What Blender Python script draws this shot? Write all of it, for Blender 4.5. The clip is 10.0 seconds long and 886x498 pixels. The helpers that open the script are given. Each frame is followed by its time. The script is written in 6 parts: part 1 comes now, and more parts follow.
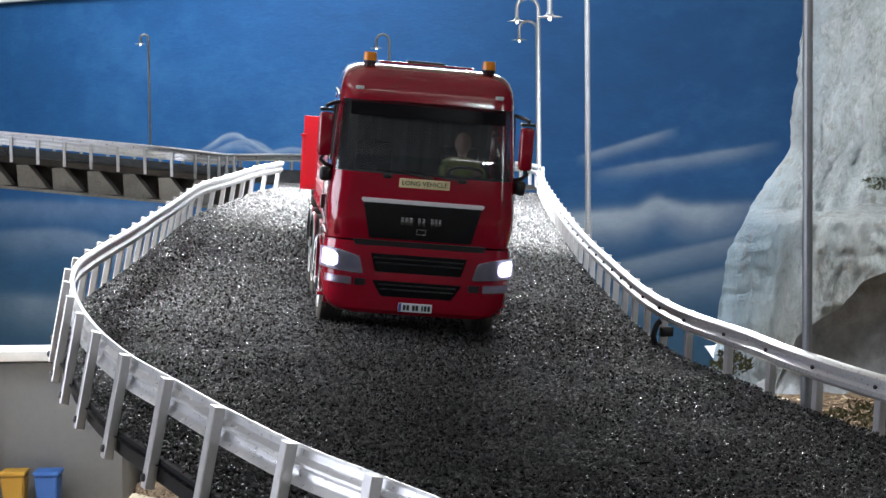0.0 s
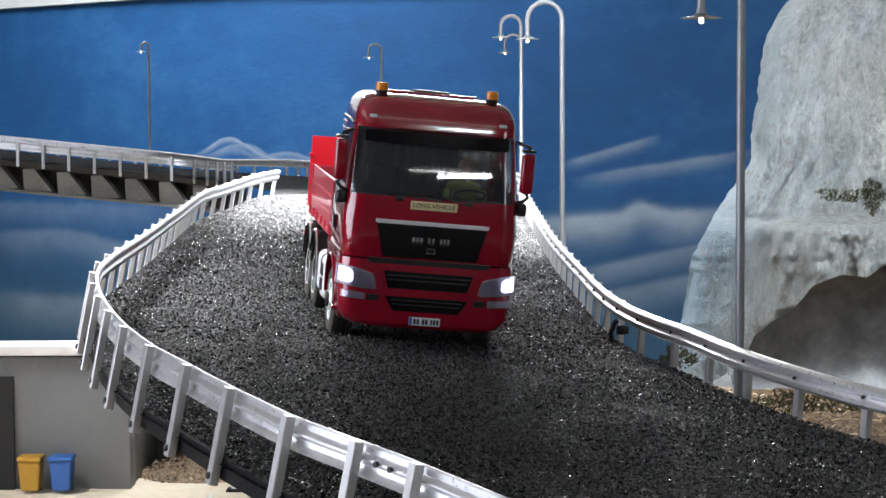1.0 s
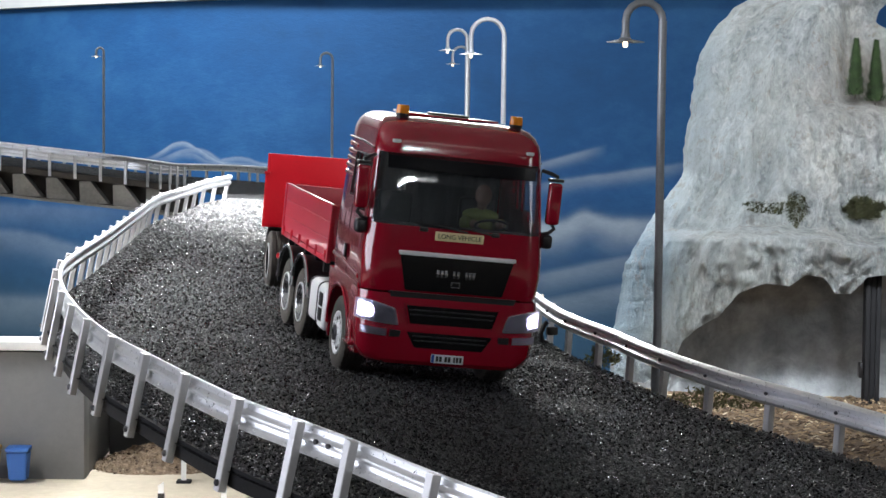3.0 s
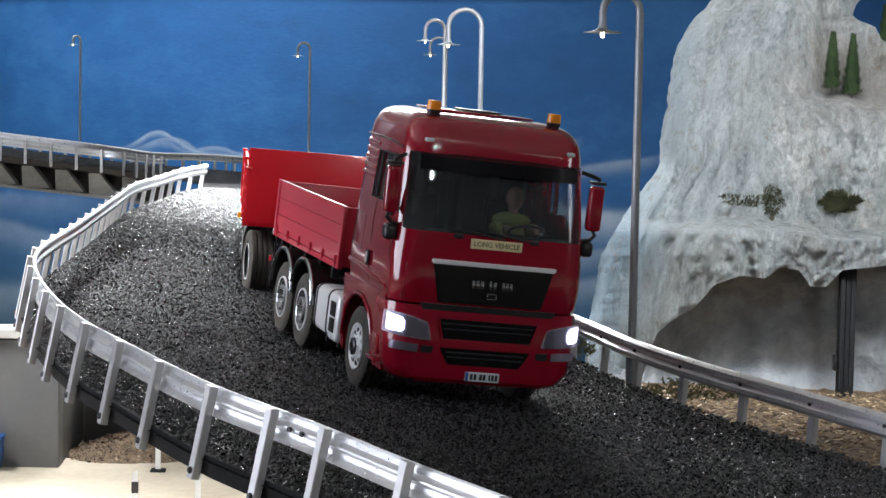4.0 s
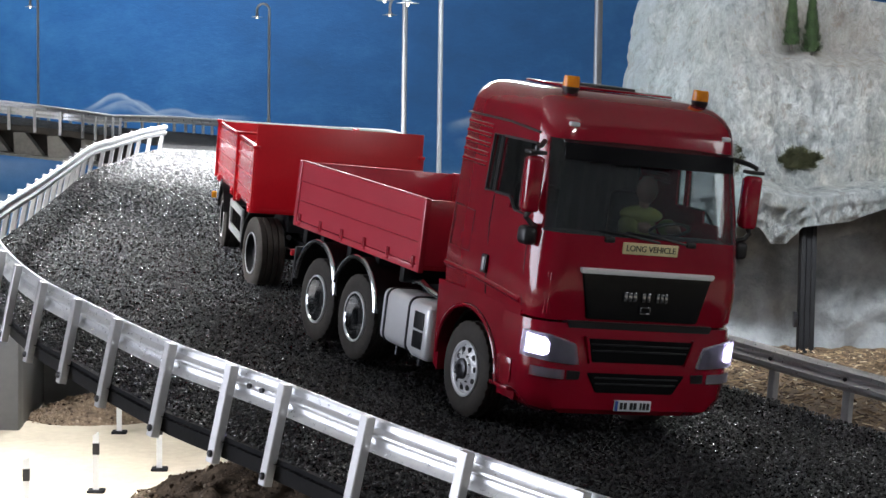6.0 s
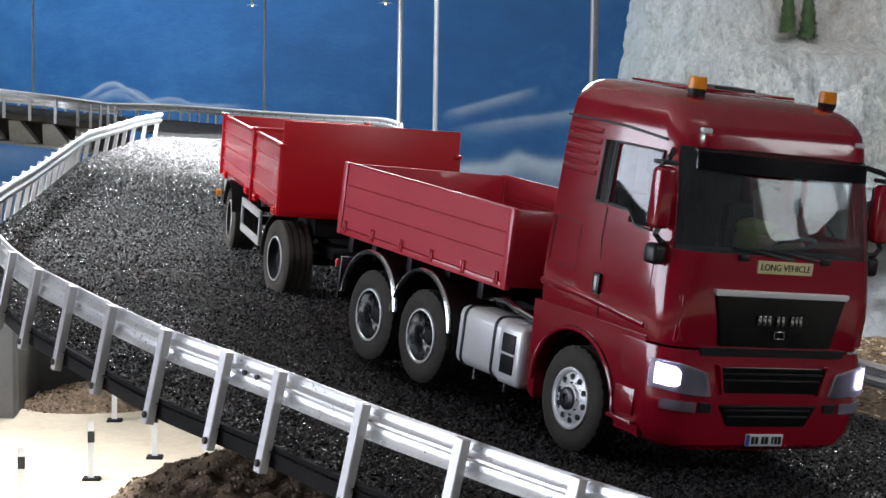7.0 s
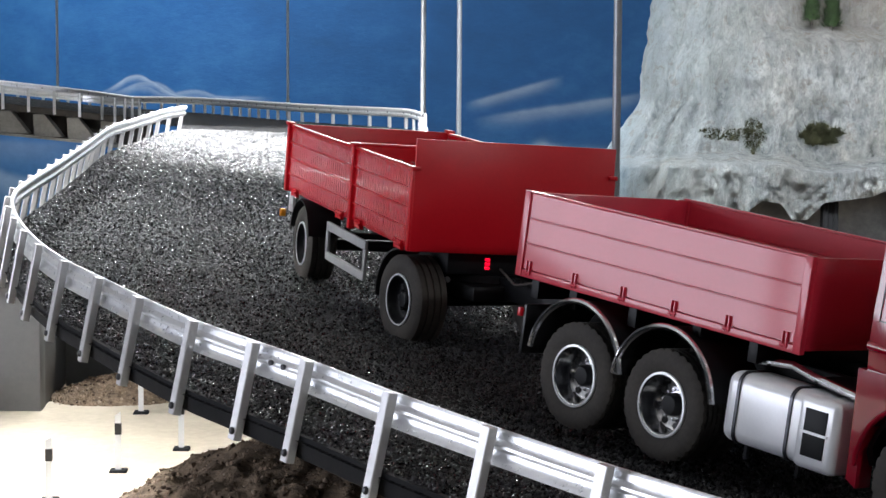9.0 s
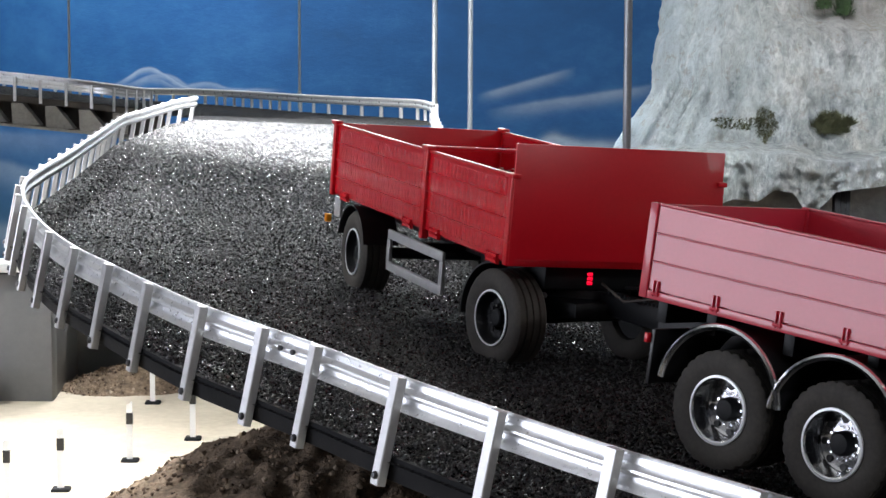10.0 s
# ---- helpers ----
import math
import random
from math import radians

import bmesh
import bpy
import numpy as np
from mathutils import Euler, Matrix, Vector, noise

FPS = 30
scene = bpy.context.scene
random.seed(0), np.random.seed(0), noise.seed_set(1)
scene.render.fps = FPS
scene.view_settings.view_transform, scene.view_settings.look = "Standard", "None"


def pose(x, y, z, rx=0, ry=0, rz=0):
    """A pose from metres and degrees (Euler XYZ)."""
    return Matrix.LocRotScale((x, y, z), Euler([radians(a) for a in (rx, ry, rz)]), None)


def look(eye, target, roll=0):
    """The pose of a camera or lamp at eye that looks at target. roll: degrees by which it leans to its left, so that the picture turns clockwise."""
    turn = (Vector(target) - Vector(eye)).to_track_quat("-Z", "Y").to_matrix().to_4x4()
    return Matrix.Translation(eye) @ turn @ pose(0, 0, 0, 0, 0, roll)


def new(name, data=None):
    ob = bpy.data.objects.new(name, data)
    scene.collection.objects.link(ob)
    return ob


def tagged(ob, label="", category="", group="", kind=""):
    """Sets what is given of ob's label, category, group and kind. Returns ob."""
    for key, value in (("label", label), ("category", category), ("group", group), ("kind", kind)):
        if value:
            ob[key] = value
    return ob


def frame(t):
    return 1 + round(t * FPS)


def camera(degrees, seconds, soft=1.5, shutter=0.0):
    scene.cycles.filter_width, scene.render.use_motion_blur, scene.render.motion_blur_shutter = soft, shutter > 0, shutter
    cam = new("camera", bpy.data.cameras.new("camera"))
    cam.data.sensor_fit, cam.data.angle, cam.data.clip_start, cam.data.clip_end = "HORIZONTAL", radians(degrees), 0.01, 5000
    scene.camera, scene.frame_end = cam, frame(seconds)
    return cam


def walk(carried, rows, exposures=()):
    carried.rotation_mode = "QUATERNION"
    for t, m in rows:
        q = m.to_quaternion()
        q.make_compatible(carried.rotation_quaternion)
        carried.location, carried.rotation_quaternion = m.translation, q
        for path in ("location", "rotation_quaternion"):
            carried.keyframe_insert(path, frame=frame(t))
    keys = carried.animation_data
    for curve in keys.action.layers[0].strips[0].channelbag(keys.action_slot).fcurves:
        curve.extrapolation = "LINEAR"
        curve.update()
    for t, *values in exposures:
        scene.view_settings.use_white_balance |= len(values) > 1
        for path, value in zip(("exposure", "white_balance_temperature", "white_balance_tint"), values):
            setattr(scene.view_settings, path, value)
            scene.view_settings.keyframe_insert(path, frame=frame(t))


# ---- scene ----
# ---------------------------------------------------------------- camera
cam = camera(24.91, 10.0, soft=1.5)
walk(cam, [
    (0, pose(-0.0285, 0.3792, -0.0214, 86.158, 0.569, 0.487)),
    (0.5, pose(-0.0187, 0.2650, -0.0092, 86.066, 0.509, 0.543)),
    (1, pose(-0.0123, 0.1399, 0.0009, 86.173, 0.286, 0.314)),
    (1.5, pose(-0.0037, 0.0105, 0.0071, 86.094, 0.125, 0.209)),
    (2, pose(-0.0017, -0.0089, 0.0077, 86.036, -0.105, -0.287)),
    (2.5, pose(-0.0014, -0.0081, 0.0081, 86.391, -0.327, -0.719)),
    (4, pose(-0.0003, -0.0062, 0.0054, 86.142, -1.035, -1.688)),
    (4.5, pose(0.0008, -0.0052, 0.0039, 85.918, -1.031, -2.064)),
    (5, pose(0.0010, -0.0033, 0.0024, 85.666, -0.958, -2.383)),
    (5.5, pose(0.0012, -0.0023, 0.0009, 85.349, -0.801, -2.649)),
    (7, pose(0.0014, 0.0033, -0.0024, 84.780, -0.790, -2.930)),
    (7.5, pose(0.0007, 0.0025, -0.0029, 84.656, -0.673, -2.861)),
    (8, pose(0.0013, 0.0021, -0.0027, 84.544, -0.566, -2.755)),
    (8.5, pose(0.0009, 0.0042, -0.0041, 84.545, -0.532, -2.587)),
    (9, pose(0.0009, 0.0033, -0.0040, 84.526, -0.332, -2.271)),
    (9.5, pose(0.0017, 0.0033, -0.0059, 84.453, -0.246, -2.033)),
    (10, pose(0.0030, 0.0051, -0.0096, 84.328, -0.228, -1.922)),
])
scene.view_settings.exposure = 0.0

# ---------------------------------------------------------------- light
world = bpy.data.worlds.new("hall_air")
scene.world = world
world.use_nodes = True
world.node_tree.nodes["Background"].inputs[0].default_value = (0.55, 0.62, 0.75, 1)
world.node_tree.nodes["Background"].inputs[1].default_value = 0.035


def area_light(name, eye, target, length, width, watts, colour=(1, 0.97, 0.92), spread=180):
    lamp = bpy.data.lights.new(name, "AREA")
    lamp.shape, lamp.size, lamp.size_y, lamp.energy, lamp.color = "RECTANGLE", length, width, watts, colour
    lamp.spread = math.radians(spread)
    ob = new(name, lamp)
    ob.matrix_world = look(eye, target)
    return ob


area_light("tube_over_bend", (-0.2, 5.3, 1.0), (-0.1, 3.5, -0.25), 1.4, 0.06, 12, (0.97, 0.98, 1), 85)
area_light("tube_over_crest", (-0.18, 3.85, 0.40), (-0.18, 3.97, -0.2), 0.7, 0.18, 60, (0.97, 0.98, 1), 118)
area_light("tube_over_valley", (-0.90, 2.45, 0.45), (-0.45, 2.45, -0.58), 0.9, 0.06, 12, (0.97, 0.98, 1), 72)
area_light("tube_over_aisle", (1.5, -1.5, 1.10), (0.2, 2.2, -0.2), 0.42, 0.03, 15, (0.92, 0.96, 1))
# unseen lamp added to brighten the rock face alone
area_light("fill_over_rock", (0.42, 1.95, 0.98), (0.70, 3.4, 0.06), 1.2, 0.30, 20, (0.90, 0.95, 1), 76)
# another added lamp, out of view, that lights only the painted wall
area_light("fill_over_mural", (-2.0, 7.4, 1.35), (-1.8, 9.4, -0.2), 3.6, 0.1, 85, (0.88, 0.94, 1))
# daylight in the windows of the two side walls
area_light("daylight_west", (-3.36, 1.58, 0.14), (0.0, 1.7, -0.1), 3.4, 1.34, 88, (0.82, 0.86, 1))
area_light("daylight_east", (3.36, 0.5, 0.5), (0.0, 0.9, -0.2), 0.9, 0.8, 10, (0.95, 0.97, 1))


# ---------------------------------------------------------------- materials
def nodes_of(name):
    m = bpy.data.materials.new(name)
    m.use_nodes = True
    nt = m.node_tree
    return m, nt, nt.nodes["Principled BSDF"]


def link(nt, a, b):
    nt.links.new(a, b)


def coords(nt, scale=(1, 1, 1), kind="Object"):
    tc = nt.nodes.new("ShaderNodeTexCoord")
    mp = nt.nodes.new("ShaderNodeMapping")
    mp.inputs["Scale"].default_value = scale
    link(nt, tc.outputs[kind], mp.inputs["Vector"])
    return mp.outputs["Vector"]


def noise_node(nt, vec, scale, detail=4, rough=0.55):
    n = nt.nodes.new("ShaderNodeTexNoise")
    n.inputs["Scale"].default_value, n.inputs["Detail"].default_value, n.inputs["Roughness"].default_value = scale, detail, rough
    link(nt, vec, n.inputs["Vector"])
    return n.outputs["Fac"]


def ramp(nt, fac, stops):
    r = nt.nodes.new("ShaderNodeValToRGB")
    while len(r.color_ramp.elements) < len(stops):
        r.color_ramp.elements.new(0.5)
    for e, (pos, col) in zip(r.color_ramp.elements, stops):
        e.position, e.color = pos, (*col, 1)
    link(nt, fac, r.inputs["Fac"])
    return r.outputs["Color"]


def math_node(nt, op, a, b=None, c=None):
    n = nt.nodes.new("ShaderNodeMath")
    n.operation = op
    for i, v in enumerate((a, b, c)):
        if v is None:
            continue
        if isinstance(v, (int, float)):
            n.inputs[i].default_value = v
        else:
            link(nt, v, n.inputs[i])
    return n.outputs[0]


def bump(nt, bsdf, height, strength, distance):
    b = nt.nodes.new("ShaderNodeBump")
    b.inputs["Strength"].default_value, b.inputs["Distance"].default_value = strength, distance
    link(nt, height, b.inputs["Height"])
    link(nt, b.outputs["Normal"], bsdf.inputs["Normal"])


def mottled(name, dark, light, scale, rough=0.5, metal=0.0, fine=None, bump_m=0.0, rough_var=0.12, coat=0.0, stretch=(1, 1, 1)):
    """A surface of two tones with broad patches and a finer grain."""
    m, nt, b = nodes_of(name)
    v = coords(nt, stretch)
    big, small = noise_node(nt, v, scale), noise_node(nt, v, fine or scale * 9, 6, 0.65)
    mix = math_node(nt, "ADD", math_node(nt, "MULTIPLY", big, 0.6), math_node(nt, "MULTIPLY", small, 0.4))
    link(nt, ramp(nt, mix, [(0.32, dark), (0.68, light)]), b.inputs["Base Color"])
    link(nt, math_node(nt, "ADD", math_node(nt, "MULTIPLY", small, 2 * rough_var), rough - rough_var), b.inputs["Roughness"])
    b.inputs["Metallic"].default_value = metal
    b.inputs["Coat Weight"].default_value = coat
    b.inputs["Coat Roughness"].default_value = 0.06
    if bump_m:
        bump(nt, b, small, 0.6, bump_m)
    return m


M_RED = mottled("cab_paint", (0.25, 0.002, 0.014), (0.31, 0.004, 0.020), 9, 0.15, 0, 30, 0.0002, 0.03, 1.0)
M_BEDRED = mottled("bed_paint", (0.52, 0.020, 0.045), (0.60, 0.030, 0.060), 14, 0.40, 0, 400, 0.0001, 0.07, 0.65)
M_TRAILRED = mottled("trailer_paint", (0.59, 0.003, 0.012), (0.68, 0.006, 0.018), 12, 0.36, 0, 260, 0.0002, 0.1, 0.3)


M_TRAILSIDE = mottled("brushed_trailer_paint", (0.58, 0.003, 0.012), (0.68, 0.006, 0.018), 20, 0.20, 0, 120, 0.0012, 0.06, 0.6, (1, 1, 0.45))
M_BLACK = mottled("black_plastic", (0.006, 0.006, 0.007), (0.014, 0.014, 0.016), 30, 0.38, 0, 500, 0.0001)
M_FRAME = mottled("black_chassis", (0.0025, 0.0028, 0.0035), (0.007, 0.0075, 0.009), 40, 0.5, 0, 500, 0.0001)
M_FRAME.node_tree.nodes["Principled BSDF"].inputs["Specular IOR Level"].default_value = 0.25
M_RUBBER = mottled("tyre_rubber", (0.026, 0.023, 0.020), (0.075, 0.066, 0.056), 26, 0.78, 0, 420, 0.0002, 0.08)
M_CHROME = mottled("chrome", (0.72, 0.73, 0.75), (0.86, 0.87, 0.88), 60, 0.14, 1.0, 700, 0, 0.05)
M_ALU = mottled("aluminium_rail", (0.72, 0.73, 0.75), (0.88, 0.89, 0.90), 25, 0.30, 0.75, 260, 0.0001, 0.10, 0, (1, 1, 1))
M_POST = mottled("aluminium_post", (0.52, 0.52, 0.53), (0.68, 0.68, 0.69), 40, 0.38, 0.6, 400, 0.0001, 0.12)
M_GLOSSBLACK = mottled("gloss_black", (0.003, 0.003, 0.004), (0.006, 0.006, 0.007), 30, 0.16, 0, 500, 0, 0.03)
M_TANK = mottled("brushed_tank", (0.82, 0.83, 0.85), (0.90, 0.91, 0.92), 30, 0.30, 0.25, 500, 0, 0.06)
M_STEEL = mottled("dark_bolt_steel", (0.05, 0.05, 0.055), (0.12, 0.12, 0.13), 200, 0.35, 1.0)
M_POLE = mottled("galvanised_pole", (0.25, 0.265, 0.28), (0.36, 0.375, 0.39), 40, 0.42, 0.55, 400, 0.0001)
M_SILVER = mottled("silver_plastic", (0.45, 0.45, 0.45), (0.58, 0.58, 0.57), 60, 0.4, 0.3)
M_FASCIA = mottled("dark_fascia", (0.006, 0.0062, 0.007), (0.018, 0.018, 0.020), 22, 0.8, 0, 260, 0.0005)
M_FASCIA.node_tree.nodes["Principled BSDF"].inputs["Specular IOR Level"].default_value = 0.2
M_CONCRETE = mottled("grey_plaster", (0.135, 0.14, 0.148), (0.19, 0.193, 0.198), 4, 0.85, 0, 90, 0.0006)
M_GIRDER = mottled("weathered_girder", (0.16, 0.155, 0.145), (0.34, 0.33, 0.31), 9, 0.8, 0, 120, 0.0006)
M_GIRDER_DARK = mottled("dark_girder", (0.03, 0.028, 0.026), (0.08, 0.07, 0.06), 12, 0.85, 0, 120, 0.0006)
M_WHITE = mottled("white_ledge", (0.68, 0.68, 0.67), (0.80, 0.80, 0.79), 10, 0.6, 0, 150, 0.0002)
M_SAND = mottled("pale_sand_road", (0.46, 0.40, 0.30), (0.68, 0.61, 0.48), 5, 0.9, 0, 70, 0.0012)
M_SOIL = mottled("dry_brown_soil", (0.06, 0.040, 0.026), (0.42, 0.31, 0.21), 70, 0.95, 0, 260, 0.006)
M_STRAW = mottled("straw_and_chips", (0.045, 0.028, 0.016), (0.24, 0.16, 0.09), 90, 0.85, 0, 260, 0.004)
M_ORANGE = mottled("amber_lens", (0.75, 0.22, 0.01), (0.9, 0.34, 0.03), 60, 0.2)
M_YELLOWBIN = mottled("yellow_bin", (0.38, 0.20, 0.02), (0.46, 0.26, 0.03), 30, 0.5)
M_BLUEBIN = mottled("blue_bin", (0.02, 0.09, 0.32), (0.03, 0.12, 0.38), 30, 0.5)
M_DOORBLACK = mottled("black_opening", (0.004, 0.004, 0.005), (0.009, 0.009, 0.011), 8, 0.6)
M_CREAM = mottled("cream_sign", (0.72, 0.62, 0.34), (0.80, 0.70, 0.42), 60, 0.5)
M_PLATE = mottled("plate_white", (0.62, 0.64, 0.68), (0.74, 0.76, 0.80), 90, 0.4)
M_BLUE = mottled("plate_blue", (0.02, 0.06, 0.30), (0.03, 0.08, 0.36), 60, 0.4)
M_CURTAIN = mottled("grey_curtain", (0.07, 0.075, 0.08), (0.12, 0.125, 0.13), 40, 0.9, 0, 300, 0.0002)
M_DASH = mottled("dark_grey_dash", (0.022, 0.022, 0.024), (0.040, 0.040, 0.043), 40, 0.6, 0, 400, 0.0001)
M_SKIN = mottled("doll_paint", (0.17, 0.10, 0.07), (0.22, 0.13, 0.095), 80, 0.6)
M_VEST = mottled("doll_yellow_green", (0.13, 0.15, 0.035), (0.18, 0.21, 0.05), 60, 0.7)
M_HALL = mottled("hall_wall_paint", (0.11, 0.115, 0.13), (0.17, 0.175, 0.19), 2, 0.9, 0, 50, 0.0005)
M_CEIL = mottled("hall_ceiling_paint", (0.55, 0.55, 0.55), (0.66, 0.66, 0.66), 2, 0.9, 0, 50, 0.0005)
M_CONIFER = mottled("conifer_needles", (0.010, 0.024, 0.007), (0.040, 0.075, 0.020), 60, 0.9, 0, 400, 0.001)
M_MOSS = mottled("moss_turf", (0.020, 0.024, 0.009), (0.075, 0.074, 0.030), 60, 0.95, 0, 300, 0.002)
M_PLASTER = mottled("stained_plaster", (0.14, 0.152, 0.162), (0.42, 0.44, 0.455), 10, 0.85, 0, 45, 0.010)
M_GRASS = mottled("olive_grass", (0.05, 0.055, 0.018), (0.16, 0.15, 0.06), 60, 0.9)


def glow(name, colour, strength):
    m, nt, b = nodes_of(name)
    b.inputs["Base Color"].default_value = (*colour, 1)
    b.inputs["Emission Color"].default_value = (*colour, 1)
    b.inputs["Emission Strength"].default_value = strength
    return m


M_BULB = glow("warm_bulb", (1.0, 0.80, 0.55), 5)
M_HEADLED = glow("headlight_led", (0.74, 0.70, 1.0), 16)
M_REDLED = glow("red_tail_led", (1.0, 0.0, 0.03), 1.3)
M_TUBE = glow("fluorescent_tube", (1.0, 0.98, 0.95), 5)


def glass(name, tint, rough=0.02):
    m, nt, b = nodes_of(name)
    b.inputs["Base Color"].default_value = (*tint, 1)
    b.inputs["Transmission Weight"].default_value = 1.0
    b.inputs["Roughness"].default_value = rough
    b.inputs["IOR"].default_value = 1.45
    return m


M_GLASS = glass("tinted_glass", (0.62, 0.66, 0.68))
# slight diffuse haze put into the glass in place of a grey reflection
M_SCREEN = glass("hazed_tinted_screen", (0.60, 0.65, 0.68))
M_SCREEN.node_tree.nodes["Principled BSDF"].inputs["Transmission Weight"].default_value = 0.975
M_SMOKE = mottled("silvered_lamp_inside", (0.30, 0.30, 0.33), (0.52, 0.52, 0.56), 90, 0.22, 0.9)
M_LENS = glass("frosted_lens", (0.88, 0.87, 1.0), 0.32)


def gravel_material():
    m, nt, b = nodes_of("black_gravel")
    v = coords(nt)
    vor = nt.nodes.new("ShaderNodeTexVoronoi")
    vor.inputs["Scale"].default_value = 330
    link(nt, v, vor.inputs["Vector"])
    big = noise_node(nt, v, 3.0)
    col = math_node(nt, "ADD", math_node(nt, "MULTIPLY", vor.outputs["Color"], 0.55), math_node(nt, "MULTIPLY", big, 0.45))
    link(nt, ramp(nt, col, [(0.2, (0.002, 0.002, 0.0024)), (0.6, (0.006, 0.006, 0.007)), (0.85, (0.016, 0.016, 0.016))]), b.inputs["Base Color"])
    link(nt, math_node(nt, "ADD", math_node(nt, "MULTIPLY", vor.outputs["Color"], 0.35), 0.50), b.inputs["Roughness"])
    b.inputs["Specular IOR Level"].default_value = 0.14
    h = math_node(nt, "SUBTRACT", 1.0, vor.outputs["Distance"])
    bump(nt, b, h, 1.0, 0.0028)
    return m


M_GRAVEL = gravel_material()


def chip_material():
    m, nt, b = nodes_of("gravel_chip")
    g = nt.nodes.new("ShaderNodeNewGeometry")
    link(nt, ramp(nt, g.outputs["Random Per Island"], [(0.0, (0.003, 0.003, 0.0035)), (0.6, (0.010, 0.0105, 0.013)), (0.90, (0.028, 0.029, 0.033)), (1.0, (0.075, 0.075, 0.075))]), b.inputs["Base Color"])
    link(nt, math_node(nt, "ADD", math_node(nt, "MULTIPLY", g.outputs["Random Per Island"], 0.30), 0.17), b.inputs["Roughness"])
    b.inputs["Specular IOR Level"].default_value = 0.75
    return m


M_CHIP = chip_material()


def rock_material():
    m, nt, b = nodes_of("plaster_rock")
    v = coords(nt)
    vs = coords(nt, (1, 0.6, 0.30))
    big, streak, fine = noise_node(nt, v, 5, 5), noise_node(nt, vs, 22, 6, 0.7), noise_node(nt, v, 90, 6, 0.7)
    mix = math_node(nt, "ADD", math_node(nt, "MULTIPLY", big, 0.40), math_node(nt, "ADD", math_node(nt, "MULTIPLY", streak, 0.38), math_node(nt, "MULTIPLY", fine, 0.22)))
    crease = math_node(nt, "ABSOLUTE", math_node(nt, "SUBTRACT", noise_node(nt, coords(nt, (1, 0.7, 0.6)), 38, 6, 0.7), 0.5))
    mix = math_node(nt, "ADD", mix, math_node(nt, "MULTIPLY", math_node(nt, "SUBTRACT", 0.07, crease), 0.9))
    col = ramp(nt, mix, [(0.36, (0.17, 0.19, 0.20)), (0.44, (0.34, 0.375, 0.385)), (0.53, (0.47, 0.505, 0.51)), (0.64, (0.76, 0.79, 0.79))])
    # warm clay tint in broad patches
    clay = nt.nodes.new("ShaderNodeMix")
    clay.data_type, clay.blend_type = "RGBA", "MULTIPLY"
    cf = nt.nodes.new("ShaderNodeMapRange")
    link(nt, noise_node(nt, coords(nt, (1, 1, 0.8)), 3.4, 6, 0.7), cf.inputs[0])
    for k, val in zip((1, 2, 3, 4), (0.46, 0.64, 0.0, 0.65)):
        cf.inputs[k].default_value = val
    link(nt, cf.outputs[0], clay.inputs["Factor"])
    link(nt, col, clay.inputs["A"])
    clay.inputs["B"].default_value = (0.88, 0.78, 0.66, 1)
    col = clay.outputs["Result"]
    # sky paint brushed over the edge of the rock
    tc = nt.nodes.new("ShaderNodeTexCoord")
    sep = nt.nodes.new("ShaderNodeSeparateXYZ")
    link(nt, tc.outputs["Object"], sep.inputs[0])
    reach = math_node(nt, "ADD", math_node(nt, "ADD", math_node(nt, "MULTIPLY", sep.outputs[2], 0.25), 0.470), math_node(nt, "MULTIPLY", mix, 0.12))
    f = nt.nodes.new("ShaderNodeClamp")
    link(nt, math_node(nt, "MULTIPLY", math_node(nt, "SUBTRACT", reach, sep.outputs[0]), 9.0), f.inputs[0])
    f.inputs[2].default_value = 0.7
    mx = nt.nodes.new("ShaderNodeMix")
    mx.data_type = "RGBA"
    link(nt, f.outputs[0], mx.inputs["Factor"])
    mx.inputs["B"].default_value = (0.10, 0.22, 0.33, 1)
    # pale blue-white along the streaks of the flank next to the painted sky
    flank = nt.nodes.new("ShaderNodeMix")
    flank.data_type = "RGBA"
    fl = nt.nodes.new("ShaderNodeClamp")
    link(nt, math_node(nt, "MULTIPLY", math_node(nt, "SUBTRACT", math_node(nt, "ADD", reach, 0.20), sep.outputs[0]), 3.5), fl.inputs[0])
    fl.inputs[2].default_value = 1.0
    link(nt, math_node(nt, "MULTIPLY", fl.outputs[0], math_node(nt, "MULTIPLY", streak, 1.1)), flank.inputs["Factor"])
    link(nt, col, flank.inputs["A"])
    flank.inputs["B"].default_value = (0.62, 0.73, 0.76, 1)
    # white flecks on the trowel marks, thin dark crack lines between them
    marks = noise_node(nt, coords(nt, (1, 0.8, 0.42)), 44, 8, 0.75)
    marks.node.inputs["Distortion"].default_value = 1.6
    fleck = nt.nodes.new("ShaderNodeMix")
    fleck.data_type = "RGBA"
    cm = nt.nodes.new("ShaderNodeMapRange")
    link(nt, marks, cm.inputs[0])
    for k, val in zip((1, 2, 3, 4), (0.54, 0.64, 0.0, 0.50)):
        cm.inputs[k].default_value = val
    link(nt, cm.outputs[0], fleck.inputs["Factor"])
    link(nt, flank.outputs["Result"], fleck.inputs["A"])
    fleck.inputs["B"].default_value = (0.80, 0.81, 0.79, 1)
    crack_line = nt.nodes.new("ShaderNodeMix")
    crack_line.data_type = "RGBA"
    dm = nt.nodes.new("ShaderNodeMapRange")
    link(nt, math_node(nt, "ABSOLUTE", math_node(nt, "SUBTRACT", marks, 0.46)), dm.inputs[0])
    for k, val in zip((1, 2, 3, 4), (0.0, 0.022, 0.40, 0.0)):
        dm.inputs[k].default_value = val
    link(nt, dm.outputs[0], crack_line.inputs["Factor"])
    link(nt, fleck.outputs["Result"], crack_line.inputs["A"])
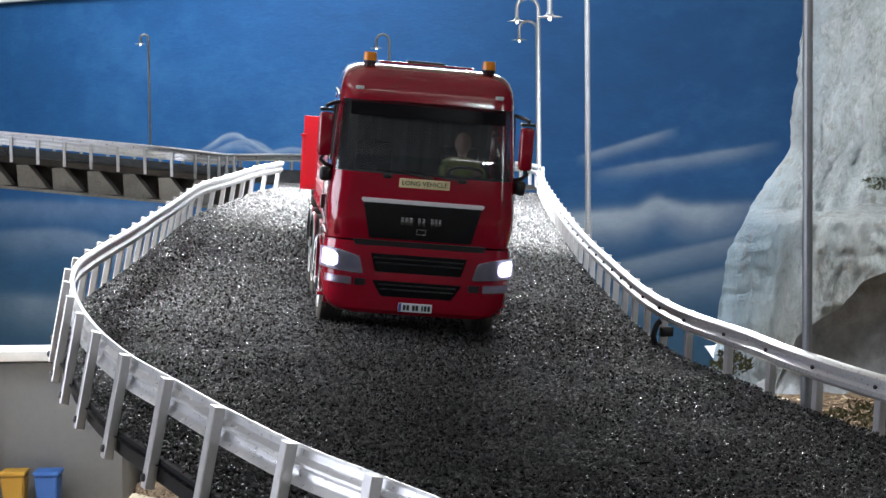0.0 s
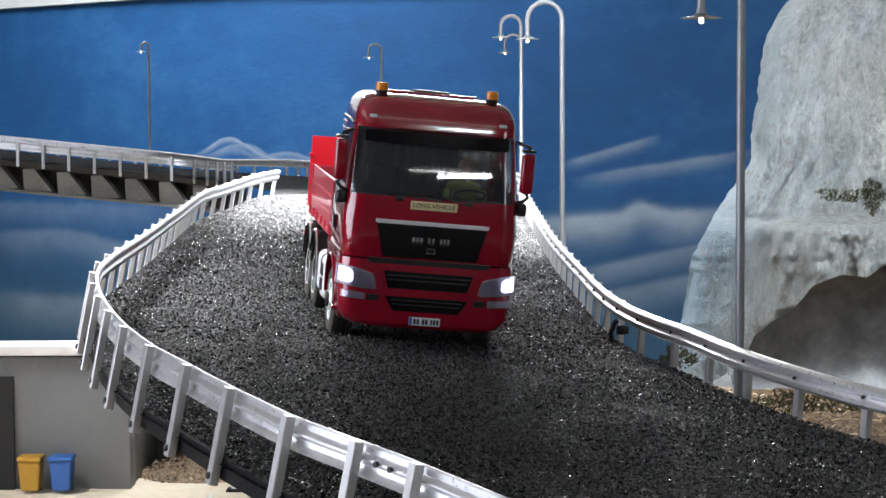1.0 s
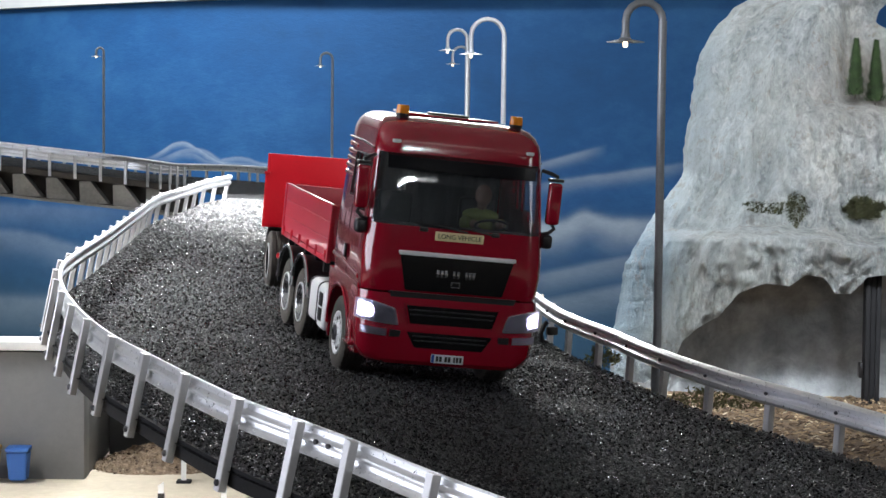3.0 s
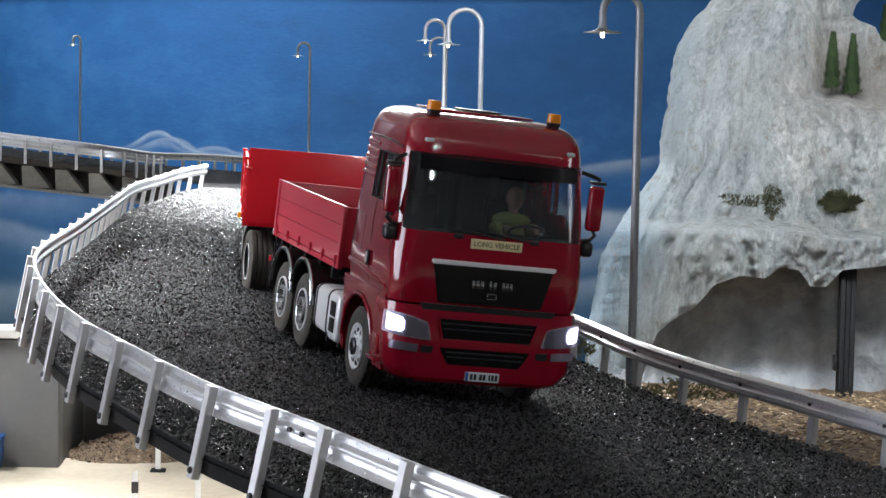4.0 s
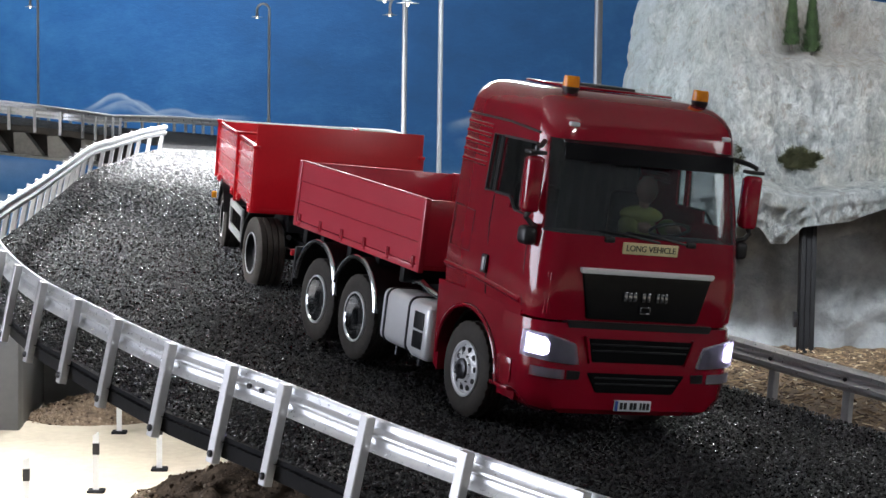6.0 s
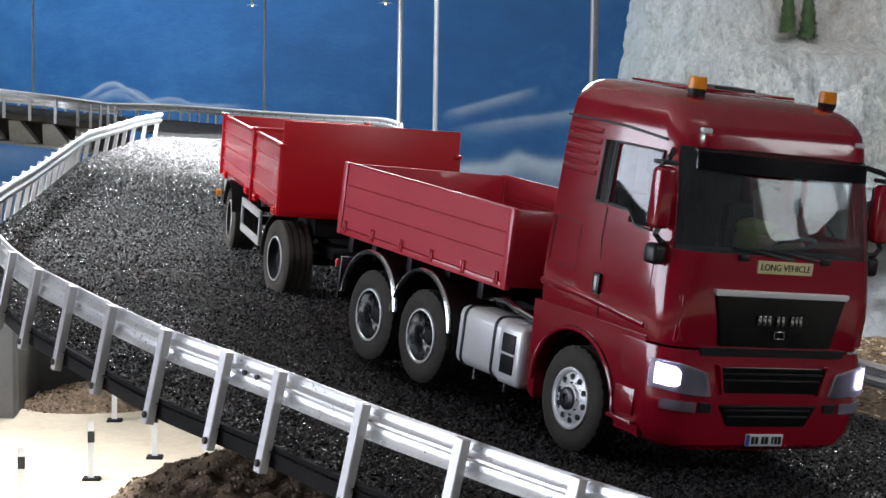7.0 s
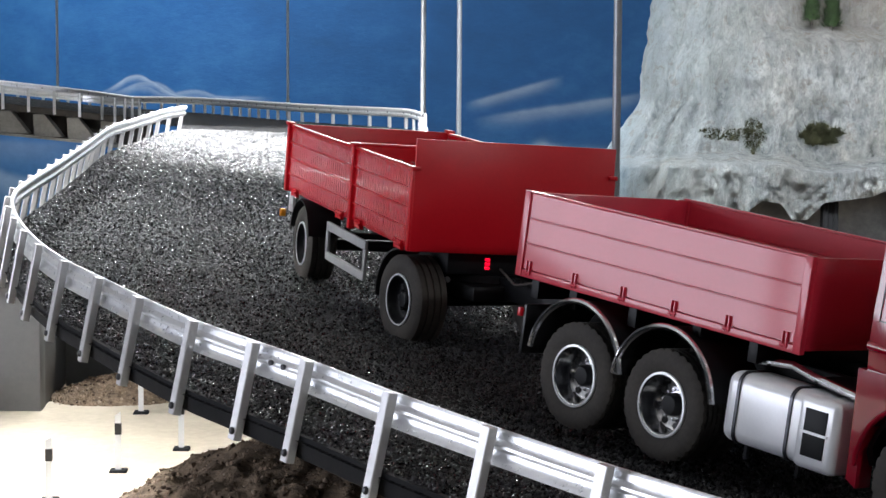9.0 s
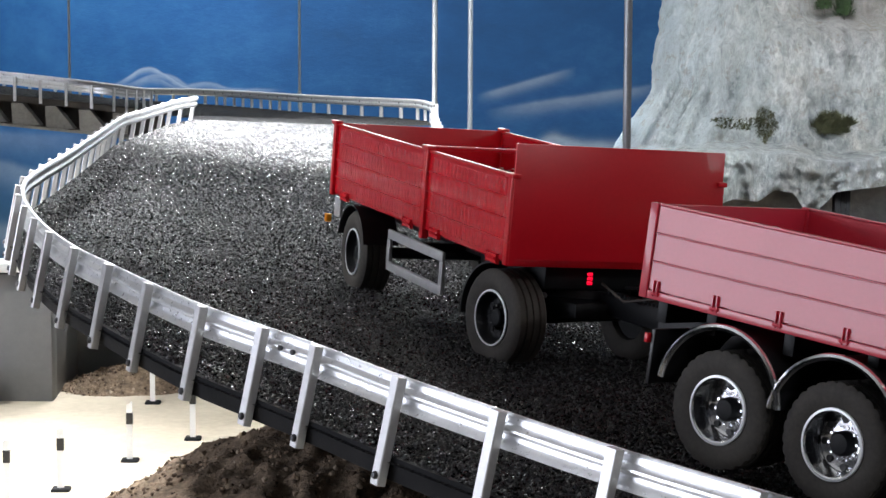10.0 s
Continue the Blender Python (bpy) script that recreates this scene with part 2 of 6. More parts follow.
    crack_line.inputs["B"].default_value = (0.17, 0.165, 0.155, 1)
    link(nt, crack_line.outputs["Result"], mx.inputs["A"])
    # brown earth washed over the shelf with the trees and down from it
    dx = math_node(nt, "DIVIDE", math_node(nt, "SUBTRACT", sep.outputs[0], 0.84), 0.16)
    dz = math_node(nt, "DIVIDE", math_node(nt, "SUBTRACT", sep.outputs[2], 0.08), 0.085)
    rr = math_node(nt, "ADD", math_node(nt, "MULTIPLY", dx, dx), math_node(nt, "MULTIPLY", dz, dz))
    spot = math_node(nt, "EXPONENT", math_node(nt, "MULTIPLY", rr, -1.0))
    speck = math_node(nt, "MULTIPLY", math_node(nt, "GREATER_THAN", noise_node(nt, v, 34, 5, 0.7), 0.60), 0.35)
    earth = nt.nodes.new("ShaderNodeClamp")
    link(nt, math_node(nt, "ADD", math_node(nt, "MULTIPLY", spot, math_node(nt, "ADD", streak, 0.15)), speck), earth.inputs[0])
    earth.inputs[2].default_value = 0.75
    m2 = nt.nodes.new("ShaderNodeMix")
    m2.data_type = "RGBA"
    link(nt, earth.outputs[0], m2.inputs["Factor"])
    link(nt, mx.outputs["Result"], m2.inputs["A"])
    m2.inputs["B"].default_value = (0.27, 0.215, 0.165, 1)
    link(nt, m2.outputs["Result"], b.inputs["Base Color"])
    b.inputs["Roughness"].default_value = 0.8
    crinkle = noise_node(nt, coords(nt, (1, 0.7, 0.6)), 46, 8, 0.72)
    crinkle.node.inputs["Distortion"].default_value = 1.2
    ridge = math_node(nt, "ABSOLUTE", math_node(nt, "SUBTRACT", crinkle, 0.5))
    bump(nt, b, math_node(nt, "ADD", math_node(nt, "MULTIPLY", streak, 0.45), math_node(nt, "ADD", math_node(nt, "MULTIPLY", fine, 0.35), math_node(nt, "MULTIPLY", ridge, -3.2))), 1.0, 0.030)
    return m


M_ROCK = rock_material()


def mural_material():
    """Blue painted sky with brushed white clouds."""
    m, nt, b = nodes_of("painted_sky_mural")
    tc = nt.nodes.new("ShaderNodeTexCoord")
    sep = nt.nodes.new("ShaderNodeSeparateXYZ")
    link(nt, tc.outputs["Object"], sep.inputs[0])
    v = coords(nt, (0.7, 0.7, 1.2))
    big, fine = noise_node(nt, v, 1.6, 5), noise_node(nt, v, 9, 6, 0.7)
    wob = math_node(nt, "MULTIPLY", math_node(nt, "SUBTRACT", noise_node(nt, v, 5, 3), 0.5), 0.10)
    x, z = math_node(nt, "ADD", sep.outputs[0], wob), math_node(nt, "ADD", sep.outputs[2], math_node(nt, "MULTIPLY", wob, 0.35))
    mix = math_node(nt, "ADD", math_node(nt, "MULTIPLY", big, 0.55), math_node(nt, "MULTIPLY", fine, 0.45))
    base = ramp(nt, mix, [(0.3, (0.006, 0.066, 0.195)), (0.5, (0.008, 0.090, 0.265)), (0.74, (0.030, 0.150, 0.36))])

    # the paint turns to a greyer teal low down
    low = nt.nodes.new("ShaderNodeMapRange")
    link(nt, math_node(nt, "ADD", z, math_node(nt, "MULTIPLY", mix, 0.3)), low.inputs[0])
    for k, val in zip((1, 2, 3, 4), (-0.10, -0.75, 0.0, 0.8)):
        low.inputs[k].default_value = val
    tone = nt.nodes.new("ShaderNodeMix")
    tone.data_type = "RGBA"
    link(nt, low.outputs[0], tone.inputs["Factor"])
    link(nt, base, tone.inputs["A"])
    tone.inputs["B"].default_value = (0.035, 0.098, 0.155, 1)
    base = tone.outputs["Result"]

    def hump(x0, x1, za, zb, xc, amp, w, thick, power):
        """A brush stroke from (x0, za) to (x1, zb), with a hump of amp at xc."""
        u = math_node(nt, "DIVIDE", math_node(nt, "SUBTRACT", x, x0), x1 - x0)
        line = math_node(nt, "ADD", math_node(nt, "MULTIPLY", u, zb - za), za)
        e = math_node(nt, "DIVIDE", math_node(nt, "SUBTRACT", x, xc), w)
        bell = math_node(nt, "EXPONENT", math_node(nt, "MULTIPLY", math_node(nt, "MULTIPLY", e, e), -1.0))
        line = math_node(nt, "ADD", line, math_node(nt, "MULTIPLY", bell, amp))
        d = math_node(nt, "DIVIDE", math_node(nt, "SUBTRACT", z, line), thick)
        # soft below, crisp above
        below = math_node(nt, "LESS_THAN", d, 0.0)
        d = math_node(nt, "MULTIPLY", d, math_node(nt, "SUBTRACT", 2.2, math_node(nt, "MULTIPLY", below, 1.5)))
        band = math_node(nt, "EXPONENT", math_node(nt, "MULTIPLY", math_node(nt, "MULTIPLY", d, d), -1.0))
        ends = math_node(nt, "MULTIPLY", math_node(nt, "SMOOTH_MIN", math_node(nt, "MULTIPLY", u, 4.0), math_node(nt, "MULTIPLY", math_node(nt, "SUBTRACT", 1.0, u), 4.0), 0.3), 1.0)
        n = nt.nodes.new("ShaderNodeClamp")
        link(nt, ends, n.inputs[0])
        return math_node(nt, "MULTIPLY", math_node(nt, "MULTIPLY", band, n.outputs[0]), power)

    strokes = [
        hump(-1.16, -0.62, -0.175, -0.170, -0.95, 0.082, 0.115, 0.012, 0.55),
        hump(-1.14, -0.50, -0.182, -0.178, -0.90, 0.062, 0.13, 0.016, 0.38),
        hump(-1.06, -0.66, -0.182, -0.178, -0.93, 0.045, 0.09, 0.012, 0.28),
        hump(-0.92, -0.36, -0.186, -0.176, -0.70, 0.034, 0.10, 0.014, 0.35),
        hump(0.40, 0.78, -0.190, -0.080, 0.0, 0.0, 0.1, 0.020, 0.40),
        hump(0.42, 1.15, -0.255, -0.130, 0.0, 0.0, 0.1, 0.024, 0.40),
        hump(0.20, 1.10, -0.425, -0.365, 0.70, 0.040, 0.06, 0.055, 0.72),
        hump(0.35, 1.25, -0.640, -0.420, 0.0, 0.0, 0.1, 0.040, 0.35),
        hump(0.30, 1.15, -0.760, -0.560, 0.0, 0.0, 0.1, 0.050, 0.30),
        hump(-2.30, -1.25, -0.560, -0.620, -1.75, 0.060, 0.30, 0.060, 0.26),
        hump(-2.60, -1.10, -0.420, -0.400, -1.4, 0.0, 0.2, 0.050, 0.18),
        hump(-2.30, -1.10, -0.860, -0.830, -1.4, 0.05, 0.2, 0.080, 0.30),
    ]
    total = strokes[0]
    for s in strokes[1:]:
        total = math_node(nt, "MAXIMUM", total, s)
    total = math_node(nt, "MULTIPLY", total, math_node(nt, "ADD", math_node(nt, "MULTIPLY", fine, 0.9), 0.5))
    cl = nt.nodes.new("ShaderNodeClamp")
    link(nt, total, cl.inputs[0])
    mx = nt.nodes.new("ShaderNodeMix")
    mx.data_type = "RGBA"
    link(nt, cl.outputs[0], mx.inputs["Factor"])
    link(nt, base, mx.inputs["A"])
    mx.inputs["B"].default_value = (0.50, 0.58, 0.66, 1)
    link(nt, mx.outputs["Result"], b.inputs["Base Color"])
    b.inputs["Roughness"].default_value = 0.75
    bump(nt, b, noise_node(nt, v, 40, 6, 0.7), 0.5, 0.004)
    return m


M_MURAL = mural_material()


# ---------------------------------------------------------------- mesh helpers
def mesh_of(name, bm, mat, smooth=True, angle=35):
    bmesh.ops.recalc_face_normals(bm, faces=bm.faces)
    me = bpy.data.meshes.new(name)
    bm.to_mesh(me)
    bm.free()
    me.materials.append(mat)
    if smooth:
        me.polygons.foreach_set("use_smooth", [True] * len(me.polygons))
        me.set_sharp_from_angle(angle=radians(angle))
    return me


def part(name, bm, mat, parent, label="", at=None, smooth=True):
    ob = new(name, mesh_of(name, bm, mat, smooth))
    ob.parent = parent
    if at is not None:
        ob.matrix_basis = at
    return tagged(ob, label) if label else ob


def thing(name, label, category, group="", kind="", at=None):
    ob = new(name)
    ob.empty_display_size = 0.02
    if at is not None:
        ob.matrix_basis = at
    return tagged(ob, label, category, group, kind)


def bx(x0, x1, y0, y1, z0, z1, bev=0.0, bm=None, seg=2):
    own = bmesh.new()
    bmesh.ops.create_cube(own, size=1)
    for v in own.verts:
        v.co = Vector(((x0 + x1) / 2 + v.co.x * (x1 - x0), (y0 + y1) / 2 + v.co.y * (y1 - y0), (z0 + z1) / 2 + v.co.z * (z1 - z0)))
    if bev:
        bmesh.ops.bevel(own, geom=own.edges[:], offset=bev, segments=seg, affect="EDGES", profile=0.5)
    return joined(bm, own)


def joined(bm, own):
    if bm is None:
        return own
    tmp = bpy.data.meshes.new("tmp")
    own.to_mesh(tmp)
    own.free()
    bm.from_mesh(tmp)
    bpy.data.meshes.remove(tmp)
    return bm


def rod(a, b, r, bm=None, seg=12, r2=None, bev=0.0):
    """A round bar from a to b."""
    a, b = Vector(a), Vector(b)
    own = bmesh.new()
    bmesh.ops.create_cone(own, cap_ends=True, segments=seg, radius1=r, radius2=r if r2 is None else r2, depth=(b - a).length)
    if bev:
        bmesh.ops.bevel(own, geom=[e for e in own.edges if len(e.link_faces) == 2 and e.calc_face_angle(0) > 1], offset=bev, segments=2, affect="EDGES")
    q = (b - a).to_track_quat("Z", "Y").to_matrix().to_4x4()
    own.transform(Matrix.Translation((a + b) / 2) @ q)
    return joined(bm, own)


def pipe(points, r, bm=None, seg=10):
    """A bent round bar through the points."""
    pts = [Vector(p) for p in points]
    own = bmesh.new()
    rings = []
    ref = Vector((0, 1, 0.01))
    for i, p in enumerate(pts):
        d = (pts[min(i + 1, len(pts) - 1)] - pts[max(i - 1, 0)]).normalized()
        s = d.cross(ref)
        if s.length < 1e-3:
            s = d.cross(Vector((1, 0, 0)))
        s.normalize()
        t = d.cross(s)
        rings.append([own.verts.new(p + (s * math.cos(a) + t * math.sin(a)) * r) for a in (2 * math.pi * k / seg for k in range(seg))])
    for a, b in zip(rings, rings[1:]):
        for k in range(seg):
            own.faces.new((a[k], a[(k + 1) % seg], b[(k + 1) % seg], b[k]))
    own.faces.new(rings[0])
    own.faces.new(rings[-1])
    return joined(bm, own)


def lathe(profile, seg=40, bm=None):
    """A turned body about the y axis; profile: rows of (radius, y)."""
    own = bmesh.new()
    rings = []
    for r, y in profile:
        if r < 1e-5:
            rings.append([own.verts.new((0, y, 0))])
        else:
            rings.append([own.verts.new((r * math.cos(2 * math.pi * k / seg), y, r * math.sin(2 * math.pi * k / seg))) for k in range(seg)])
    for a, b in zip(rings, rings[1:]):
        for k in range(seg):
            n = (k + 1) % seg
            if len(a) == 1 and len(b) == 1:
                continue
            if len(a) == 1:
                own.faces.new((a[0], b[k], b[n]))
            elif len(b) == 1:
                own.faces.new((a[k], a[n], b[0]))
            else:
                own.faces.new((a[k], a[n], b[n], b[k]))
    return joined(bm, own)


def prism(outline, y0, y1, bm=None):
    """An outline in x and z, pulled from y0 to y1."""
    own = bmesh.new()
    a = [own.verts.new((x, y0, z)) for x, z in outline]
    b = [own.verts.new((x, y1, z)) for x, z in outline]
    own.faces.new(a)
    own.faces.new(b[::-1])
    for i in range(len(a)):
        j = (i + 1) % len(a)
        own.faces.new((a[i], b[i], b[j], a[j]))
    return joined(bm, own)


def front_panel(outline, x0, x1, bm=None, bev=0.0):
    """An outline in y and z, pulled from x0 to x1."""
    own = bmesh.new()
    a = [own.verts.new((x0, y, z)) for y, z in outline]
    b = [own.verts.new((x1, y, z)) for y, z in outline]
    own.faces.new(a)
    own.faces.new(b[::-1])
    for i in range(len(a)):
        j = (i + 1) % len(a)
        own.faces.new((a[i], b[i], b[j], a[j]))
    if bev:
        bmesh.ops.recalc_face_normals(own, faces=own.faces)
        bmesh.ops.bevel(own, geom=own.edges[:], offset=bev, segments=2, affect="EDGES")
    return joined(bm, own)


def rounded(cy, cz, hy, hz, r):
    """Outline of a rounded rectangle in y and z."""
    out = []
    for k, (sy, sz) in enumerate(((1, 1), (-1, 1), (-1, -1), (1, -1))):
        for q in range(6):
            a = math.pi / 2 * (k + q / 5)
            out.append((cy + sy * (hy - r) + r * math.cos(a), cz + sz * (hz - r) + r * math.sin(a)))
    return out


def spline(points, step):
    """Even points along a smooth line through the given ones."""
    p = [Vector(q) for q in points]
    p = [2 * p[0] - p[1], *p, 2 * p[-1] - p[-2]]
    fine = []
    for i in range(1, len(p) - 2):
        for k in range(16):
            t = k / 16
            fine.append(0.5 * (2 * p[i] + (p[i + 1] - p[i - 1]) * t + (2 * p[i - 1] - 5 * p[i] + 4 * p[i + 1] - p[i + 2]) * t * t + (3 * p[i] - p[i - 1] - 3 * p[i + 1] + p[i + 2]) * t ** 3))
    fine.append(p[-2])
    cum = [0.0]
    for a, b in zip(fine, fine[1:]):
        cum.append(cum[-1] + (b - a).length)
    n = max(2, round(cum[-1] / step))
    out, j = [], 0
    for k in range(n + 1):
        s = cum[-1] * k / n
        while j < len(cum) - 2 and cum[j + 1] < s:
            j += 1
        f = (s - cum[j]) / max(1e-9, cum[j + 1] - cum[j])
        out.append(fine[j].lerp(fine[j + 1], f))
    return out


# ---------------------------------------------------------------- the road's surface
def surf(x, y, h=0.0):
    """Height of the gravel: banked to one side, rising beyond the straight."""
    return -0.2675 - 0.105 * x + 0.013 * y + 0.0075 * max(0.0, y - 2.2) ** 2 + h


UP = Vector((0.105, -0.013, 1)).normalized()
LEFT = [(0.50, 0.70), (0.41, 0.775), (0.325, 0.842), (0.25, 0.907), (0.183, 0.974), (0.120, 1.043), (0.063, 1.117), (0.008, 1.194), (-0.044, 1.277), (-0.081, 1.33), (-0.127, 1.395), (-0.174, 1.482), (-0.214, 1.564), (-0.252, 1.642), (-0.287, 1.734), (-0.315, 1.824), (-0.34, 1.918),
        (-0.362, 2.015), (-0.379, 2.11), (-0.391, 2.21), (-0.398, 2.34), (-0.402, 2.46), (-0.406, 2.61), (-0.414, 2.83), (-0.421, 3.05), (-0.430, 3.37), (-0.418, 3.55), (-0.406, 3.71), (-0.392, 3.88), (-0.366, 4.03)]
RIGHT = [(1.15, 0.95), (1.0, 1.05), (0.86, 1.16), (0.75, 1.26), (0.65, 1.37), (0.57, 1.475), (0.50, 1.58), (0.447, 1.67), (0.417, 1.717), (0.371, 1.802), (0.324, 1.878), (0.285, 1.961), (0.252, 2.06), (0.227, 2.165), (0.202, 2.244), (0.181, 2.335), (0.165, 2.50), (0.154, 2.80), (0.142, 3.20), (0.136, 3.65), (0.131, 4.1), (0.13, 4.47)]
LP = [Vector((x, y, 0)) for x, y in LEFT]
RP = [Vector((x, y, 0)) for x, y in RIGHT]


def loft_road():
    n, cols = 150, 26
    le, ri = spline(LP, 4.2 / n), spline(RP, 4.2 / n)
    pick = lambda line, f: line[min(len(line) - 1, round(f * (len(line) - 1)))]
    bm = bmesh.new()
    rows = []
    for i in range(n + 1):
        a, b = pick(le, i / n), pick(ri, i / n)
        row = []
        for j in range(cols + 1):
            p = a.lerp(b, j / cols)
            edge = min(j, cols - j)
            lift = 0.0025 * noise.noise(p * 9) + 0.001 * noise.noise(p * 40) if edge else -0.003
            row.append(bm.verts.new((p.x, p.y, surf(p.x, p.y) + lift)))
        rows.append(row)
    for a, b in zip(rows, rows[1:]):
        for j in range(cols):
            bm.faces.new((a[j], a[j + 1], b[j + 1], b[j]))
    # the bend at the far end and the deck of the viaduct
    inner = [(-0.366, 4.03), (-0.40, 4.35), (-0.47, 4.9), (-0.58, 5.5), (-0.70, 5.8), (-0.80, 5.9), (-1.07, 5.9), (-1.6, 5.92), (-2.3, 5.95)]
    outer = [(0.13, 4.47), (0.125, 4.64), (0.052, 4.86), (-0.088, 5.08), (-0.25, 5.42), (-0.433, 5.91), (-0.827, 6.41), (-1.6, 6.57), (-2.3, 6.57)]
    last = None
    for (ax, ay), (bx_, by_) in zip(inner, outer):
        row = []
        for j in range(13):
            f = j / 12
            x, y = ax + (bx_ - ax) * f, ay + (by_ - ay) * f
            row.append(bm.verts.new((x, y, deck_z(x, y) + 0.002 * noise.noise(Vector((x, y, 0)) * 9))))
        if last:
            for j in range(12):
                bm.faces.new((last[j], last[j + 1], row[j + 1], row[j]))
        last = row
    return bm


def deck_z(x, y):
    """Height of the gravel past the bend: it levels out towards the viaduct."""
    f = min(1.0, max(0.0, (y - 4.0) / 0.75))
    level = -0.172 - 0.10 * (max(x, -1.7) + 0.78) if x < -0.72 else -0.178 + 0.005 * min(1.0, (x + 0.72) / 0.5)
    return (1 - f) * surf(x, min(y, 4.75)) + f * level


road = tagged(new("road", mesh_of("road", loft_road(), M_GRAVEL)), "black crushed-stone gravel roadway on a banked elevated track", "road", kind="structure")


def gravel_chips():
    """Loose chips over the stretch of track that is seen from close by."""
    rng = np.random.default_rng(4)
    le, ri = spline(LP, 0.03), spline(RP, 0.03)
    n = 280000
    f = np.where(rng.random(n) < 0.78, rng.random(n) ** 1.35 * 0.80, 0.7 + 0.3 * rng.random(n))
    s = rng.random(n) * 0.985 + 0.008
    la = np.array([(p.x, p.y) for p in le])
    ra = np.array([(p.x, p.y) for p in ri])
    def along(line, f):
        t = f * (len(line) - 1)
        i = np.minimum(t.astype(int), len(line) - 2)
        return line[i] + (line[i + 1] - line[i]) * (t - i)[:, None]
    xy = along(la, f) * (1 - s)[:, None] + along(ra, f) * s[:, None]
    z = -0.2675 - 0.105 * xy[:, 0] + 0.013 * xy[:, 1] + 0.0075 * np.maximum(0, xy[:, 1] - 2.2) ** 2
    base = np.array([(1, 0, 0), (-0.5, 0.87, 0.1), (-0.5, -0.87, -0.1), (0.15, 0.1, 0.9), (0.1, -0.1, -0.8)])
    tri = np.array([(0, 1, 3), (1, 2, 3), (2, 0, 3), (1, 0, 4), (2, 1, 4), (0, 2, 4)])
    q = rng.normal(size=(n, 4))
    q /= np.linalg.norm(q, axis=1)[:, None]
    w, x, y, zz = q.T
    R = np.stack([1 - 2 * (y * y + zz * zz), 2 * (x * y - w * zz), 2 * (x * zz + w * y), 2 * (x * y + w * zz), 1 - 2 * (x * x + zz * zz), 2 * (y * zz - w * x), 2 * (x * zz - w * y), 2 * (y * zz + w * x), 1 - 2 * (x * x + y * y)], 1).reshape(n, 3, 3)
    size = (0.0009 + 0.0013 * rng.random(n) ** 1.5) * np.where(f > 0.7, 1.1, 1.0)
    shape = base[None] * rng.uniform(0.7, 1.3, (n, 5, 1))
    v = np.einsum("nij,nkj->nki", R, shape) * size[:, None, None]
    v += np.stack([xy[:, 0], xy[:, 1], z + rng.uniform(0.0, 0.0018, n)], 1)[:, None]
    me = bpy.data.meshes.new("gravel_chips")
    me.vertices.add(n * 5)
    me.vertices.foreach_set("co", v.astype(np.float32).ravel())
    faces = (tri[None] + 5 * np.arange(n)[:, None, None]).reshape(-1, 3)
    me.loops.add(len(faces) * 3)
    me.loops.foreach_set("vertex_index", faces.astype(np.int32).ravel())
    me.polygons.add(len(faces))
    me.polygons.foreach_set("loop_start", np.arange(0, len(faces) * 3, 3, dtype=np.int32))
    me.update(calc_edges=True)
    me.materials.append(M_CHIP)
    return me


tagged(new("gravel", gravel_chips()), "loose black gravel chips with glinting facets on the roadway", "gravel", kind="stuff")


def ribbon(points, h_top, h_bot, thick, zf):
    """An upright board along a line: its outer face on the line, thick inward to the left-hand side."""
    bm = bmesh.new()
    rings = []
    for i, p in enumerate(points):
        d = (points[min(i + 1, len(points) - 1)] - points[max(i - 1, 0)]).normalized()
        nrm = Vector((-d.y, d.x, 0))
        z = zf(p.x, p.y)
        q = p + nrm * thick
        rings.append([bm.verts.new((p.x, p.y, z + h_bot)), bm.verts.new((p.x, p.y, z + h_top)), bm.verts.new((q.x, q.y, z + h_top)), bm.verts.new((q.x, q.y, z + h_bot))])
    for a, b in zip(rings, rings[1:]):
        for k in range(4):
            bm.faces.new((a[k], a[(k + 1) % 4], b[(k + 1) % 4], b[k]))
    bm.faces.new(rings[0])
    bm.faces.new(rings[-1][::-1])
    return bm


def slab_under():
    n = 90
    le, ri = spline(LP, 4.2 / n), spline(RP, 4.2 / n)
    pick = lambda line, f: line[min(len(line) - 1, round(f * (len(line) - 1)))]
    bm = bmesh.new()
    rows = []
    for i in range(n + 1):
        a, b = pick(le, i / n), pick(ri, i / n)
        a, b = a.lerp(b, 0.012), b.lerp(a, 0.012)
        rows.append([bm.verts.new((p.x, p.y, surf(p.x, p.y) + h)) for p in (a, b) for h in (-0.006, -0.0125)])
    for a, b in zip(rows, rows[1:]):
        for i, j in ((0, 1), (1, 3), (3, 2), (2, 0)):
            bm.faces.new((a[i], a[j], b[j], b[i]))
    bm.faces.new((rows[0][0], rows[0][1], rows[0][3], rows[0][2]))
    bm.faces.new((rows[-1][0], rows[-1][2], rows[-1][3], rows[-1][1]))
    return bm


tagged(new("road_slab", mesh_of("road_slab", slab_under(), M_FASCIA)), "dark painted board slab that carries the gravel track", "slab", kind="structure")
tagged(new("trim", mesh_of("trim", ribbon(spline([p + Vector((0.004, 0, 0)) for p in LP], 0.03), 0.0005, -0.0145, -0.004, surf), M_FASCIA)), "dark grey fascia strip along the edge of the track", "trim", kind="structure")

# ---------------------------------------------------------------- guardrails
BEAM = [(0.000, 0.0), (0.0024, 0.0012), (0.0042, 0.0035), (0.0042, 0.0072), (0.0014, 0.0098), (0.0014, 0.0112), (0.0042, 0.0138), (0.0042, 0.0175), (0.0024, 0.0198), (0.000, 0.021)]


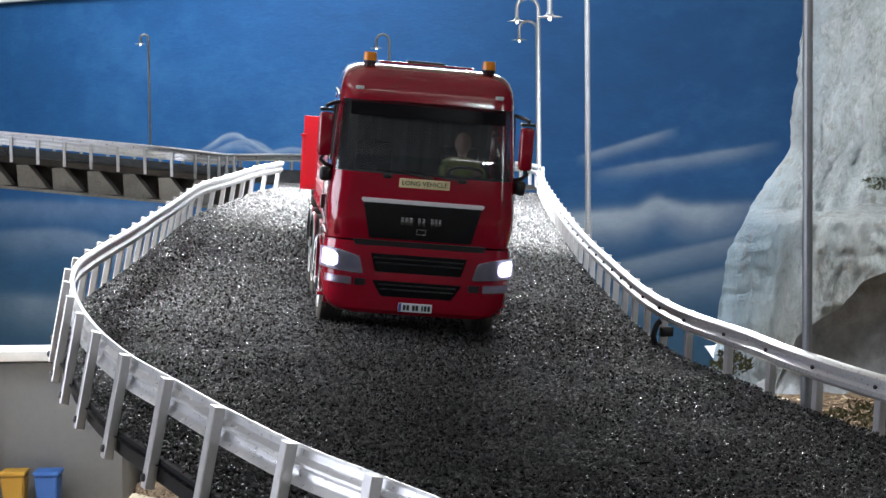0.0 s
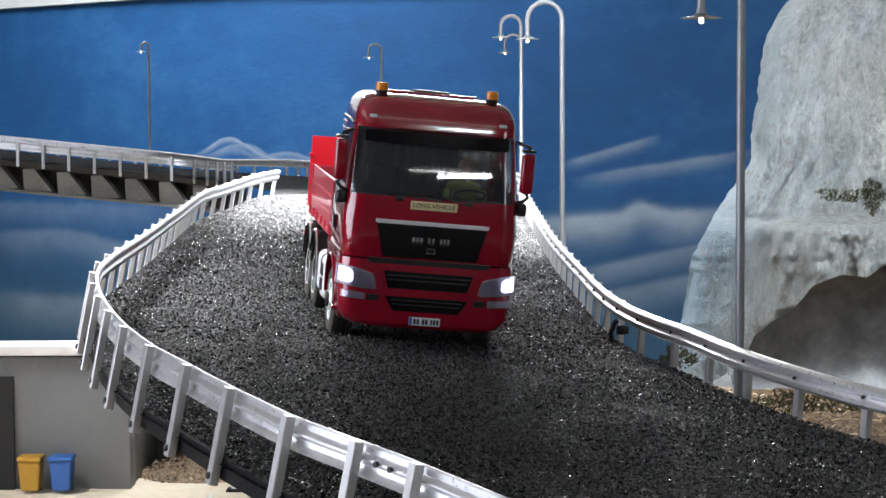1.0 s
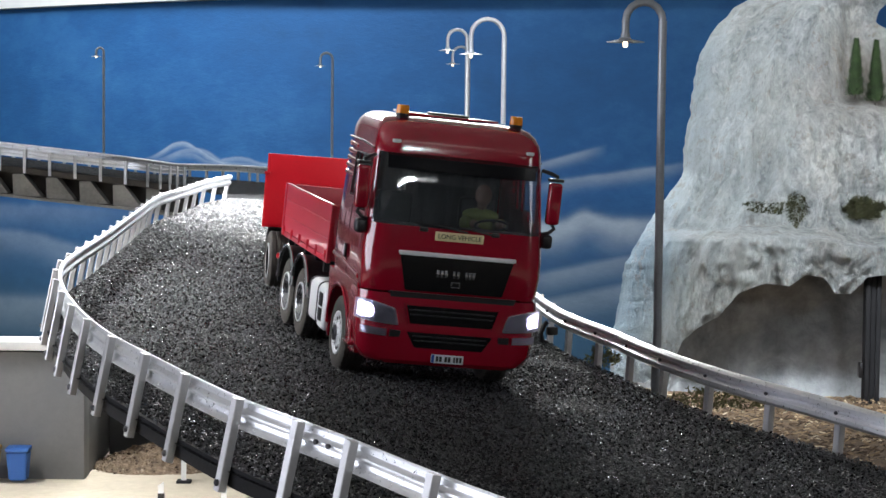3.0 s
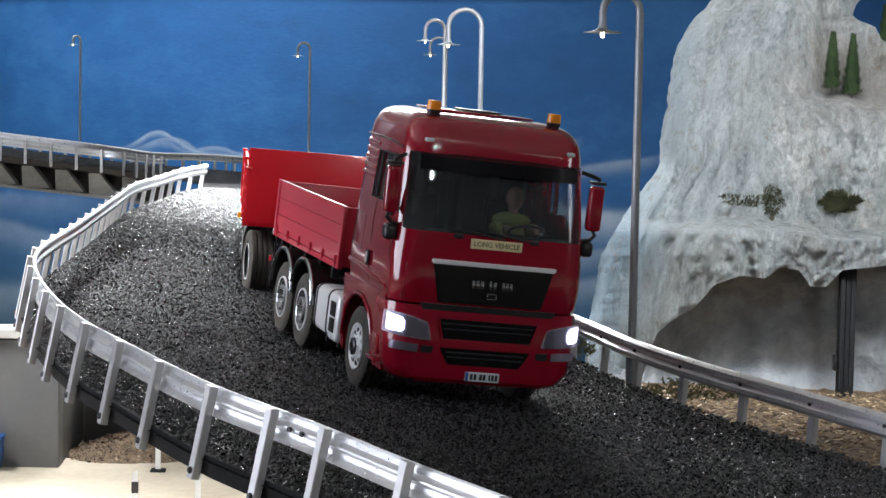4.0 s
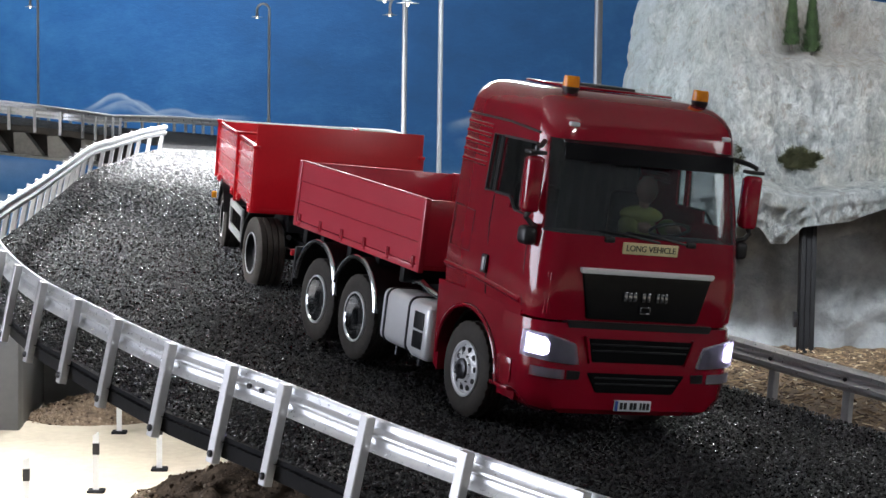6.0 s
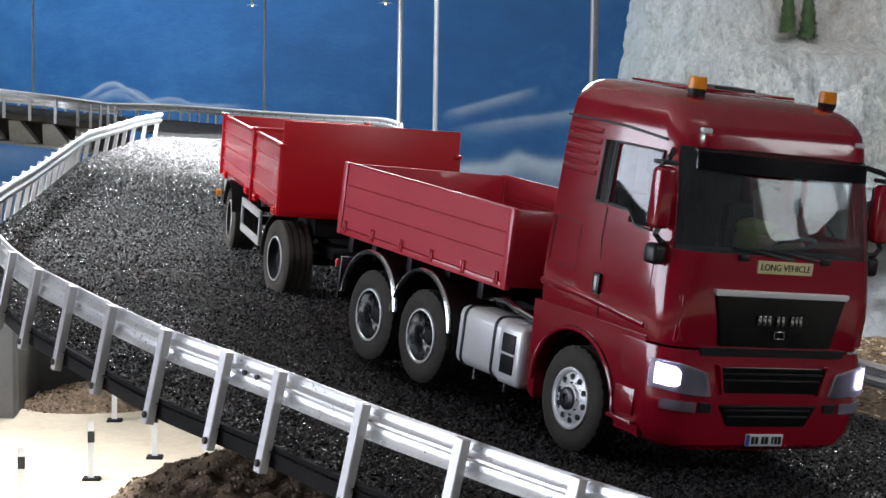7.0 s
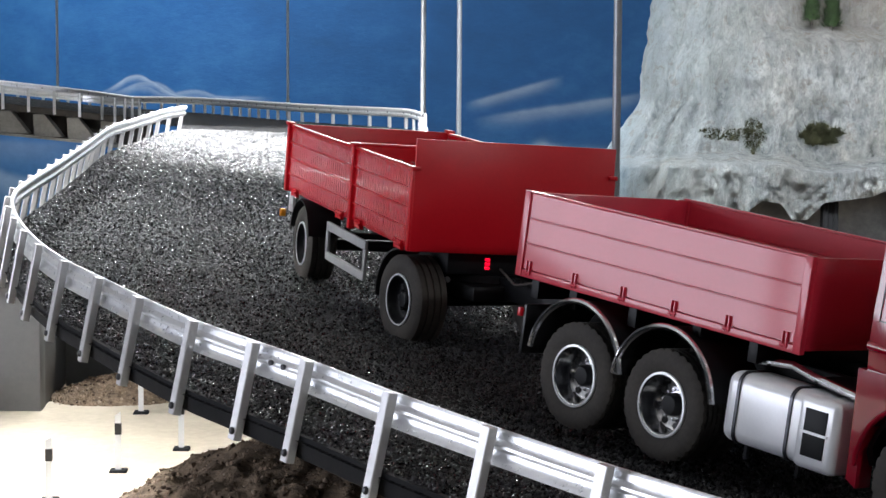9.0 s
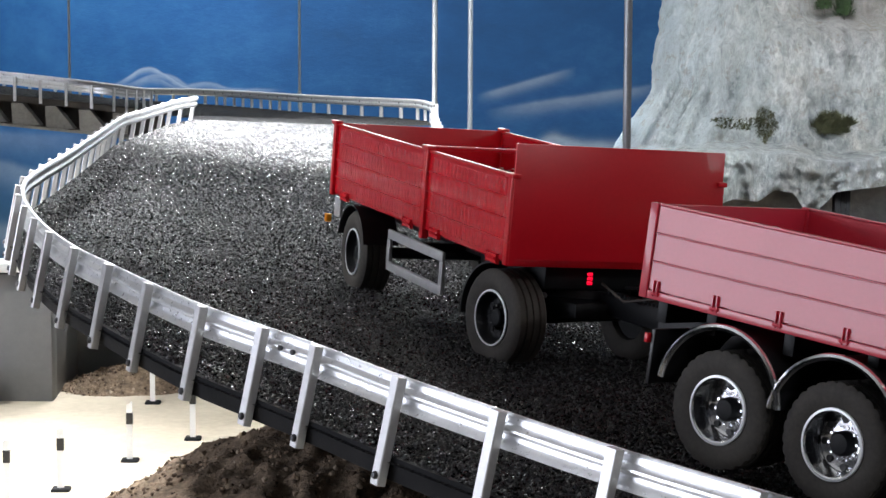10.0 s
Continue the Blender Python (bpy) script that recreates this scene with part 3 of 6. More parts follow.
def beam_mesh(points, side, base_h, zf, lean):
    """A corrugated beam swept along a line. side: +1 has the waves to the left of the line's way."""
    bm = bmesh.new()
    rings = []
    for i, p in enumerate(points):
        d = (points[min(i + 1, len(points) - 1)] - points[max(i - 1, 0)]).normalized()
        nrm = Vector((-d.y, d.x, 0)) * side
        ring = []
        for back in (0, 1):
            seq = BEAM if not back else BEAM[::-1]
            for o, h in seq:
                o = o - 0.0007 if back else o
                hh = base_h + h
                q = p + nrm * o + lean * hh
                ring.append(bm.verts.new((q.x, q.y, zf(p.x, p.y) + hh)))
        rings.append(ring)
    n = len(rings[0])
    for a, b in zip(rings, rings[1:]):
        for k in range(n):
            bm.faces.new((a[k], a[(k + 1) % n], b[(k + 1) % n], b[k]))
    bm.faces.new(rings[0])
    bm.faces.new(rings[-1][::-1])
    return bm


def post_mesh(h_low, h_top, w=0.0085, d=0.0065):
    """A flat aluminium post about its own foot, with softened edges."""
    c = 0.0007
    out = [(-w / 2 + c, -d / 2), (w / 2 - c, -d / 2), (w / 2, -d / 2 + c), (w / 2, d / 2 - c), (w / 2 - c, d / 2), (-w / 2 + c, d / 2), (-w / 2, d / 2 - c), (-w / 2, -d / 2 + c)]
    bm = bmesh.new()
    a = [bm.verts.new((x, y, h_low)) for x, y in out]
    b = [bm.verts.new((x, y, h_top)) for x, y in out]
    for i in range(len(out)):
        j = (i + 1) % len(out)
        bm.faces.new((a[i], a[j], b[j], b[i]))
    bm.faces.new(a[::-1])
    bm.faces.new(b)
    return bm


def bolt_mesh(r=0.0026):
    bm = lathe([(0, -0.0022), (r * 0.6, -0.0021), (r * 0.95, -0.0012), (r, 0), (r, 0.0006), (0, 0.0006)], 10)
    return bm


POST_DATA = {}


def guardrail(name, label, line, zf, side, h_low, h_top, beam_h, posts, lean, bolts, bolt_on_beam=False, joints=()):
    """A rail on posts: the posts stand on the line, the beam runs on its road side."""
    rail = thing(name, label, "guardrail", "guardrails of the track")
    fine = spline(line, 0.022)
    off = []
    for i, p in enumerate(fine):
        d = (fine[min(i + 1, len(fine) - 1)] - fine[max(i - 1, 0)]).normalized()
        off.append(p + Vector((-d.y, d.x, 0)) * side * 0.0038)
    part("beam", beam_mesh(off, side, beam_h, zf, lean), M_ALU, rail, "bright corrugated aluminium beam")
    key = (h_low, h_top)
    if key not in POST_DATA:
        POST_DATA[key] = mesh_of("post", post_mesh(h_low, h_top), M_POST), mesh_of("bolt", bolt_mesh(), M_STEEL), mesh_of("rail_bolt", bolt_mesh(0.0019), M_STEEL)
    post_me, bolt_me, small_me = POST_DATA[key]
    for x, y in posts:
        near = min(range(len(fine)), key=lambda k: (fine[k].x - x) ** 2 + (fine[k].y - y) ** 2)
        d = (fine[min(near + 1, len(fine) - 1)] - fine[max(near - 1, 0)]).normalized()
        zup = Vector((lean.x, lean.y, 1)).normalized()
        xax = (d - zup * d.dot(zup)).normalized()
        m = Matrix.Identity(4)
        yax = zup.cross(xax)
        for r in range(3):
            m[r][0], m[r][1], m[r][2] = xax[r], yax[r], zup[r]
        m.translation = (x, y, zf(x, y))
        p = new("post", post_me)
        p.parent, p.matrix_basis = rail, m
        if bolts:
            b = new("bolt", bolt_me)
            b.parent = p
            b.matrix_basis = pose(-0.0005, -0.0033 * side, -0.012) @ (Matrix.Identity(4) if side > 0 else pose(0, 0, 0, 0, 0, 180))
        if bolt_on_beam:
            b = new("bolt", small_me)
            b.parent = p
            b.matrix_basis = pose(0, 0.0054 * side, beam_h + 0.0105) @ (pose(0, 0, 0, 0, 0, 180) if side > 0 else Matrix.Identity(4))
    for (x, y) in joints:
        near = min(range(len(off)), key=lambda k: (off[k].x - x) ** 2 + (off[k].y - y) ** 2)
        p0, d = off[near], (off[near + 1] - off[near - 1]).normalized()
        for s in (-0.0075, 0.0075):
            q = p0 + d * s
            b = new("bolt", small_me)
            b.parent = rail
            ang = math.degrees(math.atan2(d.y, d.x))
            hh = beam_h + 0.0105
            b.matrix_basis = pose(q.x + lean.x * hh, q.y, zf(q.x, q.y) + hh, 0, 0, ang) @ pose(0, -0.0012 * side, 0)
    return rail


LEAN_L = Vector((0.20, 0.0, 0))
near_posts = LEFT[0:20]
far_line = spline(LP[19:], 0.088)
posts_left = near_posts + [(p.x, p.y) for p in far_line[1:]]
# the rail stands at the outer edge; the line runs away from the camera, the road lies to its right
guardrail("guardrail", "bright aluminium guardrail on leaning posts along the outer edge", LP, surf, -1, -0.018, 0.0492, 0.0275, posts_left, LEAN_L, True, joints=[(-0.0625, 1.3035)])
right_posts = [(p.x, p.y) for p in spline(RP, 0.095)]
guardrail("guardrail", "aluminium guardrail along the rock side of the track", RP, surf, 1, -0.010, 0.046, 0.026, right_posts, Vector((0.06, 0, 0)), False, True)
FAR = [Vector((x, y, 0)) for x, y in ((0.14, 4.50), (0.125, 4.62), (0.104, 4.75), (0.052, 4.85), (-0.017, 4.95), (-0.088, 5.07), (-0.196, 5.28), (-0.317, 5.6), (-0.433, 5.9), (-0.533, 6.1), (-0.827, 6.4), (-1.056, 6.5), (-1.6, 6.56), (-2.3, 6.56))]
guardrail("guardrail", "pale aluminium guardrail round the far bend", FAR, deck_z, 1, -0.004, 0.046, 0.026, [(p.x, p.y) for p in spline(FAR, 0.085)], Vector((0.0, 0, 0)), False, True)
VIA = [Vector(p) for p in ((-0.62, 5.62, 0), (-0.70, 5.80, 0), (-0.80, 5.9, 0), (-1.07, 5.9, 0), (-1.6, 5.92, 0), (-2.3, 5.95, 0))]
guardrail("guardrail", "bright aluminium guardrail on the viaduct's near edge", VIA, deck_z, -1, -0.018, 0.051, 0.0275, [(p.x, p.y) for p in spline(VIA, 0.0725)], Vector((0.0, 0, 0)), False)


def viaduct():
    """Girder with tapered brackets under the deck."""
    v = thing("viaduct", "weathered grey viaduct girder with tapered brackets under the deck", "viaduct", kind="structure")
    line = spline(VIA, 0.05)
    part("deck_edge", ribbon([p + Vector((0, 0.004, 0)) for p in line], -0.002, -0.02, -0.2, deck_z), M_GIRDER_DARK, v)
    part("girder", ribbon([p + Vector((0, 0.09, 0)) for p in line], -0.02, -0.095, -0.03, deck_z), M_GIRDER_DARK, v, "dark girder web")
    for x in [-0.72 - 0.098 * k for k in range(14)]:
        z = deck_z(x, 5.9) - 0.02
        bm = bmesh.new()
        a = [bm.verts.new((x + px * 1.0, 5.915 if pz == 0 else 5.93, z + pz)) for px, pz in ((-0.046, 0.0), (-0.014, 0.0), (0.036, -0.066), (-0.046, -0.066))]
        b = [bm.verts.new((q.co.x, 5.985, q.co.z)) for q in a]
        bm.faces.new(a)
        bm.faces.new(b[::-1])
        for i in range(4):
            bm.faces.new((a[i], b[i], b[(i + 1) % 4], a[(i + 1) % 4]))
        part("bracket", bm, M_GIRDER, v, smooth=False)
    part("bottom_flange", ribbon([p + Vector((0, 0.01, 0)) for p in line], -0.086, -0.094, -0.12, deck_z), M_GIRDER, v)
    for x in (-1.75,):
        part("pier", bx(x - 0.05, x + 0.05, 6.0, 6.3, -0.58, -0.25, 0.004), M_GIRDER, v)


viaduct()

# ---------------------------------------------------------------- street lamps
def street_lamp(base, top, hook, turn, label, r=0.0042):
    """A tall pole with a hooked arm and a flat dish shade. hook: the arm's reach; turn: its way in degrees."""
    x, y, z = base
    lamp = thing("street_lamp", label, "street lamp", "street lamps", at=pose(x, y, z))
    h = top - z
    d = Vector((math.cos(radians(turn)), math.sin(radians(turn)), 0))
    pts = [(0, 0, -0.02), (0, 0, h * 0.4), (0, 0, h - hook / 2)]
    for k in range(1, 9):
        a = math.pi * k / 8
        q = d * (hook / 2) * (1 - math.cos(a))
        pts.append((q.x, q.y, h - hook / 2 + (hook / 2) * math.sin(a)))
    e = d * hook
    drop = hook * 0.55
    pts.append((e.x, e.y, h - hook / 2 - drop))
    part("pole", pipe(pts[:3], r * 1.0), M_POLE, lamp)
    part("arm", pipe(pts[2:], r * 0.92), M_POLE, lamp)
    part("foot", rod((0, 0, -0.01), (0, 0, 0.05), r * 1.35), M_POLE, lamp)
    hz = h - hook / 2 - drop
    bm = lathe([(0.0045, 0.008), (0.0050, 0.0035), (0.0075, 0.0014), (0.0195, -0.0006), (0.0195, -0.0014), (0.0075, 0.0004), (0.0045, 0.002), (0.0045, 0.008)], 28)
    part("shade", bm, M_POLE, lamp, "flat metal dish shade", at=pose(e.x, e.y, hz, 90, 0, 0))
    bulb = lathe([(0, -0.0065), (0.0016, -0.0061), (0.0024, -0.0045), (0.0023, -0.0015), (0.0017, 0.001), (0, 0.001)], 16)
    part("bulb", bulb, M_BULB, lamp, "small glowing warm bulb", at=pose(e.x, e.y, hz, 90, 0, 0))
    return lamp


GREY_LAMP = "grey street lamp with hooked arm, lit,"
street_lamp((0.260, 2.05, -0.275), 0.132, 0.038, 180, GREY_LAMP + " beside the rock")
street_lamp((0.163, 3.40, -0.235), 0.182, 0.056, 180, GREY_LAMP + " behind the rail")
street_lamp((0.134, 4.52, -0.185), 0.215, 0.044, 180, GREY_LAMP + " at the far bend")
street_lamp((0.170, 5.55, -0.20), 0.215, 0.045, 180, GREY_LAMP + " past the bend", 0.0038)
street_lamp((-0.256, 6.90, -0.20), 0.239, 0.042, 190, GREY_LAMP + " before the painted wall", 0.0046)
street_lamp((-1.098, 7.30, -0.20), 0.262, 0.030, 215, GREY_LAMP + " beyond the viaduct", 0.0046)

# ---------------------------------------------------------------- the painted wall and the hall
WALL = [(-5.2, 12.6), (-3.2, 10.6), (-1.9, 9.35), (-0.9, 8.45), (-0.3, 8.1), (0.6, 7.8), (1.6, 7.5), (3.4, 7.1)]


def mural_wall():
    line = spline([Vector((x, y, 0)) for x, y in WALL], 0.2)
    return ribbon(line, 0.50, -1.25, 0.08, lambda x, y: 0.0)


tagged(new("wall_north", mesh_of("wall_north", mural_wall(), M_MURAL)), "curved wall painted as blue sky with brushed white clouds", "wall", kind="structure")
line = spline([Vector((x, y, 0)) for x, y in WALL], 0.2)
tagged(new("trim_cornice", mesh_of("trim_cornice", ribbon([p + Vector((0, -0.06, 0)) for p in line], 0.62, 0.503, 0.2, lambda x, y: 0.0), M_WHITE)), "white cornice band over the painted wall", "trim", kind="structure")
tagged(new("ceiling", mesh_of("ceiling", bx(-5.4, 3.6, -3.2, 13.0, 1.6, 1.7), M_CEIL)), "pale grey hall ceiling", "ceiling", kind="structure")
tagged(new("wall_east", mesh_of("wall_east", bx(3.4, 3.5, -3.1, 7.4, -1.2, 1.597), M_HALL)), "grey hall wall", "wall", kind="structure")
tagged(new("wall_west", mesh_of("wall_west", bx(-3.5, -3.4, -3.1, 12.8, -1.2, 1.597), M_HALL)), "grey hall wall", "wall", kind="structure")
tagged(new("wall_south", mesh_of("wall_south", bx(-5.2, 3.4, -3.1, -3.0, -1.2, 1.597), M_HALL)), "grey hall wall", "wall", kind="structure")
tagged(new("wall_upper", mesh_of("wall_upper", ribbon([p + Vector((0, 0.1, 0)) for p in line], 1.597, 0.624, 0.05, lambda x, y: 0.0), M_WHITE)), "white hall wall over the cornice", "wall", kind="structure")


def hall_window(name, x, y0, y1, z0, z1):
    w = thing(name, "white framed hall window with daylight behind", "window", kind="structure")
    n = 4
    for k in range(n + 1):
        y = y0 + (y1 - y0) * k / n
        part("mullion", bx(x - 0.02, x + 0.02, y - 0.025, y + 0.025, z0, z1, 0.004), M_WHITE, w)
    for z in (z0, z1):
        part("window_frame", bx(x - 0.021, x + 0.021, y0 - 0.03, y1 + 0.03, z - 0.03, z + 0.03, 0.004), M_WHITE, w)


hall_window("window_1", -3.378, -0.15, 3.3, -0.56, 0.84)
hall_window("window_2", 3.378, 0.0, 1.0, 0.05, 0.95)


def ceiling_tube(x, y, z, length, turn):
    t = thing("ceiling_light", "unseen white fluorescent batten hanging from the ceiling", "ceiling light", "ceiling lights", at=pose(x, y, z, 0, 0, turn))
    part("housing", bx(-length / 2, length / 2, -0.03, 0.03, 0.022, 0.05, 0.006), M_WHITE, t)
    part("tube", rod((-length / 2 + 0.02, 0, 0.008), (length / 2 - 0.02, 0, 0.008), 0.013), M_TUBE, t, "glowing tube")
    for s in (-0.35, 0.35):
        part("hanger", rod((s * length, 0, 0.05), (s * length, 0, 1.601 - z), 0.003, seg=6), M_SILVER, t)


# only the first matches a tube reflected in the windscreen; the rest are added
ceiling_tube(1.5, -1.55, 1.13, 0.9, 0)
ceiling_tube(2.5, -0.6, 1.0, 0.7, 0)
ceiling_tube(-1.55, 1.9, 1.05, 1.2, 90)
ceiling_tube(0.6, 0.45, 1.10, 1.2, 0)

# ---------------------------------------------------------------- valley floor, soil, building
def terrain(x0, x1, y0, y1, nx, ny, f):
    bm = bmesh.new()
    g = [[bm.verts.new((x0 + (x1 - x0) * i / nx, y0 + (y1 - y0) * j / ny, f(x0 + (x1 - x0) * i / nx, y0 + (y1 - y0) * j / ny))) for j in range(ny + 1)] for i in range(nx + 1)]
    for i in range(nx):
        for j in range(ny):
            bm.faces.new((g[i][j], g[i + 1][j], g[i + 1][j + 1], g[i][j + 1]))
    return bm


tagged(new("ground", mesh_of("ground", terrain(-5.2, 3.4, -3.0, 12.5, 90, 120, lambda x, y: (-0.58 if y < 4.2 else -1.15) + 0.004 * noise.noise(Vector((x * 3, y * 3, 0)))), M_SAND)), "pale sandy road surface on the valley floor", "ground", kind="structure")


def heap_height(x, y, f, h, seed):
    """Height of crumbly earth over its foot, f from 0 at the top to 1 at the rim."""
    p = Vector((x, y, seed))
    lump = noise.noise(p * 14) * 0.5 + noise.noise(p * 45) * 0.4
    crumb = abs(noise.noise(p * 105)) * 0.5 + noise.noise(p * 240) * 0.3
    body = max(0.0, 1 - f ** 1.7)
    return (h + 0.024 * lump) * body + 0.012 * crumb * min(1.0, 3 * (1 - f) + 0.12)


def heap(name, label, cx, cy, rx, ry, h, turn, seed, mat, clod_count, foot=-0.59):
    """A lumpy mound of loose earth, with the clods that lie on it."""
    n, m = 200, 80
    c, s = math.cos(radians(turn)), math.sin(radians(turn))

    def spot(a, f):
        edge = 1 + 0.22 * noise.noise(Vector((math.cos(a) * 1.5, math.sin(a) * 1.5, seed)))
        u, v = math.cos(a) * rx * f * edge, math.sin(a) * ry * f * edge
        x, y = cx + u * c - v * s, cy + u * s + v * c
        return Vector((x, y, foot + heap_height(x, y, f, h, seed)))

    bm = bmesh.new()
    rings = [[bm.verts.new(spot(2 * math.pi * i / n, j / m)) for i in range(n)] for j in range(1, m + 1)]
    for a, b in zip(rings, rings[1:]):
        for i in range(n):
            bm.faces.new((a[i], a[(i + 1) % n], b[(i + 1) % n], b[i]))
    top = bm.verts.new(spot(0.0, 0.0))
    for i in range(n):
        bm.faces.new((top, rings[0][i], rings[0][(i + 1) % n]))
    tagged(new(name, mesh_of(name, bm, mat, True, 45)), label, "soil heap", kind="stuff")

    rng = np.random.default_rng(int(seed))
    tmp = bmesh.new()
    bmesh.ops.create_icosphere(tmp, subdivisions=1, radius=1)
    base = np.array([v.co for v in tmp.verts])
    tri = np.array([[v.index for v in f.verts] for f in tmp.faces])
    tmp.free()
    at = np.array([spot(a, f) for a, f in zip(rng.random(clod_count) * 6.283, rng.random(clod_count) ** 0.55 * 1.08)])
    r = 0.0008 + 0.0026 * rng.random(clod_count) ** 4
    verts = base[None] * rng.uniform(0.6, 1.35, (clod_count, len(base), 1)) * r[:, None, None] + at[:, None]
    faces = (tri[None] + len(base) * np.arange(clod_count)[:, None, None]).reshape(-1, 3)
    me = bpy.data.meshes.new("soil_clods")
    me.from_pydata(verts.reshape(-1, 3).tolist(), [], faces.tolist())
    me.materials.append(M_CLOD)
    tagged(new("soil_clods", me), "crumbled brown earth clods lying on the soil", "soil", kind="stuff")


def clod_material():
    m, nt, b = nodes_of("earth_clod")
    g = nt.nodes.new("ShaderNodeNewGeometry")
    link(nt, ramp(nt, g.outputs["Random Per Island"], [(0.0, (0.040, 0.026, 0.017)), (0.5, (0.19, 0.13, 0.086)), (0.88, (0.42, 0.31, 0.215)), (1.0, (0.60, 0.49, 0.37))]), b.inputs["Base Color"])
    b.inputs["Roughness"].default_value = 0.95
    return m


M_CLOD = clod_material()
heap("soil_heap", "rough brown soil bank under the edge of the track", 0.03, 2.05, 0.46, 0.75, 0.215, -28, 3.0, M_SOIL, 22000)
heap("soil_heap", "low brown soil heap beside the grey building", -0.37, 3.40, 0.20, 0.13, 0.046, 10, 9.0, M_SOIL, 2500)
heap("soil_heap", "low brown soil heap beside the grey building", -0.17, 3.42, 0.22, 0.13, 0.050, 0, 15.0, M_SOIL, 2500)


def building():
    b = thing("building", "plain grey plastered building block with a white roof ledge", "building")
    part("wall", bx(-1.35, -0.52, 3.24, 3.29, -0.585, -0.372, 0.002), M_CONCRETE, b)
    part("roof_ledge", bx(-1.365, -0.545, 3.222, 3.300, -0.368, -0.353, 0.002), M_WHITE, b, "white painted ledge along the top")
    part("side_wall", bx(-0.570, -0.522, 3.294, 3.56, -0.585, -0.376, 0.002), M_CONCRETE, b)
    part("back_wall", bx(-0.518, -0.02, 3.50, 3.55, -0.585, -0.305, 0.002), M_CONCRETE, b)
    part("doorway", bx(-0.86, -0.700, 3.232, 3.2385, -0.585, -0.402), M_DOORBLACK, b, "unlit black doorway")
    part("door_bar", bx(-0.84, -0.735, 3.228, 3.2315, -0.445, -0.430, 0.001), M_STEEL, b)


building()


def bin_thing(x, y, mat, label):
    t = thing("wheelie_bin", label, "bin", "bins by the building", at=pose(x, y, -0.576))
    bm = bmesh.new()
    bmesh.ops.create_cube(bm, size=1)
    for v in bm.verts:
        f = 1.0 if v.co.z > 0 else 0.80
        v.co = Vector((v.co.x * 0.034 * f, v.co.y * 0.036 * f, 0.025 + v.co.z * 0.046))
    bmesh.ops.bevel(bm, geom=bm.edges[:], offset=0.002, segments=2, affect="EDGES")
    part("bin_body", bm, mat, t)
    part("lid", bx(-0.0185, 0.0185, -0.0195, 0.019, 0.0485, 0.055, 0.0018), mat, t)
    part("handle_bar", rod((-0.012, 0.0195, 0.051), (0.012, 0.0195, 0.051), 0.0015, seg=8), mat, t)
    for s in (-0.011, 0.011):
        part("wheel", rod((s - 0.002, 0.013, 0.003), (s + 0.002, 0.013, 0.003), 0.004, seg=12), M_BLACK, t)


bin_thing(-0.668, 3.205, M_YELLOWBIN, "yellow plastic wheelie bin against the grey building")
bin_thing(-0.620, 3.205, M_BLUEBIN, "blue plastic wheelie bin against the grey building")


def marker_post(x, y, h, band):
    p = thing("marker_post", "white roadside marker post with a black band", "marker post", "marker posts", at=pose(x, y, -0.58))
    part("foot", bx(-0.012, 0.012, -0.012, 0.012, -0.004, 0.004, 0.002), M_FASCIA, p)
    w = 0.0042
    out = [(-w, -0.003), (w, -0.003), (w * 0.6, 0.003), (-w * 0.6, 0.003)]
    bm = bmesh.new()
    a = [bm.verts.new((px, py, 0.0)) for px, py in out]
    b = [bm.verts.new((px, py, h + (0.004 if px > 0 else 0.0))) for px, py in out]
    bm.faces.new(a)
    bm.faces.new(b[::-1])
    for i in range(4):
        bm.faces.new((a[i], b[i], b[(i + 1) % 4], a[(i + 1) % 4]))
    part("stem", bm, M_WHITE, p, smooth=False)
    if band:
        part("black_band", bx(-w * 1.08, w * 1.08, -0.0034, 0.0032, h * 0.66, h * 0.86), M_BLACK, p)


for x, y, band in ((-0.404, 2.578, True), (-0.337, 2.76, True), (-0.264, 2.917, True), (-0.356, 3.22, False), (-0.459, 2.50, True)):
    marker_post(x, y, 0.080 if band else 0.054, band)

# ---------------------------------------------------------------- the rock
def lerp_table(rows, z):
    for (z0, a), (z1, b) in zip(rows, rows[1:]):
        if z <= z1:
            f = (z - z0) / (z1 - z0)
            f = min(1, max(0, f))
            return a + (b - a) * f
    return rows[-1][1]


ROCK_EDGE = [(-0.46, 0.330), (-0.33, 0.335), (-0.215, 0.352), (-0.142, 0.395), (-0.077, 0.440), (0.0, 0.447), (0.104, 0.462), (0.15, 0.482), (0.194, 0.520), (0.26, 0.62), (0.33, 0.85), (0.40, 1.3)]


def overhang(x):
    """Height of the rock's lower rim: a cave mouth and hanging noses."""
    rows = [(0.30, -0.46), (0.40, -0.46), (0.44, -0.34), (0.474, -0.312), (0.495, -0.30), (0.52, -0.262), (0.56, -0.246), (0.60, -0.25), (0.625, -0.232), (0.655, -0.236), (0.675, -0.262), (0.70, -0.262), (0.725, -0.235), (0.80, -0.225), (0.86, -0.20), (0.93, -0.25), (1.0, -0.26), (1.2, -0.22), (2.0, -0.25)]
    return lerp_table(rows, x)


ROCK_TOP = [(0.30, 0.46), (0.64, 0.46), (0.725, 0.178), (0.753, 0.165), (0.78, 0.155), (0.80, 0.134), (0.90, 0.128), (2.0, 0.11)]


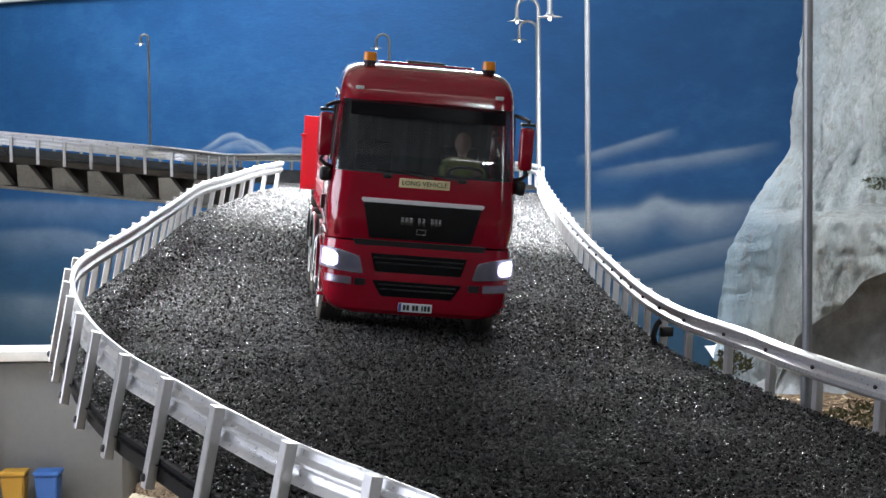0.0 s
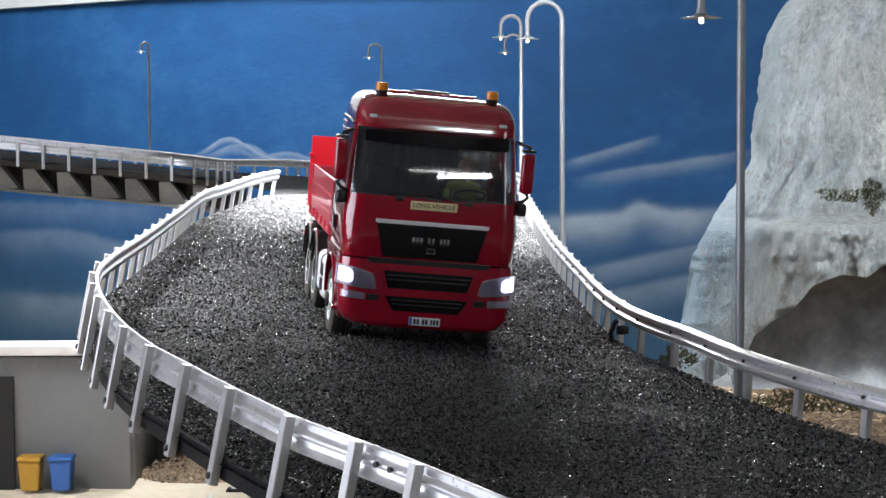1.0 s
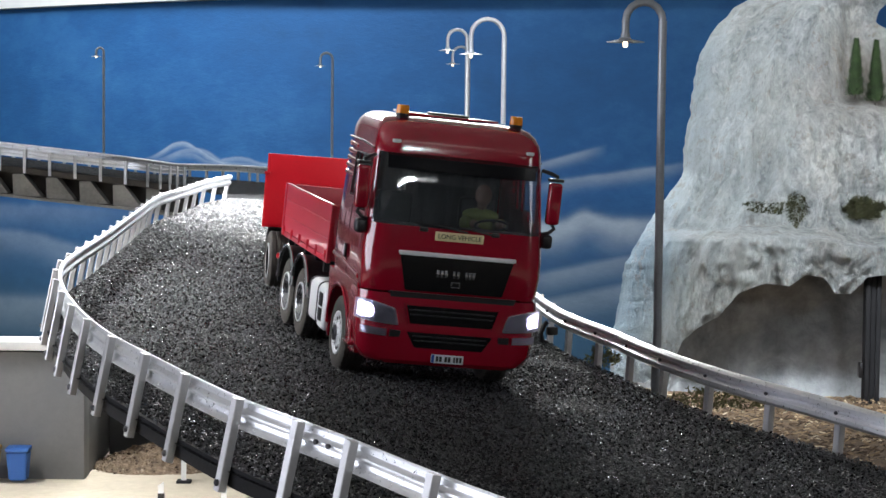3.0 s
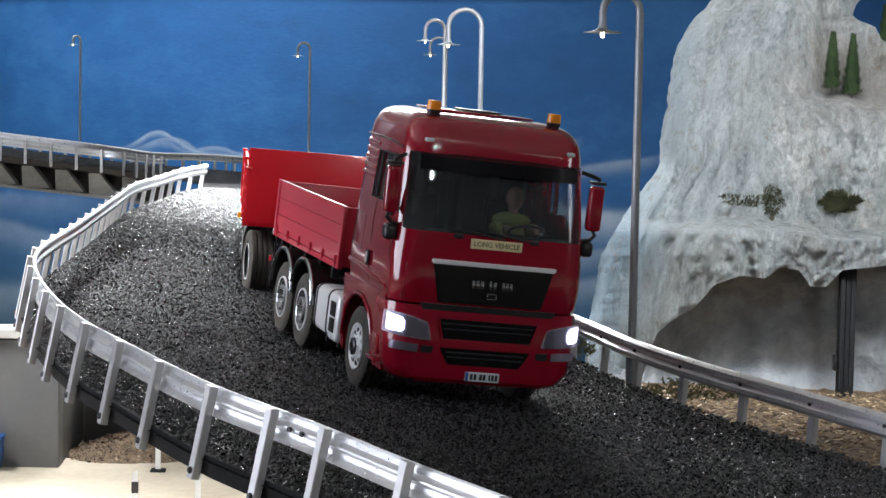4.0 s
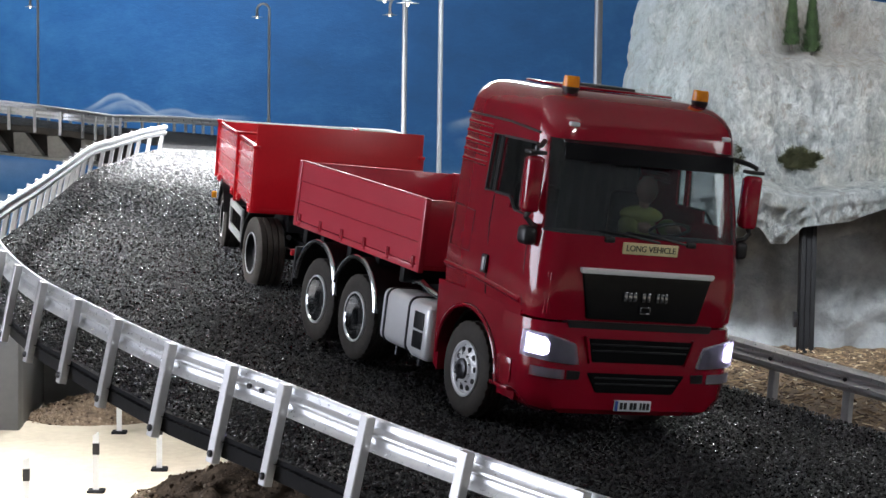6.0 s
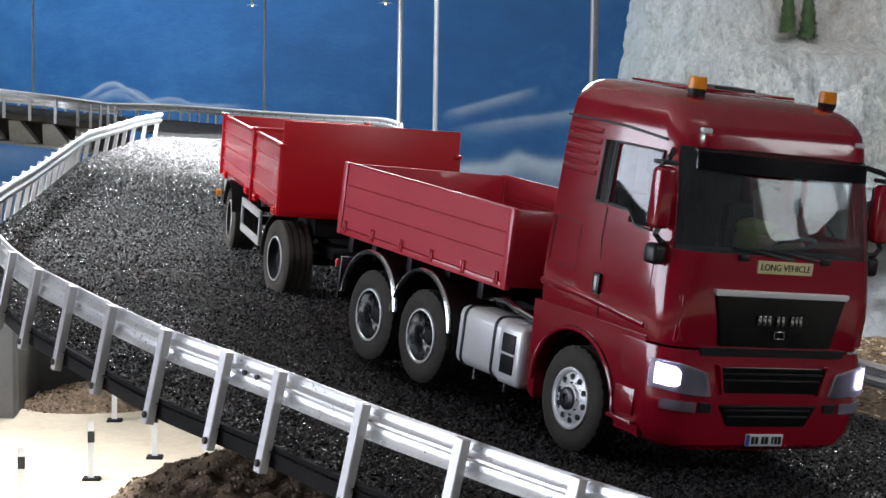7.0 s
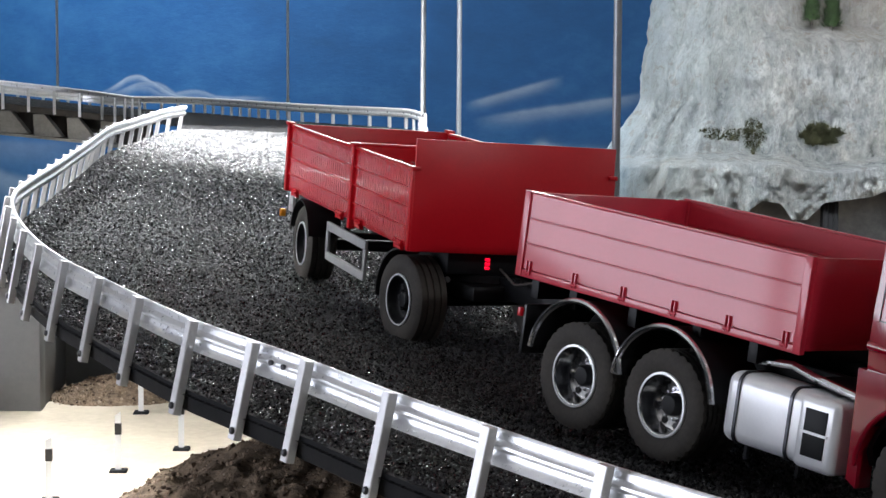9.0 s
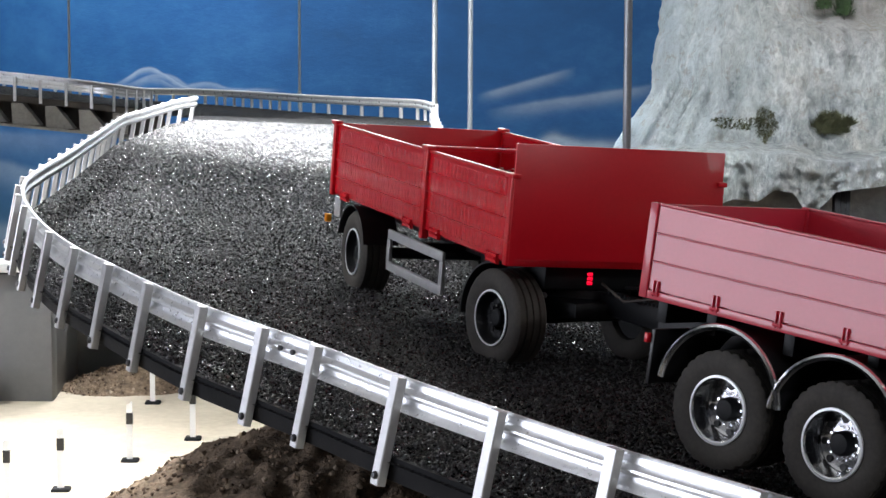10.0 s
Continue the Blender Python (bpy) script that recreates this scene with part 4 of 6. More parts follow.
def rock_depth(x, z, e, wrap):
    """How far the rock's face lies from the viewer; wrap: how far it has turned away at its side."""
    ledge = -0.158 + 0.02 * noise.noise(Vector((x * 6, 0, 3)))
    y = 3.32 if z > ledge else 3.32 - 0.13 * min(1.0, (ledge - z) / 0.02)
    if z < ledge:
        y += 0.35 * max(0.0, (ledge - z) - 0.035)
    y += max(0.0, z) * 0.55
    if x > 0.66 and z > 0.02:
        y += 0.10 * min(1.0, (z - 0.02) / 0.03) * min(1.0, (x - 0.66) / 0.04)
    x -= wrap
    p = Vector((x * 9, z * 3.0, 1.7))
    calm = 0.35 + 0.65 * min(1.0, e / 0.10)
    rough = 0.045 * noise.noise(p) + 0.030 * noise.noise(Vector((x * 26, z * 7, 4.0))) + 0.010 * noise.noise(Vector((x * 60, z * 26, 7.0))) + 0.005 * noise.noise(Vector((x * 120, z * 70, 2.0))) - 0.02 * abs(noise.noise(Vector((x * 34, z * 9, 6.0)))) - 0.013 * abs(noise.noise(Vector((x * 48 + 3 * noise.noise(Vector((x * 9, z * 9, 0))), z * 40, 11.0)))) + 0.0025 * noise.noise(Vector((x * 230, z * 150, 3.0)))
    return y + calm * rough


def rock_mesh(low_part):
    bm = bmesh.new()
    nx, nz = 380, 290
    grid = []
    for j in range(nz + 1):
        f = j / nz
        row = []
        for i in range(nx + 1):
            u = i / nx
            x_guess = 0.33 + 1.6 * u
            z_top = lerp_table(ROCK_TOP, 0.48 + 1.47 * u) + 0.010 * noise.noise(Vector((x_guess * 14, 3, 8)))
            low = overhang(x_guess)
            z = low + (z_top - low) * f
            xl = lerp_table(ROCK_EDGE, z) + 0.004 * noise.noise(Vector((z * 22, 5, 0))) + 0.004 * noise.noise(Vector((z * 70, 2, 0)))
            x = xl + (1.95 - xl) * u
            e = u * (1.95 - xl)
            wrap = 0.22 * max(0.0, 1 - e / 0.24) ** 2.4
            y = rock_depth(x, z, e, wrap) + wrap
            k = y / 3.2
            row.append(bm.verts.new((x * k, y, z * k)))
        grid.append(row)
    # the underside turns inward
    under = [bm.verts.new((v.co.x, v.co.y + 0.05, v.co.z + 0.02)) for v in grid[0]]
    deep = [bm.verts.new((v.co.x, v.co.y + 0.55, v.co.z + 0.05)) for v in grid[0]]
    back = [bm.verts.new((v.co.x, v.co.y + 0.6, v.co.z - 0.03)) for v in grid[-1]]
    split = 64
    rows = [deep, under] + grid[:split + 1] if low_part else grid[split:] + [back]
    for a, b in zip(rows, rows[1:]):
        for i in range(12 if a is deep else 0, nx):
            bm.faces.new((a[i], a[i + 1], b[i + 1], b[i]))
    bmesh.ops.delete(bm, geom=[v for v in bm.verts if not v.link_faces], context="VERTS")
    return bm


rock = thing("rock_face", "grey-white modelled plaster rock face with a cave overhang", "rock")
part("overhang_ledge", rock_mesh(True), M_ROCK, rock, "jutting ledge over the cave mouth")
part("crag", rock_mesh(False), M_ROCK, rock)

def base_wall():
    bm = bmesh.new()
    nx, nz = 90, 30
    g = []
    for i in range(nx + 1):
        x = 0.37 + 1.63 * i / nx
        top = overhang(x / 1.05) + 0.03
        g.append([bm.verts.new((x, 3.37 + 0.05 * noise.noise(Vector((x * 6, z * 5, 9))) + 0.9 * max(0, 0.42 - x) + 0.035 * noise.noise(Vector((x * 16, z * 18, 2))) + 0.012 * noise.noise(Vector((x * 45, z * 45, 5))), z)) for z in (-0.6 + (top + 0.6) * j / nz for j in range(nz + 1))])
    for i in range(nx):
        for j in range(nz):
            bm.faces.new((g[i][j], g[i + 1][j], g[i + 1][j + 1], g[i][j + 1]))
    return bm


tagged(new("wall_rock_base", mesh_of("wall_rock_base", base_wall(), M_PLASTER, True, 80)), "stained grey plaster wall under the rock overhang", "wall", kind="structure")


def steel_pillar():
    t = thing("steel_pillar", "dark grey steel pillar holding up the rock overhang", "pillar", at=pose(0.757, 3.22, -0.5))
    part("web", bx(-0.0035, 0.0035, -0.010, 0.010, -0.1, 0.30), M_FASCIA, t)
    part("flange", bx(-0.0125, -0.0045, -0.011, 0.011, -0.1, 0.30, 0.001), M_FASCIA, t)
    part("flange", bx(0.0045, 0.0125, -0.011, 0.011, -0.1, 0.30, 0.001), M_FASCIA, t)
    part("clamp", bx(-0.020, -0.014, -0.008, 0.008, 0.10, 0.125, 0.001), M_STEEL, t)


steel_pillar()


def conifer(x, y, z, h, label):
    """A small model conifer: a stem with many short needle tufts."""
    t = thing("conifer", label, "tree", "conifers on the rock", at=pose(x, y, z))
    part("trunk", rod((0, 0, -0.01), (0, 0, h * 0.9), 0.0022, r2=0.0006, seg=8), M_RUBBER, t)
    rng = random.Random(int(x * 1000))
    verts, faces = [], []
    for k in range(3600):
        f = rng.random() ** 0.8
        a0 = rng.random() * 6.283
        rad = h * 0.19 * (1 - f) ** 0.8 * (0.88 + 0.12 * math.sin(f * 34 + 2 * a0))
        r = rad * math.sqrt(rng.random())
        a = a0
        p = Vector((math.cos(a) * r, math.sin(a) * r, h * (-0.02 + 1.02 * f)))
        d = Vector((math.cos(a), math.sin(a), 0.9 + rng.random())).normalized() * rng.uniform(0.004, 0.009)
        s = Vector((-math.sin(a), math.cos(a), rng.uniform(-0.4, 0.4))) * 0.0014
        i = len(verts)
        verts += [p - s, p + s, p + d]
        faces.append((i, i + 1, i + 2))
    me = bpy.data.meshes.new("crown")
    me.from_pydata(verts, [], faces)
    me.materials.append(M_CONIFER)
    c = new("crown", me)
    c.parent = t


def bush(name, label, x, y, z, rx, rz, mat, n, seed):
    rng = random.Random(seed)
    verts, faces = [], []
    for k in range(n):
        a, f = rng.random() * 6.283, math.sqrt(rng.random())
        b = rng.random()
        p = Vector((math.cos(a) * rx * f, math.sin(a) * 0.02 * f - 0.006, (b - 0.35) * rz * math.sqrt(1 - f * f) * (1.0 + 0.25 * math.sin(7 * math.cos(a) * f + seed))))
        d = Vector((rng.uniform(-1, 1), rng.uniform(-1, 0.3), rng.uniform(0.0, 1.2))).normalized() * rng.uniform(0.004, 0.009)
        s = Vector((rng.uniform(-1, 1), rng.uniform(-1, 1), rng.uniform(-1, 1))) * 0.0016
        i = len(verts)
        verts += [p - s, p + s, p + d]
        faces.append((i, i + 1, i + 2))
    me = bpy.data.meshes.new(name)
    me.from_pydata(verts, [], faces)
    me.materials.append(mat)
    ob = new(name, me)
    ob.matrix_basis = pose(x, y, z)
    return tagged(ob, label, "vegetation", kind="stuff")


conifer(0.757, 3.38, 0.062, 0.090, "dark green model conifer standing on the rock")
conifer(0.796, 3.40, 0.052, 0.098, "dark green model conifer standing on the rock")
conifer(0.905, 3.62, 0.128, 0.085, "dark green model conifer standing on the rock")


def moss(name, label, cx, cz, rx, rz, blade, n, seed):
    """Short blades growing out of the rock's face in an uneven patch about (cx, cz)."""
    rng = random.Random(seed)
    verts, faces = [], []
    while len(faces) < n:
        a, f = rng.random() * 6.283, math.sqrt(rng.random())
        if f > 0.72 + 0.55 * noise.noise(Vector((math.cos(a) * 1.6, math.sin(a) * 1.6, seed))) + 0.2 * rng.random():
            continue
        x, z = cx + math.cos(a) * rx * f, cz + math.sin(a) * rz * f
        e = x - lerp_table(ROCK_EDGE, z)
        wrap = 0.22 * max(0.0, 1 - e / 0.24) ** 2.4
        y = rock_depth(x, z, e, wrap) + wrap
        p = Vector((x * y / 3.2, y + 0.001, z * y / 3.2))
        d = Vector((rng.uniform(-0.7, 0.7), rng.uniform(-1, -0.2), rng.uniform(0.0, 1.1))).normalized() * rng.uniform(0.4, 1.0) * blade
        s = Vector((rng.uniform(-1, 1), rng.uniform(-1, 1), rng.uniform(-1, 1))) * 0.0013
        i = len(verts)
        verts += [p - s, p + s, p + d]
        faces.append((i, i + 1, i + 2))
    me = bpy.data.meshes.new(name)
    me.from_pydata(verts, [], faces)
    me.materials.append(M_MOSS)
    tagged(new(name, me), label, "vegetation", kind="stuff")


moss("moss_patch", "olive brown moss patch on the rock", 0.588, -0.124, 0.050, 0.013, 0.006, 2200, 7)
moss("moss_patch", "olive brown moss patch on the rock", 0.626, -0.128, 0.022, 0.030, 0.006, 2000, 5)
moss("bush", "low dark olive bush on the rock ledge", 0.735, -0.128, 0.036, 0.017, 0.017, 3200, 2)
bush("grass_tuft", "short dry grass at the edge of the gravel", 0.315, 2.02, -0.275, 0.055, 0.022, M_GRASS, 500, 11)
bush("grass_tuft", "short dry grass at the edge of the gravel", 0.225, 2.27, -0.262, 0.020, 0.022, M_GRASS, 260, 12)


def straw_ground():
    def f(x, y):
        e = 0.5 * noise.noise(Vector((x * 20, y * 20, 3))) + 0.4 * noise.noise(Vector((x * 60, y * 60, 5)))
        return -0.375 - 0.06 * max(0, y - 2.2) - 0.03 * (x - 0.5) + 0.014 * e
    return terrain(0.36, 1.9, 1.25, 3.4, 150, 180, f)


tagged(new("straw_ground", mesh_of("straw_ground", straw_ground(), M_STRAW, True, 70)), "straw-coloured wood chips and dry soil below the rock", "ground cover", kind="stuff")


def straw_bits():
    """Loose straw and wood slivers."""
    rng = np.random.default_rng(21)
    n = 16000
    x, y = rng.uniform(0.38, 1.5, n), 1.5 + rng.random(n) * 1.75
    z = -0.375 - 0.06 * np.maximum(0, y - 2.2) - 0.03 * (x - 0.5) + rng.uniform(-0.002, 0.010, n)
    a, l, w = rng.random(n) * 6.283, rng.uniform(0.0015, 0.0070, n), rng.uniform(0.0005, 0.0018, n)
    up = rng.uniform(-0.35, 0.35, n)
    d = np.stack([np.cos(a), np.sin(a), up], 1) * l[:, None]
    s = np.stack([-np.sin(a), np.cos(a), 0 * a], 1) * w[:, None]
    c = np.stack([x, y, z], 1)
    t = np.array([0, 0, 0.0012])
    verts = np.stack([c - d - s, c - d + s, c + d + s, c + d - s, c - d + t, c + d + t], 1).reshape(-1, 3)
    tri = np.array([(0, 1, 4), (1, 2, 5), (1, 5, 4), (2, 3, 5), (3, 0, 4), (3, 4, 5)])
    faces = (tri[None] + 6 * np.arange(n)[:, None, None]).reshape(-1, 3)
    me = bpy.data.meshes.new("straw")
    me.from_pydata(verts.tolist(), [], faces.tolist())
    m, nt, bs = nodes_of("straw_sliver")
    g = nt.nodes.new("ShaderNodeNewGeometry")
    link(nt, ramp(nt, g.outputs["Random Per Island"], [(0.0, (0.03, 0.018, 0.010)), (0.55, (0.13, 0.082, 0.045)), (0.88, (0.40, 0.29, 0.17)), (1.0, (0.78, 0.68, 0.50))]), bs.inputs["Base Color"])
    bs.inputs["Roughness"].default_value = 0.8
    me.materials.append(m)
    return me


tagged(new("straw", straw_bits()), "loose straw and wood slivers on the ground below the rock", "straw", kind="stuff")


def rail_clamp():
    """The small black clamp on the rock-side rail."""
    t = thing("rail_clamp", "small black plastic clamp on the rock-side guardrail", "clamp", at=pose(0.168, 2.36, -0.256, 0, 0, 20))
    part("jaw", pipe([(-0.006, 0, 0.004), (-0.008, 0, 0.014), (-0.004, 0, 0.024), (0.0, 0, 0.028)], 0.0030, seg=8), M_BLACK, t)
    part("knob", bx(0.0, 0.013, -0.004, 0.004, 0.012, 0.022, 0.0015), M_BLACK, t)
    part("lever", pipe([(-0.004, 0, 0.006), (0.004, -0.003, -0.001), (0.010, -0.004, -0.004)], 0.0018, seg=8), M_BLACK, t)


rail_clamp()

# ---------------------------------------------------------------- wheels
R_W = 0.0395     # trailer wheels
R_T = 0.0366     # lorry wheels


def tyre_profile(width, r_rim, r):
    w = width / 2
    return [(r_rim, -w * 0.86), (r_rim + 0.003, -w), (r - 0.006, -w * 1.03), (r - 0.002, -w * 0.93), (r, -w * 0.80),
            (r, -w * 0.50), (r - 0.0016, -w * 0.46), (r - 0.0016, -w * 0.40), (r, -w * 0.36), (r, -w * 0.06), (r - 0.0016, -w * 0.03), (r - 0.0016, w * 0.03), (r, w * 0.06),
            (r, w * 0.36), (r - 0.0016, w * 0.40), (r - 0.0016, w * 0.46), (r, w * 0.50), (r, w * 0.80), (r - 0.002, w * 0.93), (r - 0.006, w * 1.03), (r_rim + 0.003, w), (r_rim, w * 0.86), (r_rim, -w * 0.86)]


def notched(bm, width, r_out):
    """Shoulder tread: every other row of the outer ribs lies lower."""
    for p in bm.verts:
        if math.hypot(p.co.x, p.co.z) > r_out - 0.0012 and abs(p.co.y) > width * 0.24:
            k = round(math.degrees(math.atan2(p.co.z, p.co.x)) / 3.0)
            if k % 4 == 0:
                p.co.x *= 1 - 0.0011 / r_out
                p.co.z *= 1 - 0.0011 / r_out
    return bm


def wheel_data(kind):
    """Meshes of one wheel; its outer face looks along -y."""
    if kind == "front":
        width, rim = 0.024, 0.0212
        face = lathe([(rim, -0.0105), (rim - 0.0012, -0.0118), (rim - 0.0026, -0.0112), (0.0185, -0.0092), (0.0165, -0.0098), (0.0105, -0.0112), (0.0095, -0.0128), (0.0088, -0.0132), (0.0, -0.0132)], 44)
        holes = [(0.0150, 0.0021, 10)]
        hub = lathe([(0.0082, -0.0128), (0.0078, -0.0150), (0.0060, -0.0160), (0.0032, -0.0160), (0.0026, -0.0146), (0.0, -0.0146)], 24)
        nuts = (0.0115, 10, -0.0124)
        depth = -0.0104
    else:
        width, rim = (0.044, 0.0212) if kind == "rear" else (0.030, 0.0225)
        o = -width / 2
        face = lathe([(rim, o * 0.98), (rim - 0.0012, o * 1.0), (rim - 0.0022, o * 0.97), (rim - 0.0028, o * 0.80), (rim - 0.0045, o * 0.55), (0.0165, o * 0.42), (0.0150, o * 0.38), (0.0110, o * 0.40), (0.0, o * 0.40)], 44)
        holes = [(0.0140, 0.0022, 8)]
        hub = lathe([(0.0078, o * 0.38), (0.0074, o * 0.62), (0.0060, o * 0.70), (0.0030, o * 0.72), (0.0, o * 0.72)], 24)
        nuts = (0.0098, 10, o * 0.44)
        depth = o * 0.41
    r, s, n = holes[0]
    hole = rod((r, depth - 0.0006, 0), (r, depth + 0.0015, 0), s, seg=10)
    nr, nn, y = nuts
    nut = rod((nr, y, 0), (nr, y - 0.0014, 0), 0.0009, seg=6)
    ring = lathe([(rim + 0.0004, -width * 0.47), (rim + 0.0002, -width * 0.505), (rim - 0.0012, -width * 0.51), (rim - 0.0016, -width * 0.47), (rim + 0.0004, -width * 0.47)], 48)
    if kind == "rear":
        # two tyres side by side
        tyre = None
        for at in (-0.0115, 0.0115):
            one_tyre = notched(lathe(tyre_profile(0.0205, rim, R_T), 120), 0.0205, R_T)
            one_tyre.transform(Matrix.Translation((0, at, 0)))
            tyre = joined(tyre, one_tyre)
    else:
        tyre = lathe(tyre_profile(width, rim, R_T if kind == "front" else R_W), 120)
        if kind == "front":
            tyre = notched(tyre, width, R_T)
    disc = lathe([(0.0208, 0.006), (0.0208, 0.008), (0, 0.008)], 30)
    drum = lathe([(0, -0.006), (0.0150, -0.006), (0.0150, 0.006), (0, 0.006)], 24)
    one = [("tyre", mesh_of("tyre", tyre, M_RUBBER)), ("rim", mesh_of("rim", face, {"front": M_TANK, "rear": M_CHROME, "trailer": M_FRAME}[kind])), ("hub", mesh_of("hub", hub, M_FRAME if kind != "front" else M_STEEL)), ("brake_disc", mesh_of("brake_disc", disc, M_FRAME)), ("rim_ring", mesh_of("rim_ring", ring, M_TANK))]
    many = [("hand_hole", mesh_of("hand_hole", hole, M_BLACK), n, 0.0), ("wheel_nut", mesh_of("wheel_nut", nut, M_CHROME), nn, 0.5)]
    return mesh_of("wheel", drum, M_FRAME), one, many


WHEELS = {k: wheel_data(k) for k in ("front", "rear", "trailer")}
spinning = []


def add_wheel(parent, kind, x, y, z):
    """A wheel whose outer side looks away from the middle of the vehicle."""
    core, one, many = WHEELS[kind]
    pivot = new("wheel", core)
    pivot.parent = parent
    side = pose(0, 0, 0) if y < 0 else pose(0, 0, 0, 0, 0, 180)
    pivot.matrix_basis = pose(x, y, z)
    for name, me in one:
        ob = new(name, me)
        ob.parent, ob.matrix_basis = pivot, side
    for name, me, n, off in many:
        for k in range(n):
            ob = new(name, me)
            ob.parent, ob.matrix_basis = pivot, side @ pose(0, 0, 0, 0, 360 * (k + off) / n, 0)
    spinning.append((pivot, x, y, z))
    return pivot


# ---------------------------------------------------------------- the lorry (x ahead, y to its left, z up; origin under the front axle)
truck = thing("truck", "dark red three-axle model lorry with a low flatbed and lit headlights", "truck")

# levels of the cab: height, front, rear, half width, corner radius
LEVELS = [
    (0.094, 0.1010, -0.055, 0.0862, 0.020), (0.100, 0.1022, -0.055, 0.0869, 0.020), (0.108, 0.1030, -0.055, 0.0877, 0.020), (0.116, 0.1032, -0.055, 0.0883, 0.020), (0.132, 0.1026, -0.055, 0.0882, 0.021),
    (0.146, 0.1015, -0.055, 0.0872, 0.022), (0.1565, 0.1000, -0.055, 0.0868, 0.022), (0.166, 0.0985, -0.055, 0.0862, 0.022), (0.1746, 0.0968, -0.055, 0.0857, 0.022), (0.190, 0.0935, -0.055, 0.0848, 0.022), (0.206, 0.0900, -0.055, 0.0838, 0.022),
    (0.2165, 0.0875, -0.055, 0.0830, 0.022), (0.2225, 0.0865, -0.055, 0.0826, 0.022), (0.230, 0.0855, -0.0545, 0.0820, 0.022), (0.240, 0.0820, -0.0535, 0.0805, 0.022), (0.2475, 0.0755, -0.052, 0.0775, 0.022), (0.2525, 0.0680, -0.050, 0.0730, 0.022), (0.2555, 0.0580, -0.047, 0.0670, 0.022), (0.2570, 0.0420, -0.042, 0.0560, 0.022)]
SIDE_X = [-0.040, -0.022, -0.008, 0.001, 0.012, 0.017, 0.040, 0.064]
FRONT_Y = [-0.88, -0.5, -0.17, 0.17, 0.5, 0.88]
ARC = 6


def cab_ring(level):
    z, xf, xr, w, r = level
    bow = lambda x: 0.0022 * max(0.0, (0.045 - x) / 0.1) ** 2
    pts = [(xr, -w + 0.007)]
    pts += [(xr + 0.003, -w + 0.0032)]
    k = min(1.0, (xf - r - 0.0012 - xr) / (0.064 + 0.055))
    sx = [xr + (x + 0.055) * k for x in SIDE_X]
    pts += [(x, -w + bow(x)) for x in sx]
    for k in range(ARC + 1):
        a = -math.pi / 2 + (math.pi / 2) * k / ARC
        pts.append((xf - r + r * math.cos(a), -w + r + r * math.sin(a)))
    pts += [(xf + 0.0012 * (1 - y * y), y * (w - r)) for y in FRONT_Y]
    for k in range(ARC + 1):
        a = (math.pi / 2) * k / ARC
        pts.append((xf - r + r * math.cos(a), w - r + r * math.sin(a)))
    pts += [(x, w - bow(x)) for x in sx[::-1]]
    pts += [(xr + 0.003, w - 0.0032), (xr, w - 0.007)]
    return [Vector((x, y, z)) for x, y in pts]


def cab_faces(want):
    """The faces of the cab's skin for which want(column, level) holds, as loose panels."""
    rings = [cab_ring(l) for l in LEVELS]
    n = len(rings[0])
    bm = bmesh.new()
    vs = {}
    def vert(j, k):
        if (j, k) not in vs:
            vs[j, k] = bm.verts.new(rings[j][k])
        return vs[j, k]
    for j in range(len(rings) - 1):
        for k in range(n):
            if want(k, j):
                bm.faces.new((vert(j, k), vert(j, (k + 1) % n), vert(j + 1, (k + 1) % n), vert(j + 1, k)))
    return bm, vs, rings


NS = len(SIDE_X)
C_R0 = 2                      # first side column on the right
C_FR = 2 + NS                 # corner begins
C_F0 = C_FR + ARC             # front begins
C_F1 = C_F0 + 1 + len(FRONT_Y)
C_FL = C_F1 + ARC             # left side begins
NCOL = len(cab_ring(LEVELS[0]))
W_LOW, W_TOP = 6, 12          # levels of the windscreen
D_LOW, D_TOP = 8, 11          # levels of the door window


def is_screen(k, j):
    return W_LOW <= j < W_TOP and C_FR + 2 <= k < C_F1 + 4


def is_side_glass(k, j):
    right = k - C_R0
    left = (NCOL - 1 - k) - C_R0 - 1
    for c in (right, left):
        if D_LOW <= j < D_TOP and (c == 3 or c in (5, 6)):
            return True
        if j == D_LOW - 1 and c == 6:
            return True
    return False


def cab():
    bm, vs, rings = cab_faces(lambda k, j: not is_screen(k, j) and not is_side_glass(k, j))
    top = [vs[len(rings) - 1, k] for k in range(NCOL)]
    bm.faces.new(top)
    bm.faces.new([vs[0, k] for k in range(NCOL)][::-1])
    bmesh.ops.recalc_face_normals(bm, faces=bm.faces)
    bmesh.ops.solidify(bm, geom=bm.faces[:], thickness=0.0022)
    body = part("cab", bm, M_RED, truck, "glossy dark red cab shell")
    bm, _, _ = cab_faces(is_screen)
    part("windscreen", shift(bm, -0.0008), M_SCREEN, truck, "wide tinted windscreen").visible_shadow = False
    for sgn in (-1, 1):
        for cols in ((3,), (5, 6)):
            def want(k, j):
                c = (k - C_R0) if sgn < 0 else (NCOL - 1 - k) - C_R0 - 1
                return c in cols and is_side_glass(k, j)
            bm, _, _ = cab_faces(want)
            part("side_window", shift(bm, -0.0006), M_GLASS, truck).visible_shadow = False
    return body


def shift(bm, d):
    bmesh.ops.recalc_face_normals(bm, faces=bm.faces)
    bmesh.ops.solidify(bm, geom=bm.faces[:], thickness=0.0006)
    return bm


cab_ob = cab()


def frame_strip(points, r, name="window_seal", mat=None):
    part(name, pipe(points, r, seg=6), mat or M_BLACK, truck)


